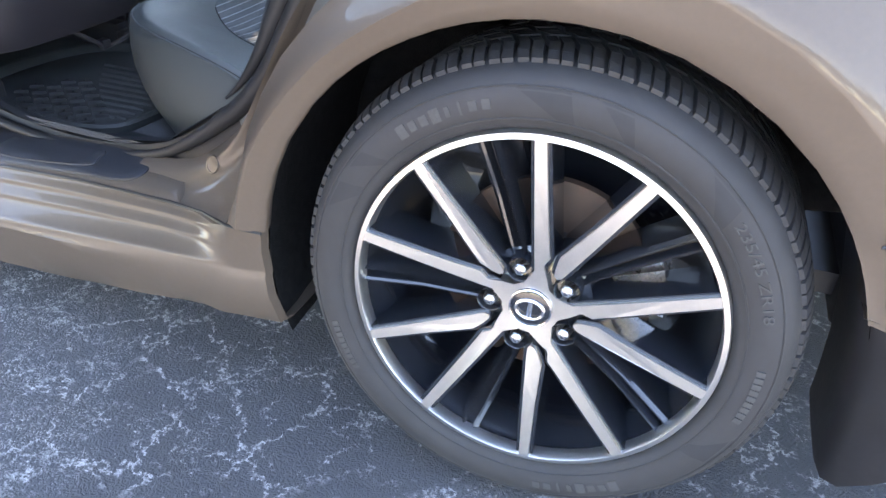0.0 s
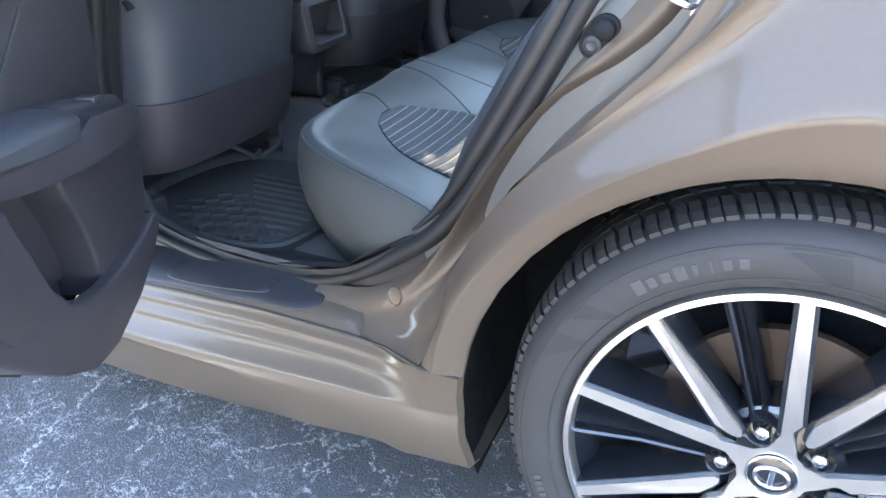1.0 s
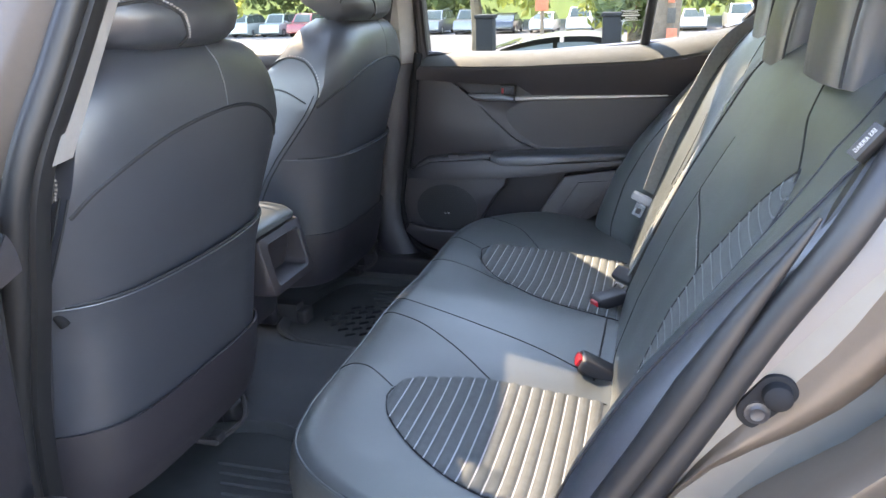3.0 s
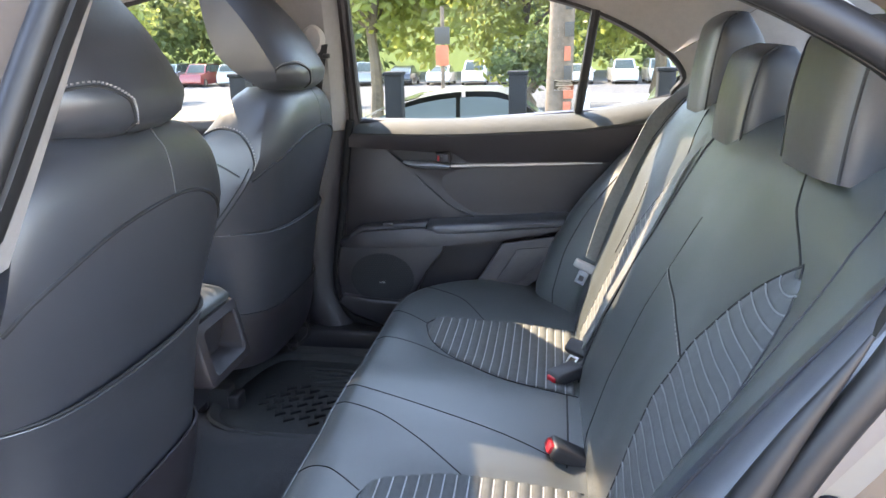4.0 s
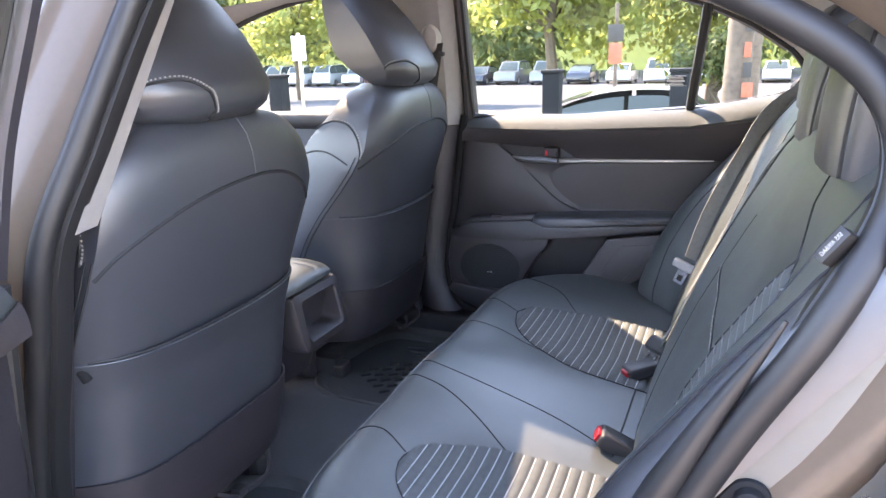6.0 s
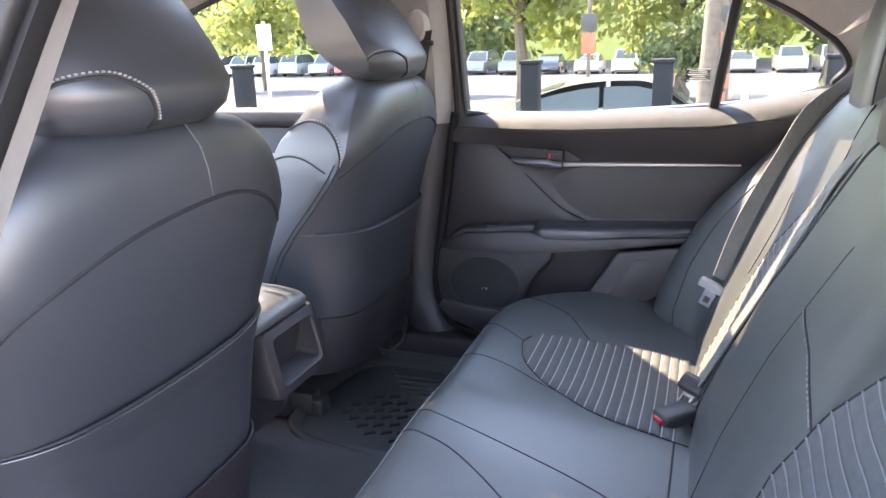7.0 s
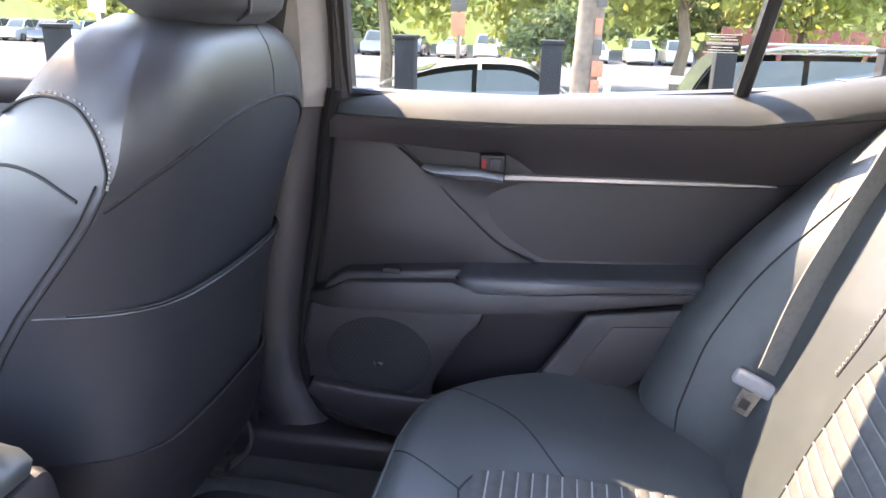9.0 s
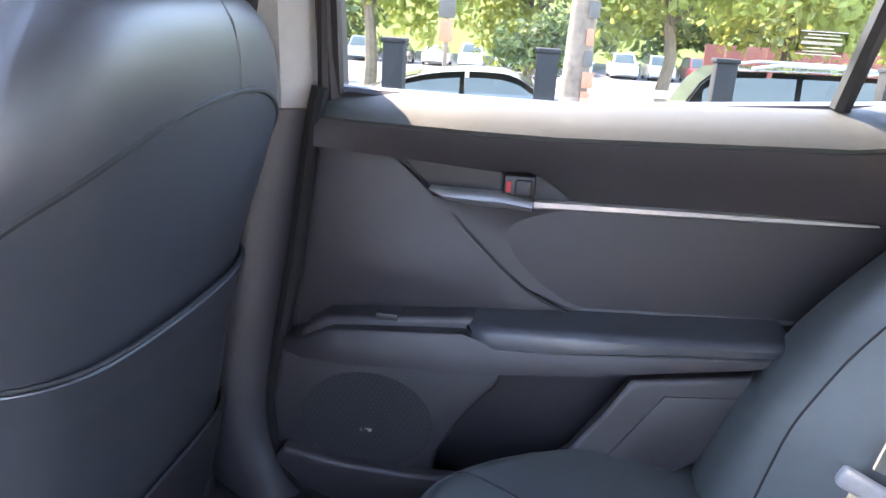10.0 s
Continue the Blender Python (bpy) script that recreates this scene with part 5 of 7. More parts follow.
# welted edge along the front of the bench
welt = [Vector((cushion_front(y) + 0.004, y, cushion_top(cushion_front(y) + 0.004, y))) for y in np.linspace(0.142, 1.555, 120)]
part("welt", tube(welt, 0.0020, 8), LEATHER, bench)
part("seam", tube([p + Vector((0.006, 0, 0.0018)) for p in welt], 0.0014, 6), SEAM, bench)


def back_x(z):
    return lerp(z, [0.44, 0.52, 0.62, 0.75, 0.88, 0.97, 1.02, 1.045], [-0.440, -0.428, -0.393, -0.340, -0.278, -0.232, -0.195, -0.140])


def smooth_step(f):
    f = min(1.0, max(0.0, f))
    return f * f * (3 - 2 * f)


def back_surface(y, z):
    x = back_x(z)
    for c, w in ((0.445, 0.13), (1.185, 0.13)):
        x += 0.022 * math.exp(-((y - c) / w) ** 4) * math.sin(math.pi * min(1, max(0, (z - 0.46) / 0.55)))
    x -= 0.012 * math.exp(-((y - 0.80) / 0.15) ** 6) * math.sin(math.pi * min(1, max(0, (z - 0.40) / 0.75)))
    end = min(y - BY0, BY1 - y)
    # outer wings that come forward beside each place, low down the most
    low = 0.62 if y < 0.86 else 1.0
    wing = low * lerp(z, [0.44, 0.53, 0.64, 0.72, 0.78, 0.86, 0.95, 1.0], [0.100, 0.108, 0.108, 0.096, 0.078, 0.048, 0.012, 0.0])
    x -= wing * smooth_step(((0.215 if y > 0.86 else 0.185) - end) / (0.135 if y > 0.86 else 0.11))
    x += 0.05 * max(0.0, 1 - end / 0.045) ** 2
    return x


def on_back(y, z, out=0.0):
    return Vector((back_surface(y, z) - out, y, z - out * 0.4))


rings = []
zs = list(np.linspace(0.44, 1.045, 34))
for y in np.linspace(BY0 + 0.0, BY1, 90):
    ring = [Vector((back_surface(y, z), y, z)) for z in zs]
    ring += [Vector((x, y, z)) for x, z in ((-0.08, 1.02), (-0.05, 0.95), (-0.09, 0.80), (-0.29, 0.685), (-0.385, 0.57), (-0.428, 0.46))]
    rings.append(ring)
part("backrest", loft(rings), LEATHER, bench)


def back_seam(pts, r=0.0022, mat=SEAM, nm="seam"):
    r *= 0.7
    return part(nm, tube([on_back(p.y, p.z, 0.0) for p in spline([(0, y, z) for y, z in pts], 50)], r, 6), mat, bench)


BACK_INSERTS = (
    ([0.50, 0.60, 0.676, 0.776, 0.83, 0.87, 0.905, 0.928], [0.495, 0.532, 0.548, 0.525, 0.487, 0.447, 0.402, 0.360], [0.50, 0.722, 0.814, 0.884, 0.915, 0.928], [0.325, 0.318, 0.312, 0.315, 0.328, 0.355]),
    ([0.50, 0.60, 0.69, 0.76, 0.83, 0.875, 0.905], [1.19, 1.215, 1.228, 1.205, 1.145, 1.085, 1.03], [0.50, 0.62, 0.74, 0.84, 0.885, 0.905], [1.03, 1.02, 1.005, 1.0, 1.008, 1.022]))
for zh, yh, zl, yl in BACK_INSERTS:
    z0, z1 = 0.49, zh[-1]
    n = 23
    ins = sub("back_insert", bench, "grey ribbed fabric insert with pale lines")

    def cross(z, f, up):
        a, b = lerp(z, zl, yl), lerp(z, zh, yh)
        return on_back(a + (b - a) * f, z, up)
    for i in range(n):
        za, zb = z0 + (z1 - z0) * i / n, z0 + (z1 - z0) * (i + 1) / n
        grid = []
        for j in range(11):
            f = j / 10
            sag = -0.010 * math.sin(math.pi * f)
            hump = 0.0042 * min(1, 6 * f, 6 * (1 - f)) ** 0.5
            grid.append([cross(min(z1, za + (zb - za) * q / 6 + sag), f, 0.0008 + hump * math.sin(math.pi * q / 6) ** 0.7) for q in range(7)])
        part("rib", loft(grid, False, False), PERF, ins)
        if i:
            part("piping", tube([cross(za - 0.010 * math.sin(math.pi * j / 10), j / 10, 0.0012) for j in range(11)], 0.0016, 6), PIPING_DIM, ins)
    rim_pts = [(lerp(z, zl, yl), z) for z in np.linspace(0.46, z1 - 0.002, 16)] + [(lerp(z, zh, yh), z) for z in np.linspace(z1 + 0.001, 0.46, 16)]
    back_seam(rim_pts, 0.0028)
back_seam([(0.362, 0.928), (0.40, 0.945), (0.448, 0.968), (0.49, 1.0), (0.505, 1.025)], 0.0024)
back_seam([(1.02, 0.908), (1.05, 0.95), (1.10, 0.985), (1.13, 1.02)], 0.0024)
back_seam([(0.27, 0.46), (0.262, 0.65), (0.25, 0.79), (0.262, 0.90), (0.275, 0.984), (0.29, 1.02)], 0.0022)
back_seam([(1.42, 0.46), (1.435, 0.65), (1.43, 0.82), (1.40, 0.97), (1.39, 1.02)], 0.0022)
back_seam([(0.70, 0.46), (0.715, 0.60), (0.715, 0.72), (0.708, 0.81), (0.70, 0.90)], 0.0014)
for c0, c1 in (((0.535, 0.745), (0.705, 0.815)), ((1.262, 0.68), (1.285, 0.84))):
    line = spline([(0, c0[0], c0[1]), (0, (c0[0] + c1[0]) / 2 - 0.01, (c0[1] + c1[1]) / 2 + 0.004), (0, c1[0], c1[1])], 24)
    part("seam", tube([on_back(p.y, p.z, 0.0) for p in line], 0.0016, 6), SEAM, bench)
    for q in line[1:]:
        p = on_back(q.y + 0.004, q.z, 0.0012)
        part("stitch", box(p.x - 0.0008, p.x + 0.0008, p.y - 0.0012, p.y + 0.0012, p.z - 0.0018, p.z + 0.0018), STITCH, bench, smooth=False)
# split line of the folding backrest
back_seam([(0.99, 0.46), (0.985, 0.61), (0.945, 0.75), (0.913, 0.84), (0.918, 0.99), (0.92, 1.03)], 0.0045)


def bench_headrest(y, x, z, w, h, d, lean):
    """A block headrest with a flat front, crisp sewn edges and a back that slopes off."""
    hs = sub("headrest", bench)
    hs.matrix_basis = pose(x, y, z, 0, lean, 0)
    rings = []
    for f in np.linspace(0, 1, 16):
        ww = w * (0.96 + 0.06 * math.sin(math.pi * f)) * (1 - 0.22 * (max(0, f - 0.8) / 0.2) ** 2)
        front = -0.006 * math.sin(math.pi * f) + 0.030 * (max(0, f - 0.82) / 0.18) ** 2
        back = d * (0.85 + 0.15 * math.sin(math.pi * f)) * (1 - 0.45 * (max(0, f - 0.55) / 0.45) ** 1.5)
        ring = []
        for k in range(36):
            a = k * math.tau / 36
            c, s = math.cos(a), math.sin(a)
            u = (1 + math.copysign(abs(c) ** 0.38, c)) / 2
            v = math.copysign(abs(s) ** 0.38, s)
            ring.append(Vector((front + (back - front) * u - 0.008 * (1 - v * v) * (1 - u), ww * v * (1 - 0.10 * u), h * f)))
        rings.append(ring)
    part("pad", loft(rings), LEATHER_BACK, hs)
    for g in (-1, 1):
        edge_line = [Vector((0.006 - 0.006 * math.sin(math.pi * f) + 0.030 * (max(0, f - 0.82) / 0.18) ** 2, g * (w * (0.96 + 0.06 * math.sin(math.pi * f)) * (1 - 0.22 * (max(0, f - 0.8) / 0.2) ** 2) - 0.0005), h * f)) for f in np.linspace(0.01, 0.97, 26)]
        part("seam", tube(edge_line, 0.0020, 6), SEAM, hs)
    return hs


bench_headrest(0.468, -0.222, 1.012, 0.100, 0.172, 0.125, 8)
bench_headrest(0.885, -0.220, 0.990, 0.100, 0.165, 0.125, 10)
bench_headrest(1.265, -0.200, 1.006, 0.100, 0.21, 0.12, 8)
# side bolster with its sewn tag
part("side_bolster", loft([[Vector((back_surface(0.175, z) + dx + 0.002, y, z)) for dx, y in ((0.060, 0.128), (0.020, 0.132), (0.000, 0.146), (-0.006, 0.170), (-0.004, 0.198), (0.006, 0.225), (0.020, 0.24))] for z in np.linspace(0.50, 1.03, 24)], False, False), LEATHER_BACK, bench)
part("seam", tube([Vector((back_surface(0.175, z) - 0.0045, 0.182, z)) for z in np.linspace(0.50, 1.02, 30)], 0.0016, 6), SEAM, bench)
tag = sub("seat_tag", bench, "black sewn tag with white letters")
tag_up = Vector((0.57, 0.0, 0.82))
tag_out = Vector((-0.60, -0.72, 0.35))
tag_out = (tag_out - tag_up * tag_out.dot(tag_up)).normalized()
tag_side = tag_up.cross(tag_out)
tag.matrix_basis = Matrix(((*[c for c in (tag_up.x, tag_side.x, tag_out.x)], -0.240), (tag_up.y, tag_side.y, tag_out.y, 0.150), (tag_up.z, tag_side.z, tag_out.z, 1.002), (0, 0, 0, 1)))
part("tag_cloth", box(-0.0145, 0.0145, -0.005, 0.005, -0.014, 0.001, 0.0004), LABEL, tag)
tag_text = text_mesh("SRS AIRBAG", 0.0050, 0.0002)
tag_text.transform(Matrix.Translation((0, 0, 0.0013)) @ Matrix.Rotation(math.pi, 4, "Z") @ Matrix.Diagonal((0.82, 1, 1, 1)))
tag_text.materials.append(STITCH)
tag_print = new("print", tag_text)
tag_print.parent = tag

# ---- rear doors (built for the far side; the near one is mirrored and swung open) ----
def outline(pts, y, n=0):
    q = [(x, y, z) for x, z in pts]
    return [(p.x, p.y, p.z) for p in spline(q, n, closed=True)] if n else q


def rear_door(label, m, full):
    d = sub("rear_door", car, label)
    d.matrix_basis = m
    # backing panel
    lift = 0.07 if full else 0.0
    part("door_inner", plate(outline([(-1.075, 0.93), (-1.10, 0.72), (-1.118, 0.55), (-1.112, 0.45 + lift), (-1.07, 0.385 + lift), (-0.95, 0.365 + lift), (-0.62, 0.37 + lift * 1.4), (-0.48, 0.50 + lift), (-0.36, 0.72), (-0.22, 0.93), (-0.18, 1.00)], 1.60), (0, -0.022, 0), 0.010), PLASTIC, d)
    # rolled sill under the glass
    sill_rings = []
    for x in np.linspace(-1.056, -0.15, 40):
        zt = lerp(x, [-1.05, -0.75, -0.43, -0.18], [0.955, 0.957, 0.972, 1.02])
        zb = lerp(x, [-1.05, -0.75, -0.43, -0.18], [0.912, 0.914, 0.928, 0.962])
        dy = lerp(x, [-1.056, -0.98, -0.86, -0.4, -0.18], [-0.036, -0.018, 0.0, 0.012, 0.02])
        sill_rings.append([(x, 1.592, zt), (x, 1.575 - dy, zt + 0.002), (x, 1.560 - dy, zt - 0.003), (x, 1.545 - dy, zt - 0.011), (x, 1.530 - dy, zt - 0.023), (x, 1.520 - dy, zt - 0.037), (x, 1.518 - dy, zt * 0.2 + zb * 0.8), (x, 1.521 - dy, zb), (x, 1.59, zb - 0.003)])
    part("door_sill", loft(sill_rings), SILL, d, "soft grained sill pad below the window")
    # front upper facing, from the sill to the ledge
    F = [(-1.058, 0.883), (-0.963, 0.880), (-0.91, 0.836), (-0.838, 0.768), (-0.774, 0.714), (-0.719, 0.688), (-0.80, 0.672), (-0.85, 0.650), (-1.085, 0.625), (-1.08, 0.72)]
    part("upper_panel", plate(outline(F, 1.585), (0, -0.016, 0), 0.006), PLASTIC, d)
    # rear upper facing above the chrome line, and the hollow below it
    def belt_panel(u, v):
        x = -1.056 + 0.906 * u
        top = lerp(x, [-1.05, -0.75, -0.43, -0.18], [0.916, 0.918, 0.932, 0.966])
        bot = lerp(x, [-1.056, -0.955, -0.83, -0.78, -0.755, -0.725, -0.36, -0.15], [0.883, 0.880, 0.872, 0.876, 0.862, 0.842, 0.847, 0.870])
        dy = lerp(x, [-1.056, -0.98, -0.86, -0.4, -0.18], [-0.036, -0.018, 0.0, 0.012, 0.02])
        return (x, 1.521 - dy * (1 - v) + 0.040 * v ** 1.3 * min(1, (top - bot) / 0.05), top + (bot - top) * v)
    part("belt_panel", sheet(belt_panel, 60, 10, 0.004), SOFT, d)
    def hollow(u, v):
        x = -0.905 + 0.745 * u
        top = lerp(x, [-0.905, -0.36, -0.16], [0.829, 0.841, 0.864])
        bot = lerp(x, [-0.905, -0.838, -0.774, -0.70, -0.6, -0.4, -0.2], [0.822, 0.762, 0.712, 0.685, 0.690, 0.700, 0.71])
        z = bot + (top - bot) * v
        return (x, 1.568 + 0.026 * math.sin(math.pi * (0.15 + 0.7 * v)) * min(1, u * 4), z)
    part("hollow_panel", sheet(hollow, 32, 14, 0.004), PLASTIC, d)
    part("panel_line", tube(spline([(-1.056, 1.5695, 0.886), (-0.963, 1.5695, 0.882), (-0.909, 1.5695, 0.838), (-0.838, 1.5690, 0.769), (-0.774, 1.5680, 0.714), (-0.719, 1.5660, 0.689), (-0.681, 1.562, 0.679)], 50), 0.0022, 6), SEAM, d)
    part("panel_line", tube([(x, 1.563, z) for x, z in ((-0.963, 0.882), (-0.83, 0.8755), (-0.78, 0.8785), (-0.755, 0.864), (-0.725, 0.842))], 0.0022, 6), SEAM, d)
    # handle bezel with lever and lock
    part("handle_recess", plate(outline([(-0.958, 0.874), (-0.84, 0.868), (-0.818, 0.866), (-0.806, 0.846), (-0.80, 0.842), (-0.90, 0.842)], 1.572), (0, -0.004, 0)), DARK, d)
    part("lock_housing", box(-0.8135, -0.774, 1.544, 1.572, 0.841, 0.868, 0.004), DARK, d, "black lock housing")
    part("lock_knob", box(-0.799, -0.778, 1.538, 1.550, 0.844, 0.864, 0.004), PLASTIC, d)
    part("lock_mark", box(-0.8095, -0.804, 1.5425, 1.5445, 0.847, 0.861), RED, d, "red lock mark", smooth=False)
    lev = loft([[(x, 1.548 - b, zc + h * s) for s, b in ((-0.9, -0.012), (-1, 0.0), (-0.75, 0.009), (0.0, 0.014), (0.75, 0.009), (1, 0.0), (0.9, -0.012))] for x, zc, h in ((-0.905, 0.843, 0.0015), (-0.885, 0.8365, 0.008), (-0.84, 0.835, 0.010), (-0.812, 0.8355, 0.010), (-0.775, 0.831, 0.007))], False, False)
    part("door_lever", lev, SATIN, d, "satin chrome door lever")
    strip = loft([[(x, 1.556 - b, zc + h * s) for s, b in ((-1, 0.0), (-0.5, 0.004), (0.5, 0.004), (1, 0.0))] for x, zc, h in ((-0.774, 0.832, 0.0065), (-0.6, 0.837, 0.0055), (-0.45, 0.841, 0.004), (-0.368, 0.843, 0.0015))], False, False)
    part("chrome_strip", strip, SATIN, d, "thin chrome trim strip")
    part("panel_line", tube([(-0.372, 1.560, 0.844), (-0.30, 1.560, 0.850), (-0.18, 1.560, 0.864)], 0.002, 6), SEAM, d)
    # switch ledge
    L = [(-1.080, 0.612), (-1.062, 0.642), (-1.033, 0.660), (-0.956, 0.668), (-0.84, 0.680), (-0.808, 0.670), (-0.800, 0.652), (-0.83, 0.640), (-1.03, 0.622)]
    part("switch_ledge", plate(outline(L, 1.585), (0, -0.055, 0), 0.008, 3), PLASTIC, d)
    part("window_switch", box(-0.965, -0.935, 1.528, 1.556, 0.664, 0.674, 0.003), DARK, d)
    # armrest: a padded bar with a rounded end and a ledge below it
    rings = []
    for x, zt, zb, yf in ((-0.846, 0.672, 0.669, 1.535), (-0.835, 0.675, 0.652, 1.512), (-0.81, 0.678, 0.647, 1.503), (-0.70, 0.685, 0.656, 1.499), (-0.6, 0.690, 0.669, 1.498), (-0.5, 0.697, 0.677, 1.498), (-0.462, 0.700, 0.682, 1.500), (-0.450, 0.698, 0.685, 1.512), (-0.446, 0.695, 0.689, 1.54)):
        rings.append([(x, 1.585, zt + 0.004), (x, 1.545, zt + 0.004), (x, yf + 0.014, zt + 0.002), (x, yf + 0.004, zt - 0.002), (x, yf, zt - 0.007), (x, yf + 0.001, zb + 0.004), (x, yf + 0.006, zb), (x, 1.585, zb)])
    part("armrest", loft(rings), LEATHER_BACK, d, "padded black armrest")
    rings = []
    for x, zt, zb, yf in ((-1.094, 0.620, 0.598, 1.535), (-1.06, 0.632, 0.600, 1.512), (-1.02, 0.652, 0.602, 1.506), (-0.91, 0.662, 0.606, 1.503), (-0.846, 0.667, 0.609, 1.502), (-0.80, 0.652, 0.613, 1.503), (-0.674, 0.661, 0.628, 1.503), (-0.46, 0.681, 0.666, 1.504), (-0.440, 0.684, 0.676, 1.53)):
        rings.append([(x, 1.585, zt - 0.002), (x, yf + 0.010, zt - 0.002), (x, yf + 0.003, zt), (x, yf, zt - 0.004), (x, yf + 0.002, zb + 0.003), (x, yf + 0.014, zb), (x, 1.585, zb)])
    part("armrest_base", loft(rings), PLASTIC, d)
    # lower front panel with the speaker behind fine holes
    part("lower_panel", plate(outline([(-1.094, 0.603), (-0.793, 0.612), (-0.800, 0.585), (-0.824, 0.559), (-0.851, 0.517), (-0.875, 0.47), (-0.88, 0.42), (-1.05, 0.41), (-1.098, 0.46), (-1.106, 0.53)], 1.585), (0, -0.056, 0), 0.006, 3), PLASTIC, d)
    grille = bmesh.new()
    for i in range(41):
        for j in range(25):
            x, z = -1.085 + i * 0.0072 + (j % 2) * 0.0036, 0.455 + j * 0.0060
            inside = x < lerp(z, [0.455, 0.517, 0.559, 0.60], [-0.893, -0.866, -0.84, -0.815]) and (z > 0.565 or ((x + 0.972) / 0.094) ** 2 + ((z - 0.512) / 0.074) ** 2 < 1)
            if inside:
                bmesh.ops.create_circle(grille, cap_ends=True, segments=6, radius=0.0015, matrix=Matrix.Translation((x, 1.5278, z)) @ Matrix.Rotation(radians(90), 4, "X"))
    tagged(part("speaker_grille", grille, DARK, d, smooth=False), "fine perforated speaker grille", kind="stuff")
    if not full:
        part("speaker_cloth", plate([(-0.972 + 0.092 * math.cos(radians(a)), 1.5300, 0.512 + 0.073 * math.sin(radians(a))) for a in range(0, 360, 8)], (0, -0.0016, 0)), MATT_VINYL, d, "black round speaker cloth")
        part("speaker_emblem", box(-0.980, -0.964, 1.5265, 1.5280, 0.496, 0.501, 0.0005), STEEL, d)
    # pocket: dark back, outer skin with its swept rim, and the floor between them
    part("pocket_back", plate(outline([(-1.08, 0.45), (-0.875, 0.50), (-0.80, 0.610), (-0.60, 0.622), (-0.60, 0.47), (-0.74, 0.38), (-1.0, 0.40)], 1.592), (0, -0.006, 0)), DARK, d)
    skin = [(-0.462, 0.655), (-0.629, 0.627), (-0.660, 0.575), (-0.697, 0.517), (-0.735, 0.482), (-0.785, 0.460), (-0.840, 0.451), (-0.905, 0.447), (-1.005, 0.452), (-1.085, 0.464), (-1.100, 0.440), (-1.060, 0.405), (-0.97, 0.372), (-0.86, 0.355), (-0.78, 0.365), (-0.70, 0.405), (-0.63, 0.452), (-0.535, 0.522), (-0.450, 0.60)]
    part("pocket_skin", plate(outline(skin, 1.530), (0, -0.019, 0), 0.007, 3), PLASTIC, d, "moulded door pocket")
    floor_edge = spline([(x, 0, z + 0.004) for x, z in skin[9:]], 50)
    part("pocket_floor", loft([[(p.x, y, p.z) for p in floor_edge] for y in (1.522, 1.545, 1.575, 1.60)], False, False), PLASTIC, d)
    part("facing_inset", plate(outline([(-0.588, 0.612), (-0.486, 0.622), (-0.590, 0.505), (-0.655, 0.505)], 1.513), (0, -0.0045, 0), 0.002), PLASTIC, d)
    if full:
        # outer shell of the open door
        part("door_shell", plate(outline([(-1.17, 0.93), (-1.18, 0.60), (-1.16, 0.44), (-1.08, 0.41), (-0.80, 0.415), (-0.60, 0.48), (-0.46, 0.58), (-0.30, 0.74), (-0.12, 0.93)], 1.72), (0, -0.115, 0), 0.02, 3), PAINT, d)
        frame = spline([(-1.13, 1.63, 0.93), (-1.11, 1.60, 1.08), (-1.07, 1.53, 1.30), (-0.97, 1.52, 1.335), (-0.65, 1.52, 1.31), (-0.40, 1.54, 1.23), (-0.18, 1.585, 1.08), (-0.14, 1.62, 0.98)], 60)
        part("window_frame", tube(frame, 0.022, 8), RUBBER, d, "black window frame")
        part("window_inner_frame", tube([p + Vector((0, -0.02, 0)) for p in frame], 0.016, 8), PLASTIC, d)
        part("window_pane", loft([wb, wt], False, False), GLASS, d)
        part("door_edge_seal", tube(spline([(-1.125, 1.60, 0.92), (-1.135, 1.60, 0.70), (-1.145, 1.60, 0.56), (-1.142, 1.60, 0.50), (-1.130, 1.60, 0.465)], 40), 0.011, 8), RUBBER, d)
    return d


rear_door("closed rear door with dark trim and a chrome lever", Matrix.Identity(4), False)
# the near door is the mirror of the far one, swung out on leaning hinges
flip = Matrix.Translation((0, YC, 0)) @ Matrix.Diagonal((1, -1, 1, 1)) @ Matrix.Translation((0, -YC, 0))
swing = Matrix.Translation((-0.5666, -1.0547, 0.1301)) @ Matrix.Rotation(radians(-59.7), 4, "Z") @ Matrix.Rotation(radians(-6.4), 4, "Y") @ Matrix.Rotation(radians(-2.7), 4, "X")
rear_door("open rear door with dark trim, armrest and map pocket", swing @ flip, True)

# ---- centre console end ----
con = sub("centre_console", car, "dark console end with an open cubby and padded lid")
part("console_body", loft([[(x + sl * max(0, 0.60 - z), y, z) for y, z in ((0.78 + e, 0.43), (0.757 + e, 0.50), (0.747 + e, 0.60), (0.752 + e, 0.642), (0.77 + e, 0.650), (0.95 - e, 0.650), (0.968 - e, 0.642), (0.972 - e, 0.60), (0.965 - e, 0.50), (0.95 - e, 0.43))] for x, e, sl in ((-1.9, 0.0, 0), (-1.34, 0.0, 0), (-1.25, 0.0, -0.15), (-1.20, 0.004, -0.25), (-1.180, 0.022, -0.25), (-1.172, 0.045, -0.25))]), PLASTIC, con)


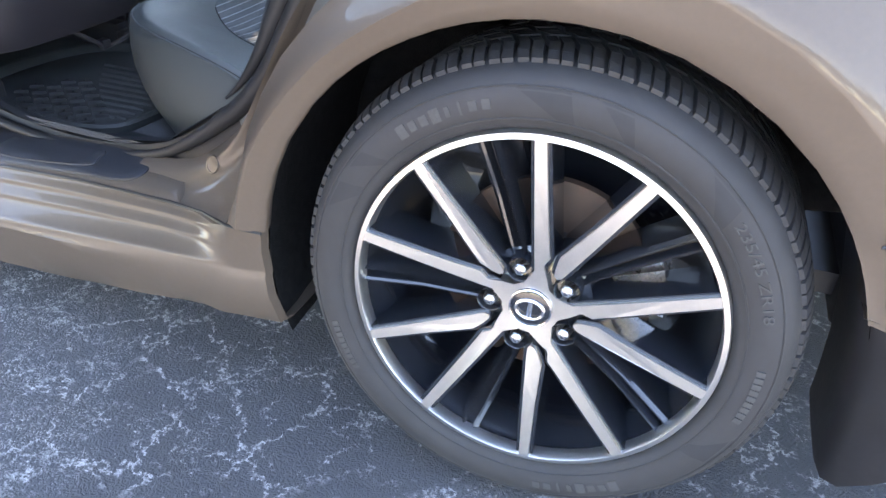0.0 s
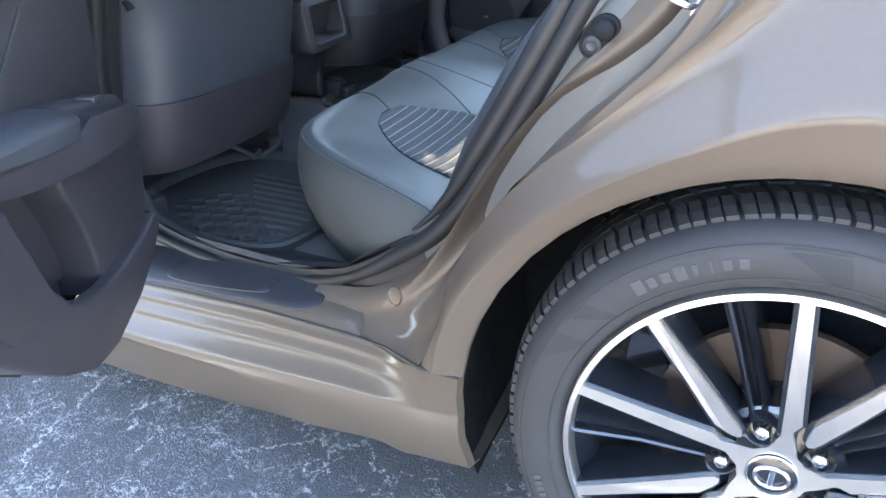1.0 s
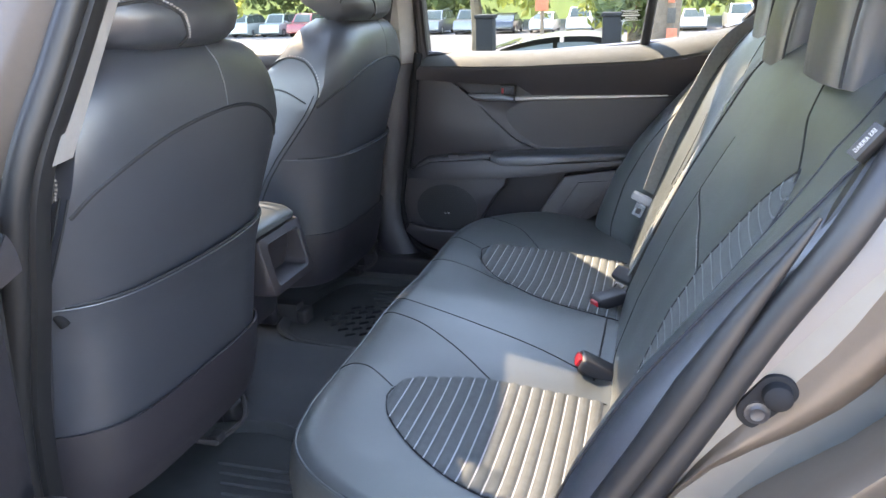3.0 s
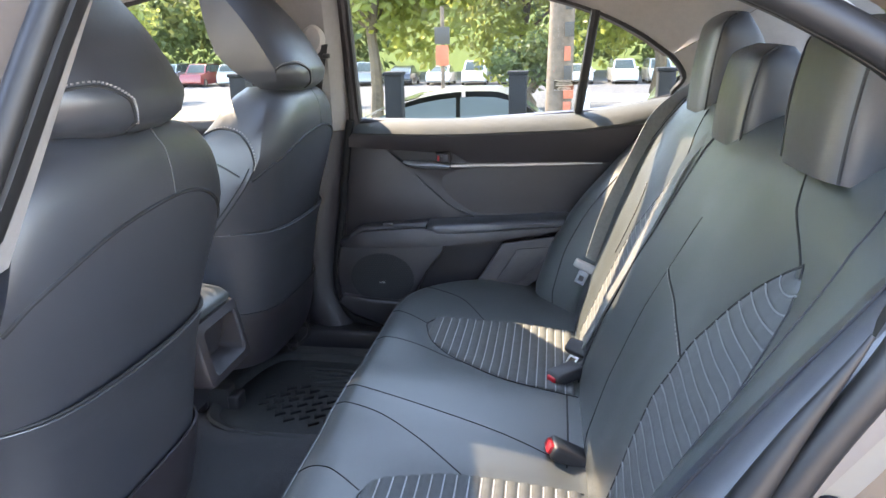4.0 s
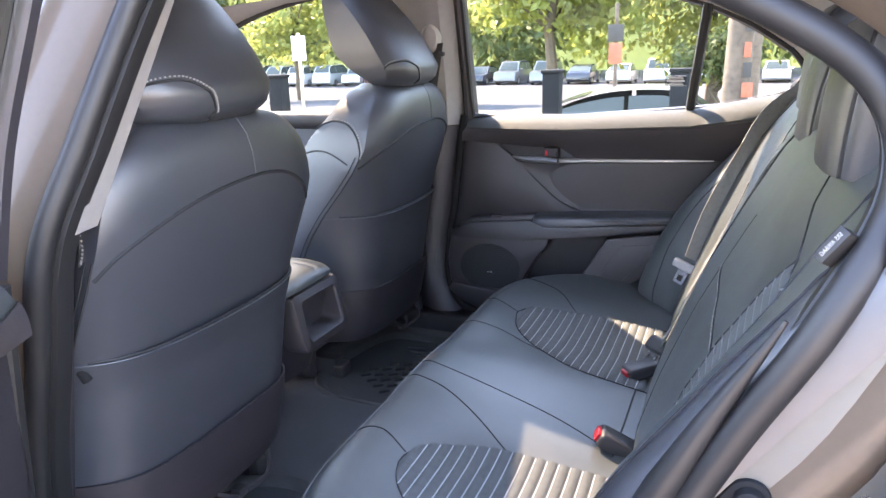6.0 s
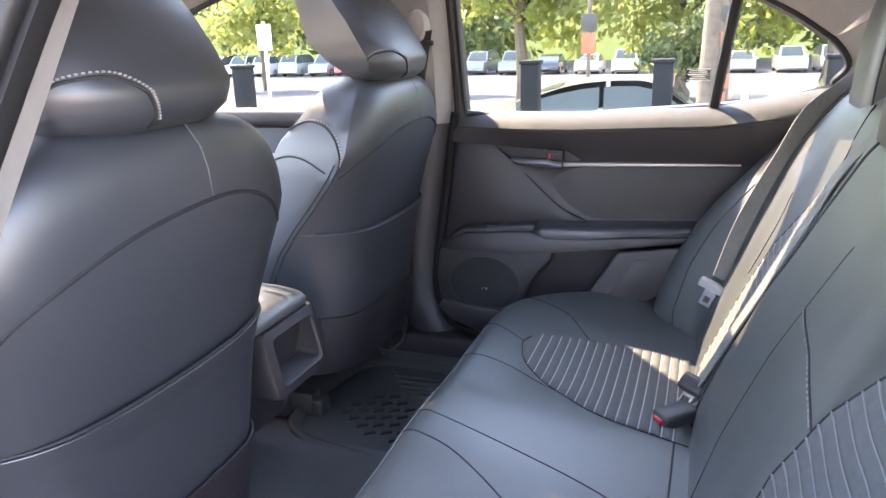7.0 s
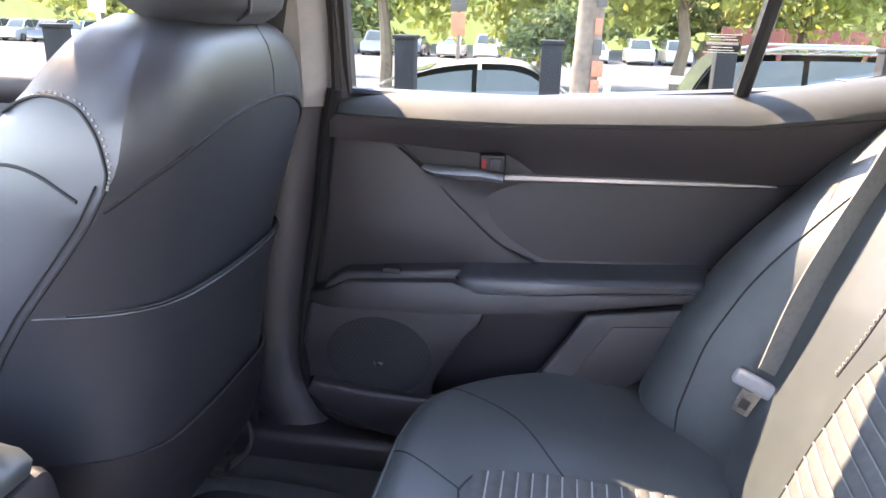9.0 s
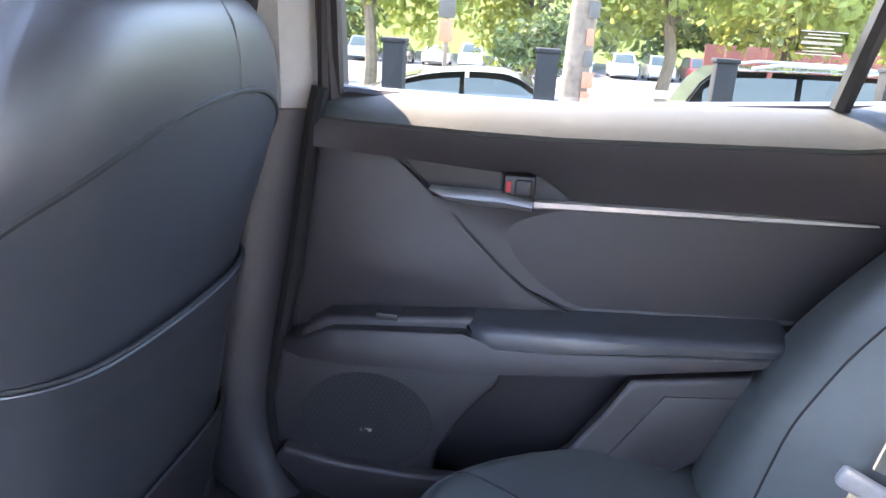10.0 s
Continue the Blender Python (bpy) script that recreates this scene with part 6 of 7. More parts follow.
def cubby_ring(inset, dx):
    """One outline of the cubby's frame, leaning with the console's end."""
    y0, y1, z0, z1 = 0.780 + inset, 0.966 - inset, 0.522 + inset * 0.9, 0.650 - inset * 0.8
    pts = []
    for cy, cz, s, t in ((y0, z0, 1, 1), (y1, z0, -1, 1), (y1, z1, -1, -1), (y0, z1, 1, -1)):
        for q in range(5):
            ang = q / 4 * math.pi / 2
            rr = 0.012
            if s * t > 0:
                oy, oz = cy + s * (rr - rr * math.cos(ang)), cz + t * (rr - rr * math.sin(ang))
            else:
                oy, oz = cy + s * (rr - rr * math.sin(ang)), cz + t * (rr - rr * math.cos(ang))
            pts.append((-1.160 + dx + (0.648 - oz) * 0.22, oy, oz))
    return pts


part("cubby_frame", loft([cubby_ring(i, dx) for i, dx in ((0.0, -0.05), (0.0, -0.006), (0.003, 0.002), (0.022, 0.006), (0.026, 0.002), (0.030, -0.09))], True, False), PLASTIC, con, "raised frame of the open cubby")
part("cubby_back", box(-1.26, -1.225, 0.80, 0.95, 0.53, 0.64), DARK, con)
part("console_column", loft([[(x, y, z) for x, y in ((-1.9, 0.785), (xe - 0.03, 0.785), (xe, 0.81), (xe, 0.93), (xe - 0.03, 0.955), (-1.9, 0.955))] for z, xe in ((0.29, -1.37), (0.36, -1.34), (0.44, -1.275), (0.50, -1.20), (0.53, -1.172))]), PLASTIC, con)
lid_rings = []
for x, h, e in ((-1.66, 0.018, 0.0), (-1.30, 0.030, 0.0), (-1.22, 0.030, 0.0), (-1.180, 0.026, 0.004), (-1.164, 0.016, 0.010), (-1.160, 0.008, 0.018)):
    lid_rings.append([(x, y, z) for y, z in ((0.742 + e, 0.653), (0.738 + e, 0.653 + h * 0.6), (0.752 + e, 0.653 + h), (0.855, 0.653 + h * 1.12), (0.945 - e, 0.653 + h), (0.962 - e, 0.653 + h * 0.6), (0.958 - e, 0.653))])
part("console_lid", loft(lid_rings), LEATHER, con, "padded black armrest lid")

sticker = sub("window_label", car, "dark printed label with white lines on the glass")
sticker.matrix_basis = pose(-0.4745, 1.5545, 1.0455, 15.6, 0, 1)
part("label_film", box(-0.026, 0.026, 0.0, 0.0006, -0.0135, 0.0135), LABEL_FILM, sticker)
for z, w, h in ((0.0095, 0.034, 0.0012), (0.0055, 0.040, 0.0014), (0.0, 0.044, 0.0034), (-0.0055, 0.030, 0.0012), (-0.0095, 0.036, 0.0012)):
    part("print_bar", box(-w / 2, w / 2, -0.0006, 0.0, z - h / 2, z + h / 2), WHITE, sticker, smooth=False)
for z in (-0.0128, 0.0128):
    part("print_bar", box(-0.025, 0.025, -0.0006, 0.0, z - 0.0004, z + 0.0004), WHITE, sticker, smooth=False)

# ---- seat belts ----
def ribbon(path, width_dir, w, th=0.0012):
    """A woven strap along a path."""
    p = [Vector(q) for q in path]
    rings = []
    for i, q in enumerate(p):
        wd = (width_dir(i / (len(p) - 1)) if callable(width_dir) else Vector(width_dir)).normalized()
        t = (p[min(i + 1, len(p) - 1)] - p[max(i - 1, 0)]).normalized()
        n = t.cross(wd).normalized() * th
        rings.append([q - wd * w / 2 - n, q + wd * w / 2 - n, q + wd * w / 2 + n, q - wd * w / 2 + n])
    return loft(rings)


belt = thing("seat_belt", "grey belt hanging over the far seat with its metal tongue", "seat belt")
hang = spline([(-0.160, 1.445, 1.045), (-0.244, 1.420, 0.98), (-0.297, 1.396, 0.88), (-0.358, 1.370, 0.75), (-0.394, 1.352, 0.632)], 30)
part("webbing", ribbon(hang, (0.80, 0.30, -0.48), 0.047), BELT, belt)
tong = sub("tongue", belt, "steel belt tongue with a plastic grip")
tong.matrix_basis = pose(-0.412, 1.348, 0.612, 0, 22, 0) @ Matrix.Rotation(radians(78), 4, "Z")
part("tongue_grip", box(-0.009, 0.009, -0.032, 0.032, -0.006, 0.016, 0.006, 3), GRIP, tong, "pale plastic grip")
plate_bm = plate([(0, y, z) for y, z in ((-0.013, -0.006), (-0.012, -0.042), (0.012, -0.042), (0.013, -0.006))], (0.003, 0, 0))
part("tongue_plate", plate_bm, CHROME, tong)
part("tongue_slot", box(-0.001, 0.004, -0.006, 0.006, -0.034, -0.020), DARK, tong)


def buckle(name, label, m, red=1.0):
    b = thing(name, label, "seat belt", "belt buckles", m=m)
    part("stalk", tube([(0.02, 0, -0.06), (0.008, 0, -0.03), (0, 0, 0.0)], 0.013, 8, flat=0.5), DARK, b)
    part("housing", box(-0.011, 0.011, -0.020, 0.020, -0.005, 0.055, 0.006, 3), DARK, b)
    part("release_button", box(-0.0095 * red, 0.0095 * red, -0.017 * red, 0.017 * red, 0.046, 0.060, 0.003), RED, b, "red release button")
    return b


front_belt = thing("seat_belt", "dark front belt hanging between the far seat and the pillar", "seat belt")
part("webbing", ribbon(spline([(-1.10, 1.468, 1.155), (-1.15, 1.50, 0.95), (-1.19, 1.525, 0.74), (-1.222, 1.53, 0.50), (-1.228, 1.53, 0.36)], 30), (0.9, 0.1, 0.1), 0.046), BELT_DARK, front_belt)
part("anchor", box(-1.255, -1.20, 1.515, 1.545, 0.335, 0.40, 0.010, 3), DARK, front_belt, "black plastic belt anchor")
part("anchor_bracket", box(-1.245, -1.212, 1.52, 1.56, 0.30, 0.34, 0.006, 2), STEEL, front_belt)


buckle("belt_buckle", "black belt buckle with a red button, on the bench", pose(-0.436, 0.690, 0.480, 0, -62, 10) @ Matrix.Scale(1.2, 4), 0.75)
def along(p, axis):
    """A place at p with local z along an axis and local x upwards."""
    return Matrix.Translation(p) @ Vector(axis).to_track_quat("Z", "X").to_matrix().to_4x4()


buckle("belt_buckle", "black belt buckle with a small red button, by the middle belt", along((-0.440, 1.000, 0.503), (-0.80, -0.58, -0.12)) @ Matrix.Scale(1.15, 4), 0.62)
mid_belt = thing("middle_belt", "grey belt strap down the split backrest with its tongue", "seat belt")
part("webbing", ribbon(spline([on_back(y, z, 0.008) for y, z in ((0.985, 1.03), (0.985, 0.95), (0.968, 0.87), (0.966, 0.80), (0.978, 0.72), (1.006, 0.64), (1.03, 0.58))] + [Vector((-0.428, 1.046, 0.540))], 40), (0.05, 1, 0.1), 0.046), BELT, mid_belt)
grip = sub("tongue", mid_belt, "black plastic tongue with a steel plate")
grip.matrix_basis = along((-0.432, 1.048, 0.532), (-0.50, -0.52, -0.70))
part("tongue_grip", box(-0.013, 0.013, -0.030, 0.030, -0.012, 0.022, 0.008, 3), DARK, grip)
part("tongue_plate", loft([[(dx, y * k, z0 + z * k) for y, z in ((-0.013, -0.014), (0.013, -0.014), (0.013, 0.014), (-0.013, 0.014))] for k, dx, z0 in ((1.0, -0.0012, 0.038), (1.0, 0.0012, 0.038), (0.62, 0.0012, 0.038), (0.62, -0.0012, 0.038), (1.0, -0.0012, 0.038))], True, False), CHROME, grip, smooth=False)

# ---- floor mats ----
ARC_V, ARC_U = [-0.05, 0.02, 0.10, 0.2], [0.135, 0.050, -0.028, -0.10]


def floor_mat(label, out, knobs, rib_end):
    """A moulded tray with a raised wall, rows of chevron knobs and fine ribs."""
    f = thing("floor_mat", label, "floor mat", "floor mats")
    loop = spline([(x, y, 0) for x, y in out], 60, closed=True)
    part("tray", plate([(p.x, p.y, 0.304) for p in loop], (0, 0, 0.006), 0.002), MAT, f)
    c = sum(loop, Vector()) / len(loop)
    walls = [[p + (c - p).normalized() * d + Vector((0, 0, h)) for p in loop] for d, h in ((-0.004, 0.300), (-0.010, 0.318), (-0.004, 0.323), (0.008, 0.320), (0.020, 0.309))]
    part("raised_rim", loft(walls, True, False), MAT, f)
    ax, ay, g = knobs
    for i in range(-5, 6):
        for j in range(-5, 6):
            u, v = 0.034 * i + 0.004 * j, 0.012 * i + 0.036 * j
            if (u / 0.135) ** 2 + (v / 0.098) ** 2 > 1 or u > lerp(v, ARC_V, ARC_U) - 0.016:
                continue
            x, y = ax + u, ay + g * v
            # knobs darker than the mat, the shade along their edges put into the colour
            tick = [(-0.011, 0.006), (-0.004, -0.010), (0.017, 0.006), (0.013, 0.011), (-0.002, 0.0), (-0.006, 0.010)]
            part("shaded_knob", loft([[(x + p * k, y + g * q * k, z) for p, q in tick] for k, z in ((1.04, 0.309), (1.0, 0.3150), (0.94, 0.3158))]), RUBBER, f, smooth=False)
    for i in range(10):
        y = ay + g * (-0.03 + 0.025 * i)
        x0 = ax + lerp(g * (y - ay), ARC_V, ARC_U)
        part("rib", tube([(x0, y, 0.3095), (x0 + 0.012, y, 0.3108), (rib_end - 0.02, y + 0.006, 0.3108), (rib_end, y + 0.006, 0.3085)], 0.0042, 6), MAT, f)
    return f


floor_mat("black rubber mat with raised knobs behind the near seat", [(-1.265, 0.30), (-1.27, 0.45), (-1.22, 0.58), (-1.10, 0.635), (-0.98, 0.60), (-0.86, 0.50), (-0.85, 0.30), (-0.90, 0.225), (-1.06, 0.215), (-1.20, 0.235)], (-1.03, 0.315, 1), -0.885)
floor_mat("black rubber mat with raised knobs behind the far seat", [(-1.29, 1.06), (-1.22, 0.995), (-1.13, 0.975), (-1.0, 0.965), (-0.88, 1.0), (-0.85, 1.15), (-0.86, 1.33), (-0.98, 1.39), (-1.15, 1.405), (-1.25, 1.38), (-1.295, 1.22)], (-1.06, 1.14, 1), -0.885)

# ---- outside: bollards, pole, fence, parked cars, trees ----
BOLLARD = material("dark_bollard_paint", (0.014, 0.015, 0.015), spec=0.2, rough=0.75, var=0.15, scale=20)
WOOD = material("weathered_pole_wood", (0.13, 0.098, 0.072), rough=0.9, var=0.35, scale=14, bump=0.8, bump_scale=60)
WHITE_FENCE = material("white_fence_paint", (0.8, 0.8, 0.78), rough=0.6, var=0.06, scale=12)
BRICK_RED = material("dark_red_boards", (0.20, 0.06, 0.045), rough=0.85, var=0.2, scale=3)


def leaf_material(name, color, glow):
    """Thin leaves that let some of the sun through."""
    m = material(name, color, rough=0.5, var=0.4, scale=1.2)
    t = m.node_tree
    tl = t.nodes.new("ShaderNodeBsdfTranslucent")
    tl.inputs[0].default_value = (*glow, 1)
    mx = t.nodes.new("ShaderNodeMixShader")
    mx.inputs[0].default_value = 0.5
    t.links.new(t.nodes["Principled BSDF"].outputs[0], mx.inputs[1])
    t.links.new(tl.outputs[0], mx.inputs[2])
    t.links.new(mx.outputs[0], t.nodes["Material Output"].inputs[0])
    return m


LEAF = leaf_material("sunlit_leaves", (0.15, 0.19, 0.05), (0.40, 0.42, 0.12))
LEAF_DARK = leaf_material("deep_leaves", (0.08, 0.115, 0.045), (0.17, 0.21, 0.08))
BARK = material("tree_bark", (0.10, 0.075, 0.055), rough=0.95, var=0.3, scale=12)
ORANGE = material("faded_orange_plate", (0.45, 0.13, 0.07), rough=0.7, var=0.25, scale=30)
CAR_SILVER = material("silver_car_paint", (0.30, 0.32, 0.31), rough=0.35, metal=0.1, coat=0.8, var=0.03, scale=30)
CAR_DARK = material("dark_blue_car_paint", (0.02, 0.025, 0.035), rough=0.25, metal=0.2, coat=0.9, var=0.05, scale=30)
CAR_WHITE = material("white_car_paint", (0.55, 0.55, 0.54), rough=0.3, coat=0.8, var=0.03, scale=30)
CAR_RED = material("red_car_paint", (0.25, 0.03, 0.03), rough=0.3, coat=0.8, var=0.05, scale=30)
CAR_GREY = material("grey_car_paint", (0.18, 0.19, 0.2), rough=0.3, metal=0.4, coat=0.8, var=0.05, scale=30)
CAR_GLASS = material("car_window", (0.055, 0.07, 0.064), spec=0.25, rough=0.12, var=0.1, scale=5)

for x, y in ((-5.9, 5.4), (-4.4, 5.5), (-3.1, 5.55), (-1.80, 5.65), (-0.775, 5.55), (0.43, 6.0), (1.6, 6.2)):
    b = thing("bollard", "dark square bollard with a pale cap beside the lot", "bollard", "bollards along the lot", m=pose(x, y, ground_z(y)))
    top = 0.90 - ground_z(y)
    part("post", box(-0.07, 0.07, -0.07, 0.07, -0.02, top, 0.006), BOLLARD, b)
    part("cap", box(-0.082, 0.082, -0.082, 0.082, top, top + 0.03, 0.008), BOLLARD, b)

pole = thing("utility_pole", "weathered wooden utility pole with faded orange and white plates", "utility pole", m=pose(-0.46, 9.6, ground_z(9.6)))
part("pole", tube([(0.022 * i, 0, -0.1 + i * 1.0) for i in range(10)], [0.165 - 0.005 * i for i in range(10)], 16), WOOD, pole)
for z, c, wd in ((1.12, "o", 0.10), (1.34, "o", 0.13), (1.58, "w", 0.10), (1.82, "o", 0.08), (2.12, "w", 0.12), (2.45, "w", 0.09)):
    part("plate", box(0.10, 0.10 + wd, -0.175, -0.160, z - 0.09, z + 0.09, 0.004), ORANGE if c == "o" else CONCRETE, pole, "faded plate nailed to the pole")
post = thing("marker_post", "thin post with a white and an orange plate", "sign", m=pose(-2.38, 12.4, ground_z(12.4)))
part("post", tube([(0, 0, -0.1), (0, 0, 2.75)], 0.035, 8), WOOD, post)
part("plate", box(-0.11, 0.11, -0.06, -0.04, 1.78, 2.12, 0.004), ORANGE, post, "faded orange plate")
part("plate", box(-0.13, 0.13, -0.06, -0.04, 2.14, 2.42, 0.004), CONCRETE, post, "white plate")
pole2 = thing("utility_pole", "thin grey utility pole behind the road", "utility pole", m=pose(-0.2, 16.0, ground_z(16)))
part("pole", tube([(0, 0, -0.1), (0.05, 0, 8)], 0.12, 10), WOOD, pole2)

fence = thing("rail_fence", "white rail fence beyond the road", "fence", m=pose(0, 17.2, ground_z(17.2)))
for i in range(14):
    part("post", box(0.3 + 2.0 * i - 0.07, 0.3 + 2.0 * i + 0.07, -0.07, 0.07, -0.05, 1.25, 0.01), WHITE_FENCE, fence)
for z in (1.05, 0.65):
    part("rail", box(0.3, 26.3, -0.025, 0.025, z - 0.08, z + 0.08, 0.006), WHITE_FENCE, fence)
wall = thing("board_wall", "dark red board fence under the trees", "fence", m=pose(0, 40, ground_z(40)))
for i in range(26):
    part("board", box(7 + 1.0 * i, 7.97 + 1.0 * i, -0.03, 0.03, -0.1, 2.6, 0.01), BRICK_RED, wall)


def parked_car(label, paint, length, height, m, suv=False):
    c = thing("parked_car", label, "car", "parked cars", m=m)
    L, H, W = length / 2, height, 0.9
    belt_z = 0.62 * H
    prof = [(-L, 0.35), (-L, 0.62), (-L * 0.93, belt_z * 0.90), (-L * 0.5, belt_z), (L * 0.55, belt_z * 1.03), (L * 0.95, belt_z * 0.98), (L, 0.65), (L, 0.35), (L * 0.9, 0.22), (-L * 0.9, 0.22)]
    def section(pts, y, s):
        return [(x * s, y, z) for x, z in pts]
    part("body", loft([section(prof, -W, 0.96), section(prof, -W * 0.96, 0.99), section(prof, -W * 0.5, 1), section(prof, W * 0.5, 1), section(prof, W * 0.96, 0.99), section(prof, W, 0.96)]), paint, c)
    if suv:
        cab = [(-L * 0.52, belt_z), (-L * 0.28, H * 0.96), (-L * 0.05, H), (L * 0.6, H * 0.98), (L * 0.80, H * 0.92), (L * 0.93, belt_z)]
    else:
        cab = [(-L * 0.48, belt_z), (-L * 0.20, H * 0.95), (0.0, H), (L * 0.25, H * 0.97), (L * 0.52, H * 0.86), (L * 0.85, belt_z)]
    cab = [(p.x, p.z) for p in spline([(x, 0, z) for x, z in cab], 20)]
    part("cabin", loft([[(x, W * 0.93 * s * (1 - 0.16 * (z - belt_z) / (H - belt_z)), z) for x, z in cab] for s in (-1, -0.5, 0.5, 1)], False, False), paint, c)
    side = [(x * 0.93, z) for x, z in cab]
    for s in (-1, 1):
        nwin = 3 if suv else 2
        xs0 = np.linspace(cab[0][0] * 0.80, cab[-1][0] * (0.90 if suv else 0.72), nwin + 1)
        for a, b in zip(xs0, xs0[1:]):
            pts = []
            for x in np.linspace(a + 0.03, b - 0.03, 6):
                z = lerp(x, [q[0] for q in cab], [q[1] for q in cab]) - 0.07
                pts.append((x, z))
            low = [(b - 0.03, belt_z + 0.03), (a + 0.03, belt_z + 0.03)]
            poly = [(x, W * 0.94 * s * (1 - 0.16 * max(0, z - belt_z) / (H - belt_z)) + 0.012 * s, max(z, belt_z + 0.035)) for x, z in pts + low]
            part("side_window", plate(poly, (0, -0.01 * s, 0)), CAR_GLASS, c)
    for f0, f1, nm in ((0.04, 0.26, "windscreen"), (0.70, 0.95, "rear_window")):
        i0, i1 = int(f0 * 19), int(f1 * 19)
        part(nm, loft([[(x + (-0.012 if nm == "windscreen" else 0.012), W * 0.80 * s * (1 - 0.16 * (z - belt_z) / (H - belt_z)), z + 0.012) for x, z in cab[i0:i1 + 1]] for s in (-1, 1)], False, False), CAR_GLASS, c)
    for x in (-L * 0.62, L * 0.60):
        for s in (-1, 1):
            w = sub("wheel", c)
            part("tyre", lathe([(0.2, -0.09), (0.31, -0.1), (0.33, -0.05), (0.33, 0.06), (0.2, 0.08)], "y", 24), DARK, w, m=pose(x, s * 0.83, 0.33))
            part("rim", lathe([(0.0, -0.1 * 1), (0.2, -0.095), (0.2, 0.08), (0.0, 0.09)], "y", 20), STEEL, w, m=pose(x, s * 0.83, 0.33))
    part("side_mirror", box(-L * 0.38 - 0.06, -L * 0.38 + 0.06, -W - 0.16, -W + 0.02, belt_z, belt_z + 0.14, 0.03, 2), paint, c)
    if suv:
        for s in (-1, 1):
            part("roof_rail", tube([(-L * 0.1, s * 0.62, H + 0.0), (0, s * 0.62, H + 0.05), (L * 0.5, s * 0.62, H + 0.04), (L * 0.62, s * 0.62, H - 0.01)], 0.02, 6), CAR_SILVER, c)
    return c


parked_car("silver sedan parked beyond the bollards", CAR_SILVER, 4.6, 1.42, pose(-1.55, 10.3, ground_z(10.3) - 0.03, 0, 0, 184))
parked_car("dark blue estate car with roof rails beyond the bollards", CAR_DARK, 4.7, 1.62, pose(2.9, 9.6, ground_z(9.6), 0, 0, 176), True)
rng = random.Random(7)
paints = [(CAR_WHITE, "white"), (CAR_WHITE, "white"), (CAR_GREY, "grey"), (CAR_SILVER, "silver"), (CAR_RED, "dark red"), (CAR_DARK, "dark blue"), (CAR_WHITE, "white"), (CAR_SILVER, "silver")]
protos = {}
for i in range(38):
    x = -78 + 2.75 * i + rng.uniform(-0.2, 0.2)
    p, nm = rng.choice(paints)
    suv = rng.random() < 0.45
    y = 57 + rng.uniform(-0.4, 0.4)
    m = pose(x, y, ground_z(y), 0, 0, rng.choice((88, 92, -90)))
    if (nm, suv) in protos:
        copy_thing(protos[(nm, suv)], m)
    else:
        protos[(nm, suv)] = parked_car(nm + (" estate car" if suv else " sedan") + " in the far row below the lot", p, 4.6, 1.75 if suv else 1.45, m, suv)


def leaf_crown(bm, r, centre, blobs, n, size, seed):
    """Leaf clumps: small folded cards scattered in uneven lobes."""
    g = random.Random(seed)
    lobes = []
    for _ in range(blobs):
        d = Vector((g.gauss(0, 1), g.gauss(0, 1), g.gauss(0, 0.8)))
        d = d.normalized() * r * g.uniform(0.35, 0.95)
        lobes.append((centre + Vector((d.x, d.y, d.z * 0.9)), r * g.uniform(0.22, 0.42)))
    for _ in range(n):
        c, lr = g.choice(lobes)
        d = Vector((g.gauss(0, 1), g.gauss(0, 1), g.gauss(0, 1))).normalized() * lr * g.uniform(0.55, 1.05)
        p = c + d
        nrm = (d.normalized() + Vector((g.uniform(-1, 1), g.uniform(-1, 1), g.uniform(-0.4, 1)))).normalized()
        t = nrm.cross(Vector((g.uniform(-1, 1), g.uniform(-1, 1), g.uniform(-1, 1)))).normalized()
        b = nrm.cross(t)
        s = size * g.uniform(0.6, 1.3)
        v = [bm.verts.new(p - t * s), bm.verts.new(p + b * s * 0.55 + nrm * s * 0.15), bm.verts.new(p + t * s), bm.verts.new(p - b * s * 0.55 + nrm * s * 0.15)]
        bm.faces.new(v)
    return bm


def tree(label, m, height, crown_r, seed, leaf, n=2600, size=0.16, shrub=False):
    t = thing("tree", label, "tree", m=m)
    g = random.Random(seed)
    trunk = bmesh.new()
    tube([(g.uniform(-0.06, 0.06) * i, g.uniform(-0.06, 0.06) * i, height * 0.75 * i / 7 - 0.1) for i in range(8)], [0.20 * height / 8 * (1 - 0.10 * i) for i in range(8)], 8, bm=trunk)
    for k in range(7):
        a = g.uniform(0, math.tau)
        z0 = height * g.uniform(0.28, 0.6)
        ln = crown_r * g.uniform(0.5, 0.85)
        tube([(0, 0, z0), (math.cos(a) * ln * 0.5, math.sin(a) * ln * 0.5, z0 + ln * 0.45), (math.cos(a) * ln, math.sin(a) * ln, z0 + ln * 0.7)], [0.07, 0.045, 0.02], 6, bm=trunk)
    part("trunk", trunk, BARK, t)
    c = bmesh.new()
    leaf_crown(c, crown_r, Vector((0, 0, height * 0.56)), 34, n, size, seed)
    part("crown", c, leaf, t, smooth=False)
    return t


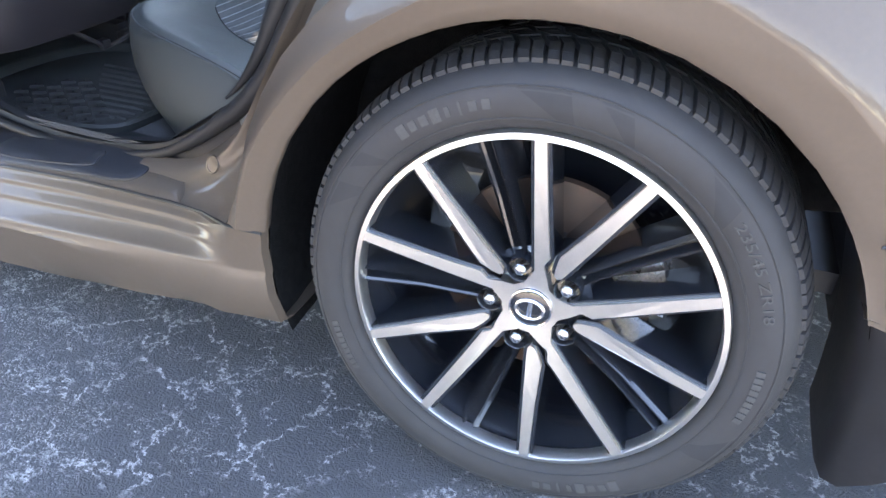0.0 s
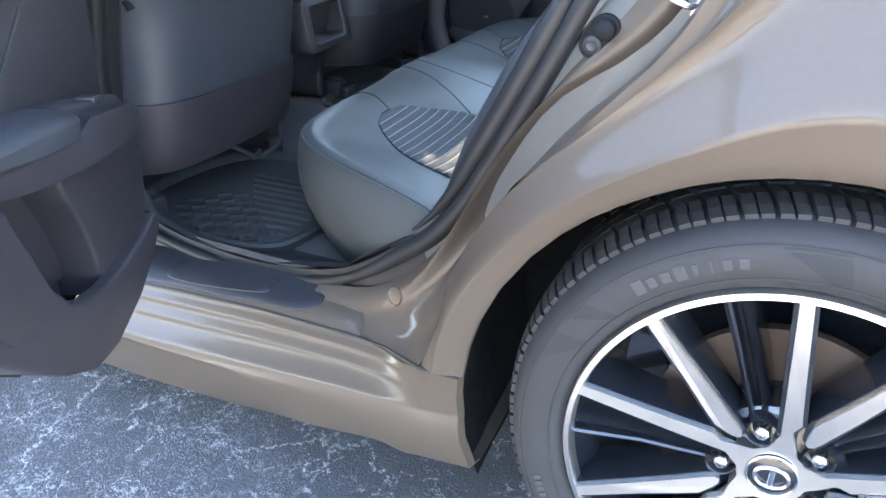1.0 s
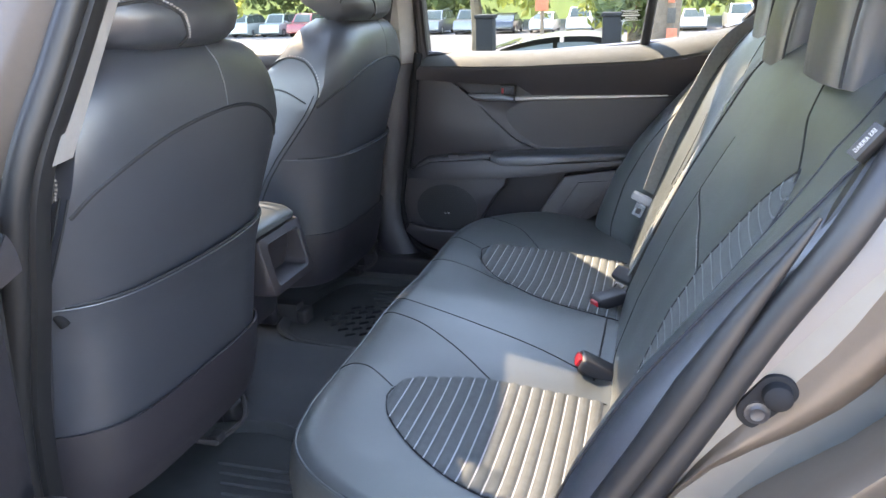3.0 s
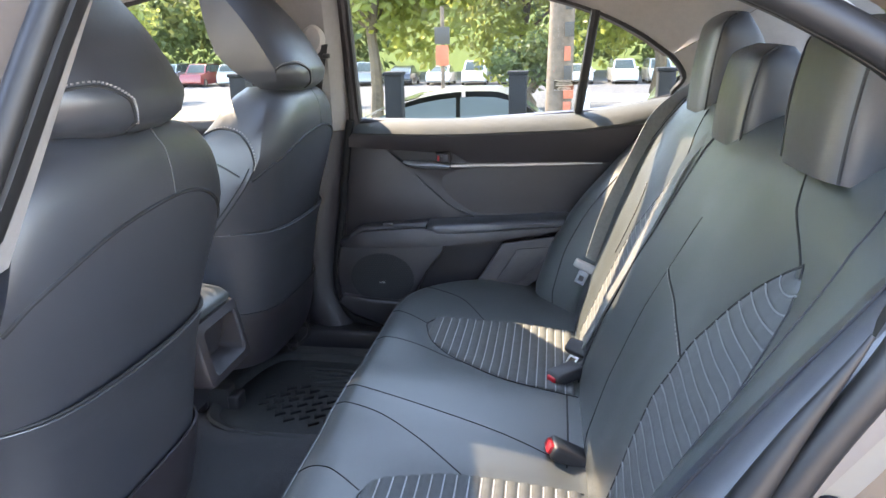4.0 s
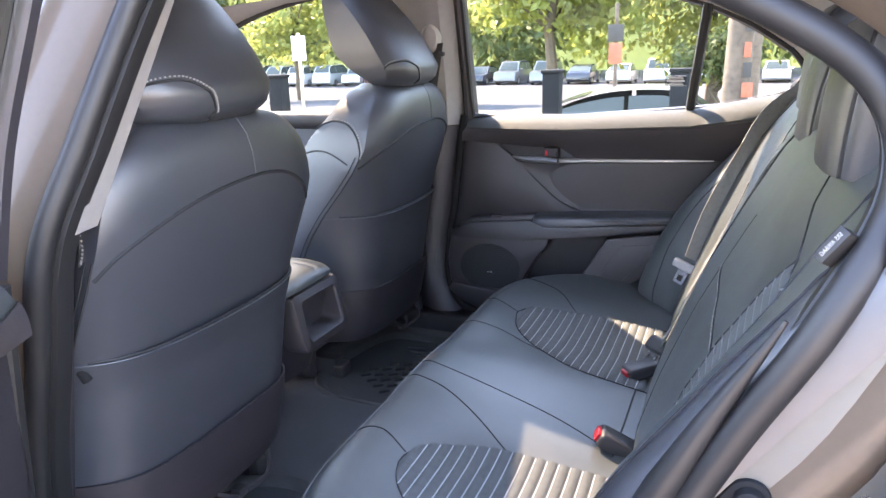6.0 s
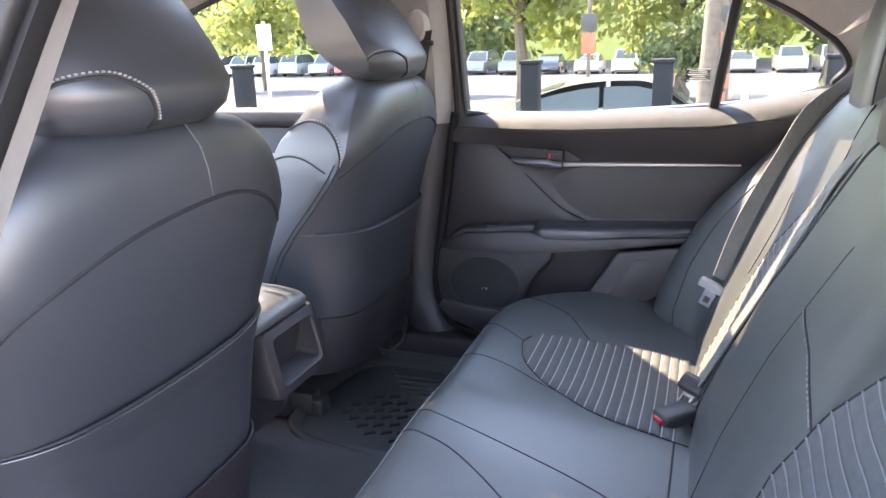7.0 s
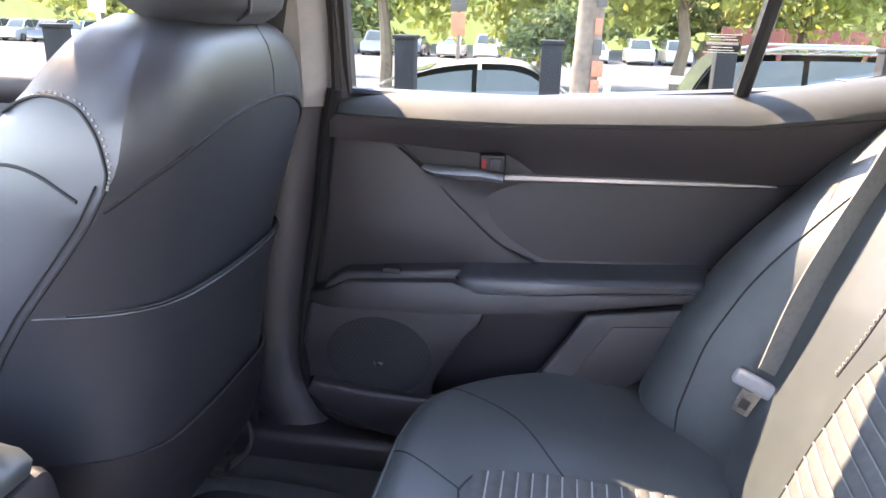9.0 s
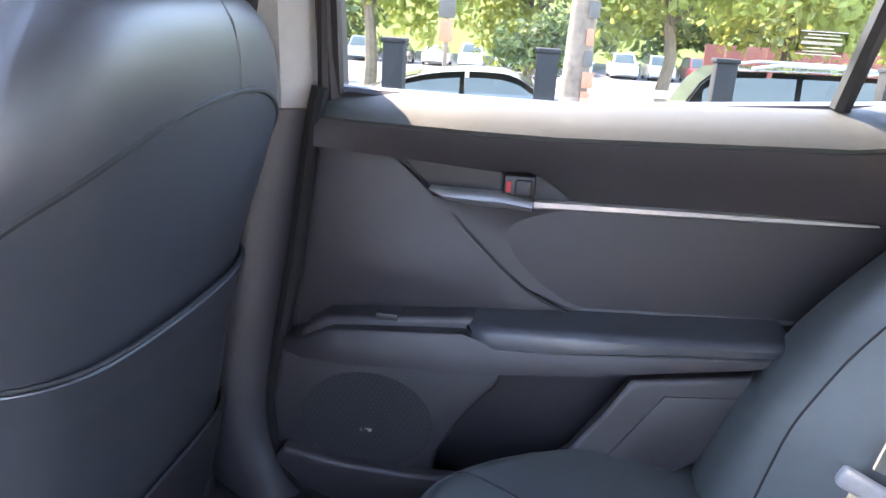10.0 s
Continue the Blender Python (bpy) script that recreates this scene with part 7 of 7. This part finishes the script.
for i, (x, y, h, r, n, sz) in enumerate(((-6.6, 25, 9.5, 3.9, 6500, 0.20), (-1.6, 31, 10.5, 4.4, 7500, 0.20), (-14.0, 33, 7.0, 2.2, 3000, 0.18), (2.8, 24, 9.0, 3.6, 6500, 0.18), (7.5, 28, 10, 4.2, 6500, 0.20), (13.0, 30, 10, 4.2, 6000, 0.20), (-24, 36, 8, 3.0, 3000, 0.2))):
    tree("leafy green tree in full sun beyond the road", pose(x, y, ground_z(y), 0, 0, 40 * i), h, r, 11 + i, LEAF, n, sz)
shrub = tree("dark conical evergreen beside the pole", pose(-1.1, 22.5, ground_z(22.5)), 3.6, 1.2, 5, LEAF_DARK, 2400, 0.10)
woods = bmesh.new()
g = random.Random(3)
for k in range(46):
    cx, cy = -105 + 3.9 * k + g.uniform(-1.5, 1.5), g.uniform(66, 80)
    leaf_crown(woods, g.uniform(6.0, 9.0), Vector((cx, cy, ground_z(cy) + g.uniform(5, 14))), 12, 1100, 0.50, 100 + k)
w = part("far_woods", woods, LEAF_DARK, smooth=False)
tagged(w, "dense green woods behind the lower car park", "trees", kind="stuff")
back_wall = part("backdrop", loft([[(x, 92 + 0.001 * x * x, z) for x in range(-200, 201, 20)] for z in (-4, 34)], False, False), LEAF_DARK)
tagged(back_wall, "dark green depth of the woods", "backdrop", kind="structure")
for x, y, z in ((-8.15, 11.7, 1.2), (-11.4, 13.0, 1.25)):
    sgn = thing("parking_sign", "small white parking sign on a post", "sign", "parking signs", m=pose(x, y, 0))
    part("post", tube([(0, 0, ground_z(y)), (0, 0, z + 0.25)], 0.03, 8), STEEL, sgn)
    part("sign_plate", box(-0.15, 0.15, -0.02, -0.005, z - 0.25, z + 0.2, 0.004), WHITE_FENCE, sgn)
# unseen tree row, added to darken the horizon that the car paint reflects
horizon_screen = bmesh.new()
for k in range(34):
    cx, cy = -70 + 4.2 * k + g.uniform(-1.5, 1.5), g.uniform(-34, -28)
    leaf_crown(horizon_screen, g.uniform(3.5, 5.0), Vector((cx, cy, g.uniform(3.0, 5.5))), 10, 420, 0.55, 300 + k)
tagged(part("horizon_screen", horizon_screen, LEAF_DARK, smooth=False), "added row of unseen trees that hides the bright horizon from the paint", "trees", kind="stuff")
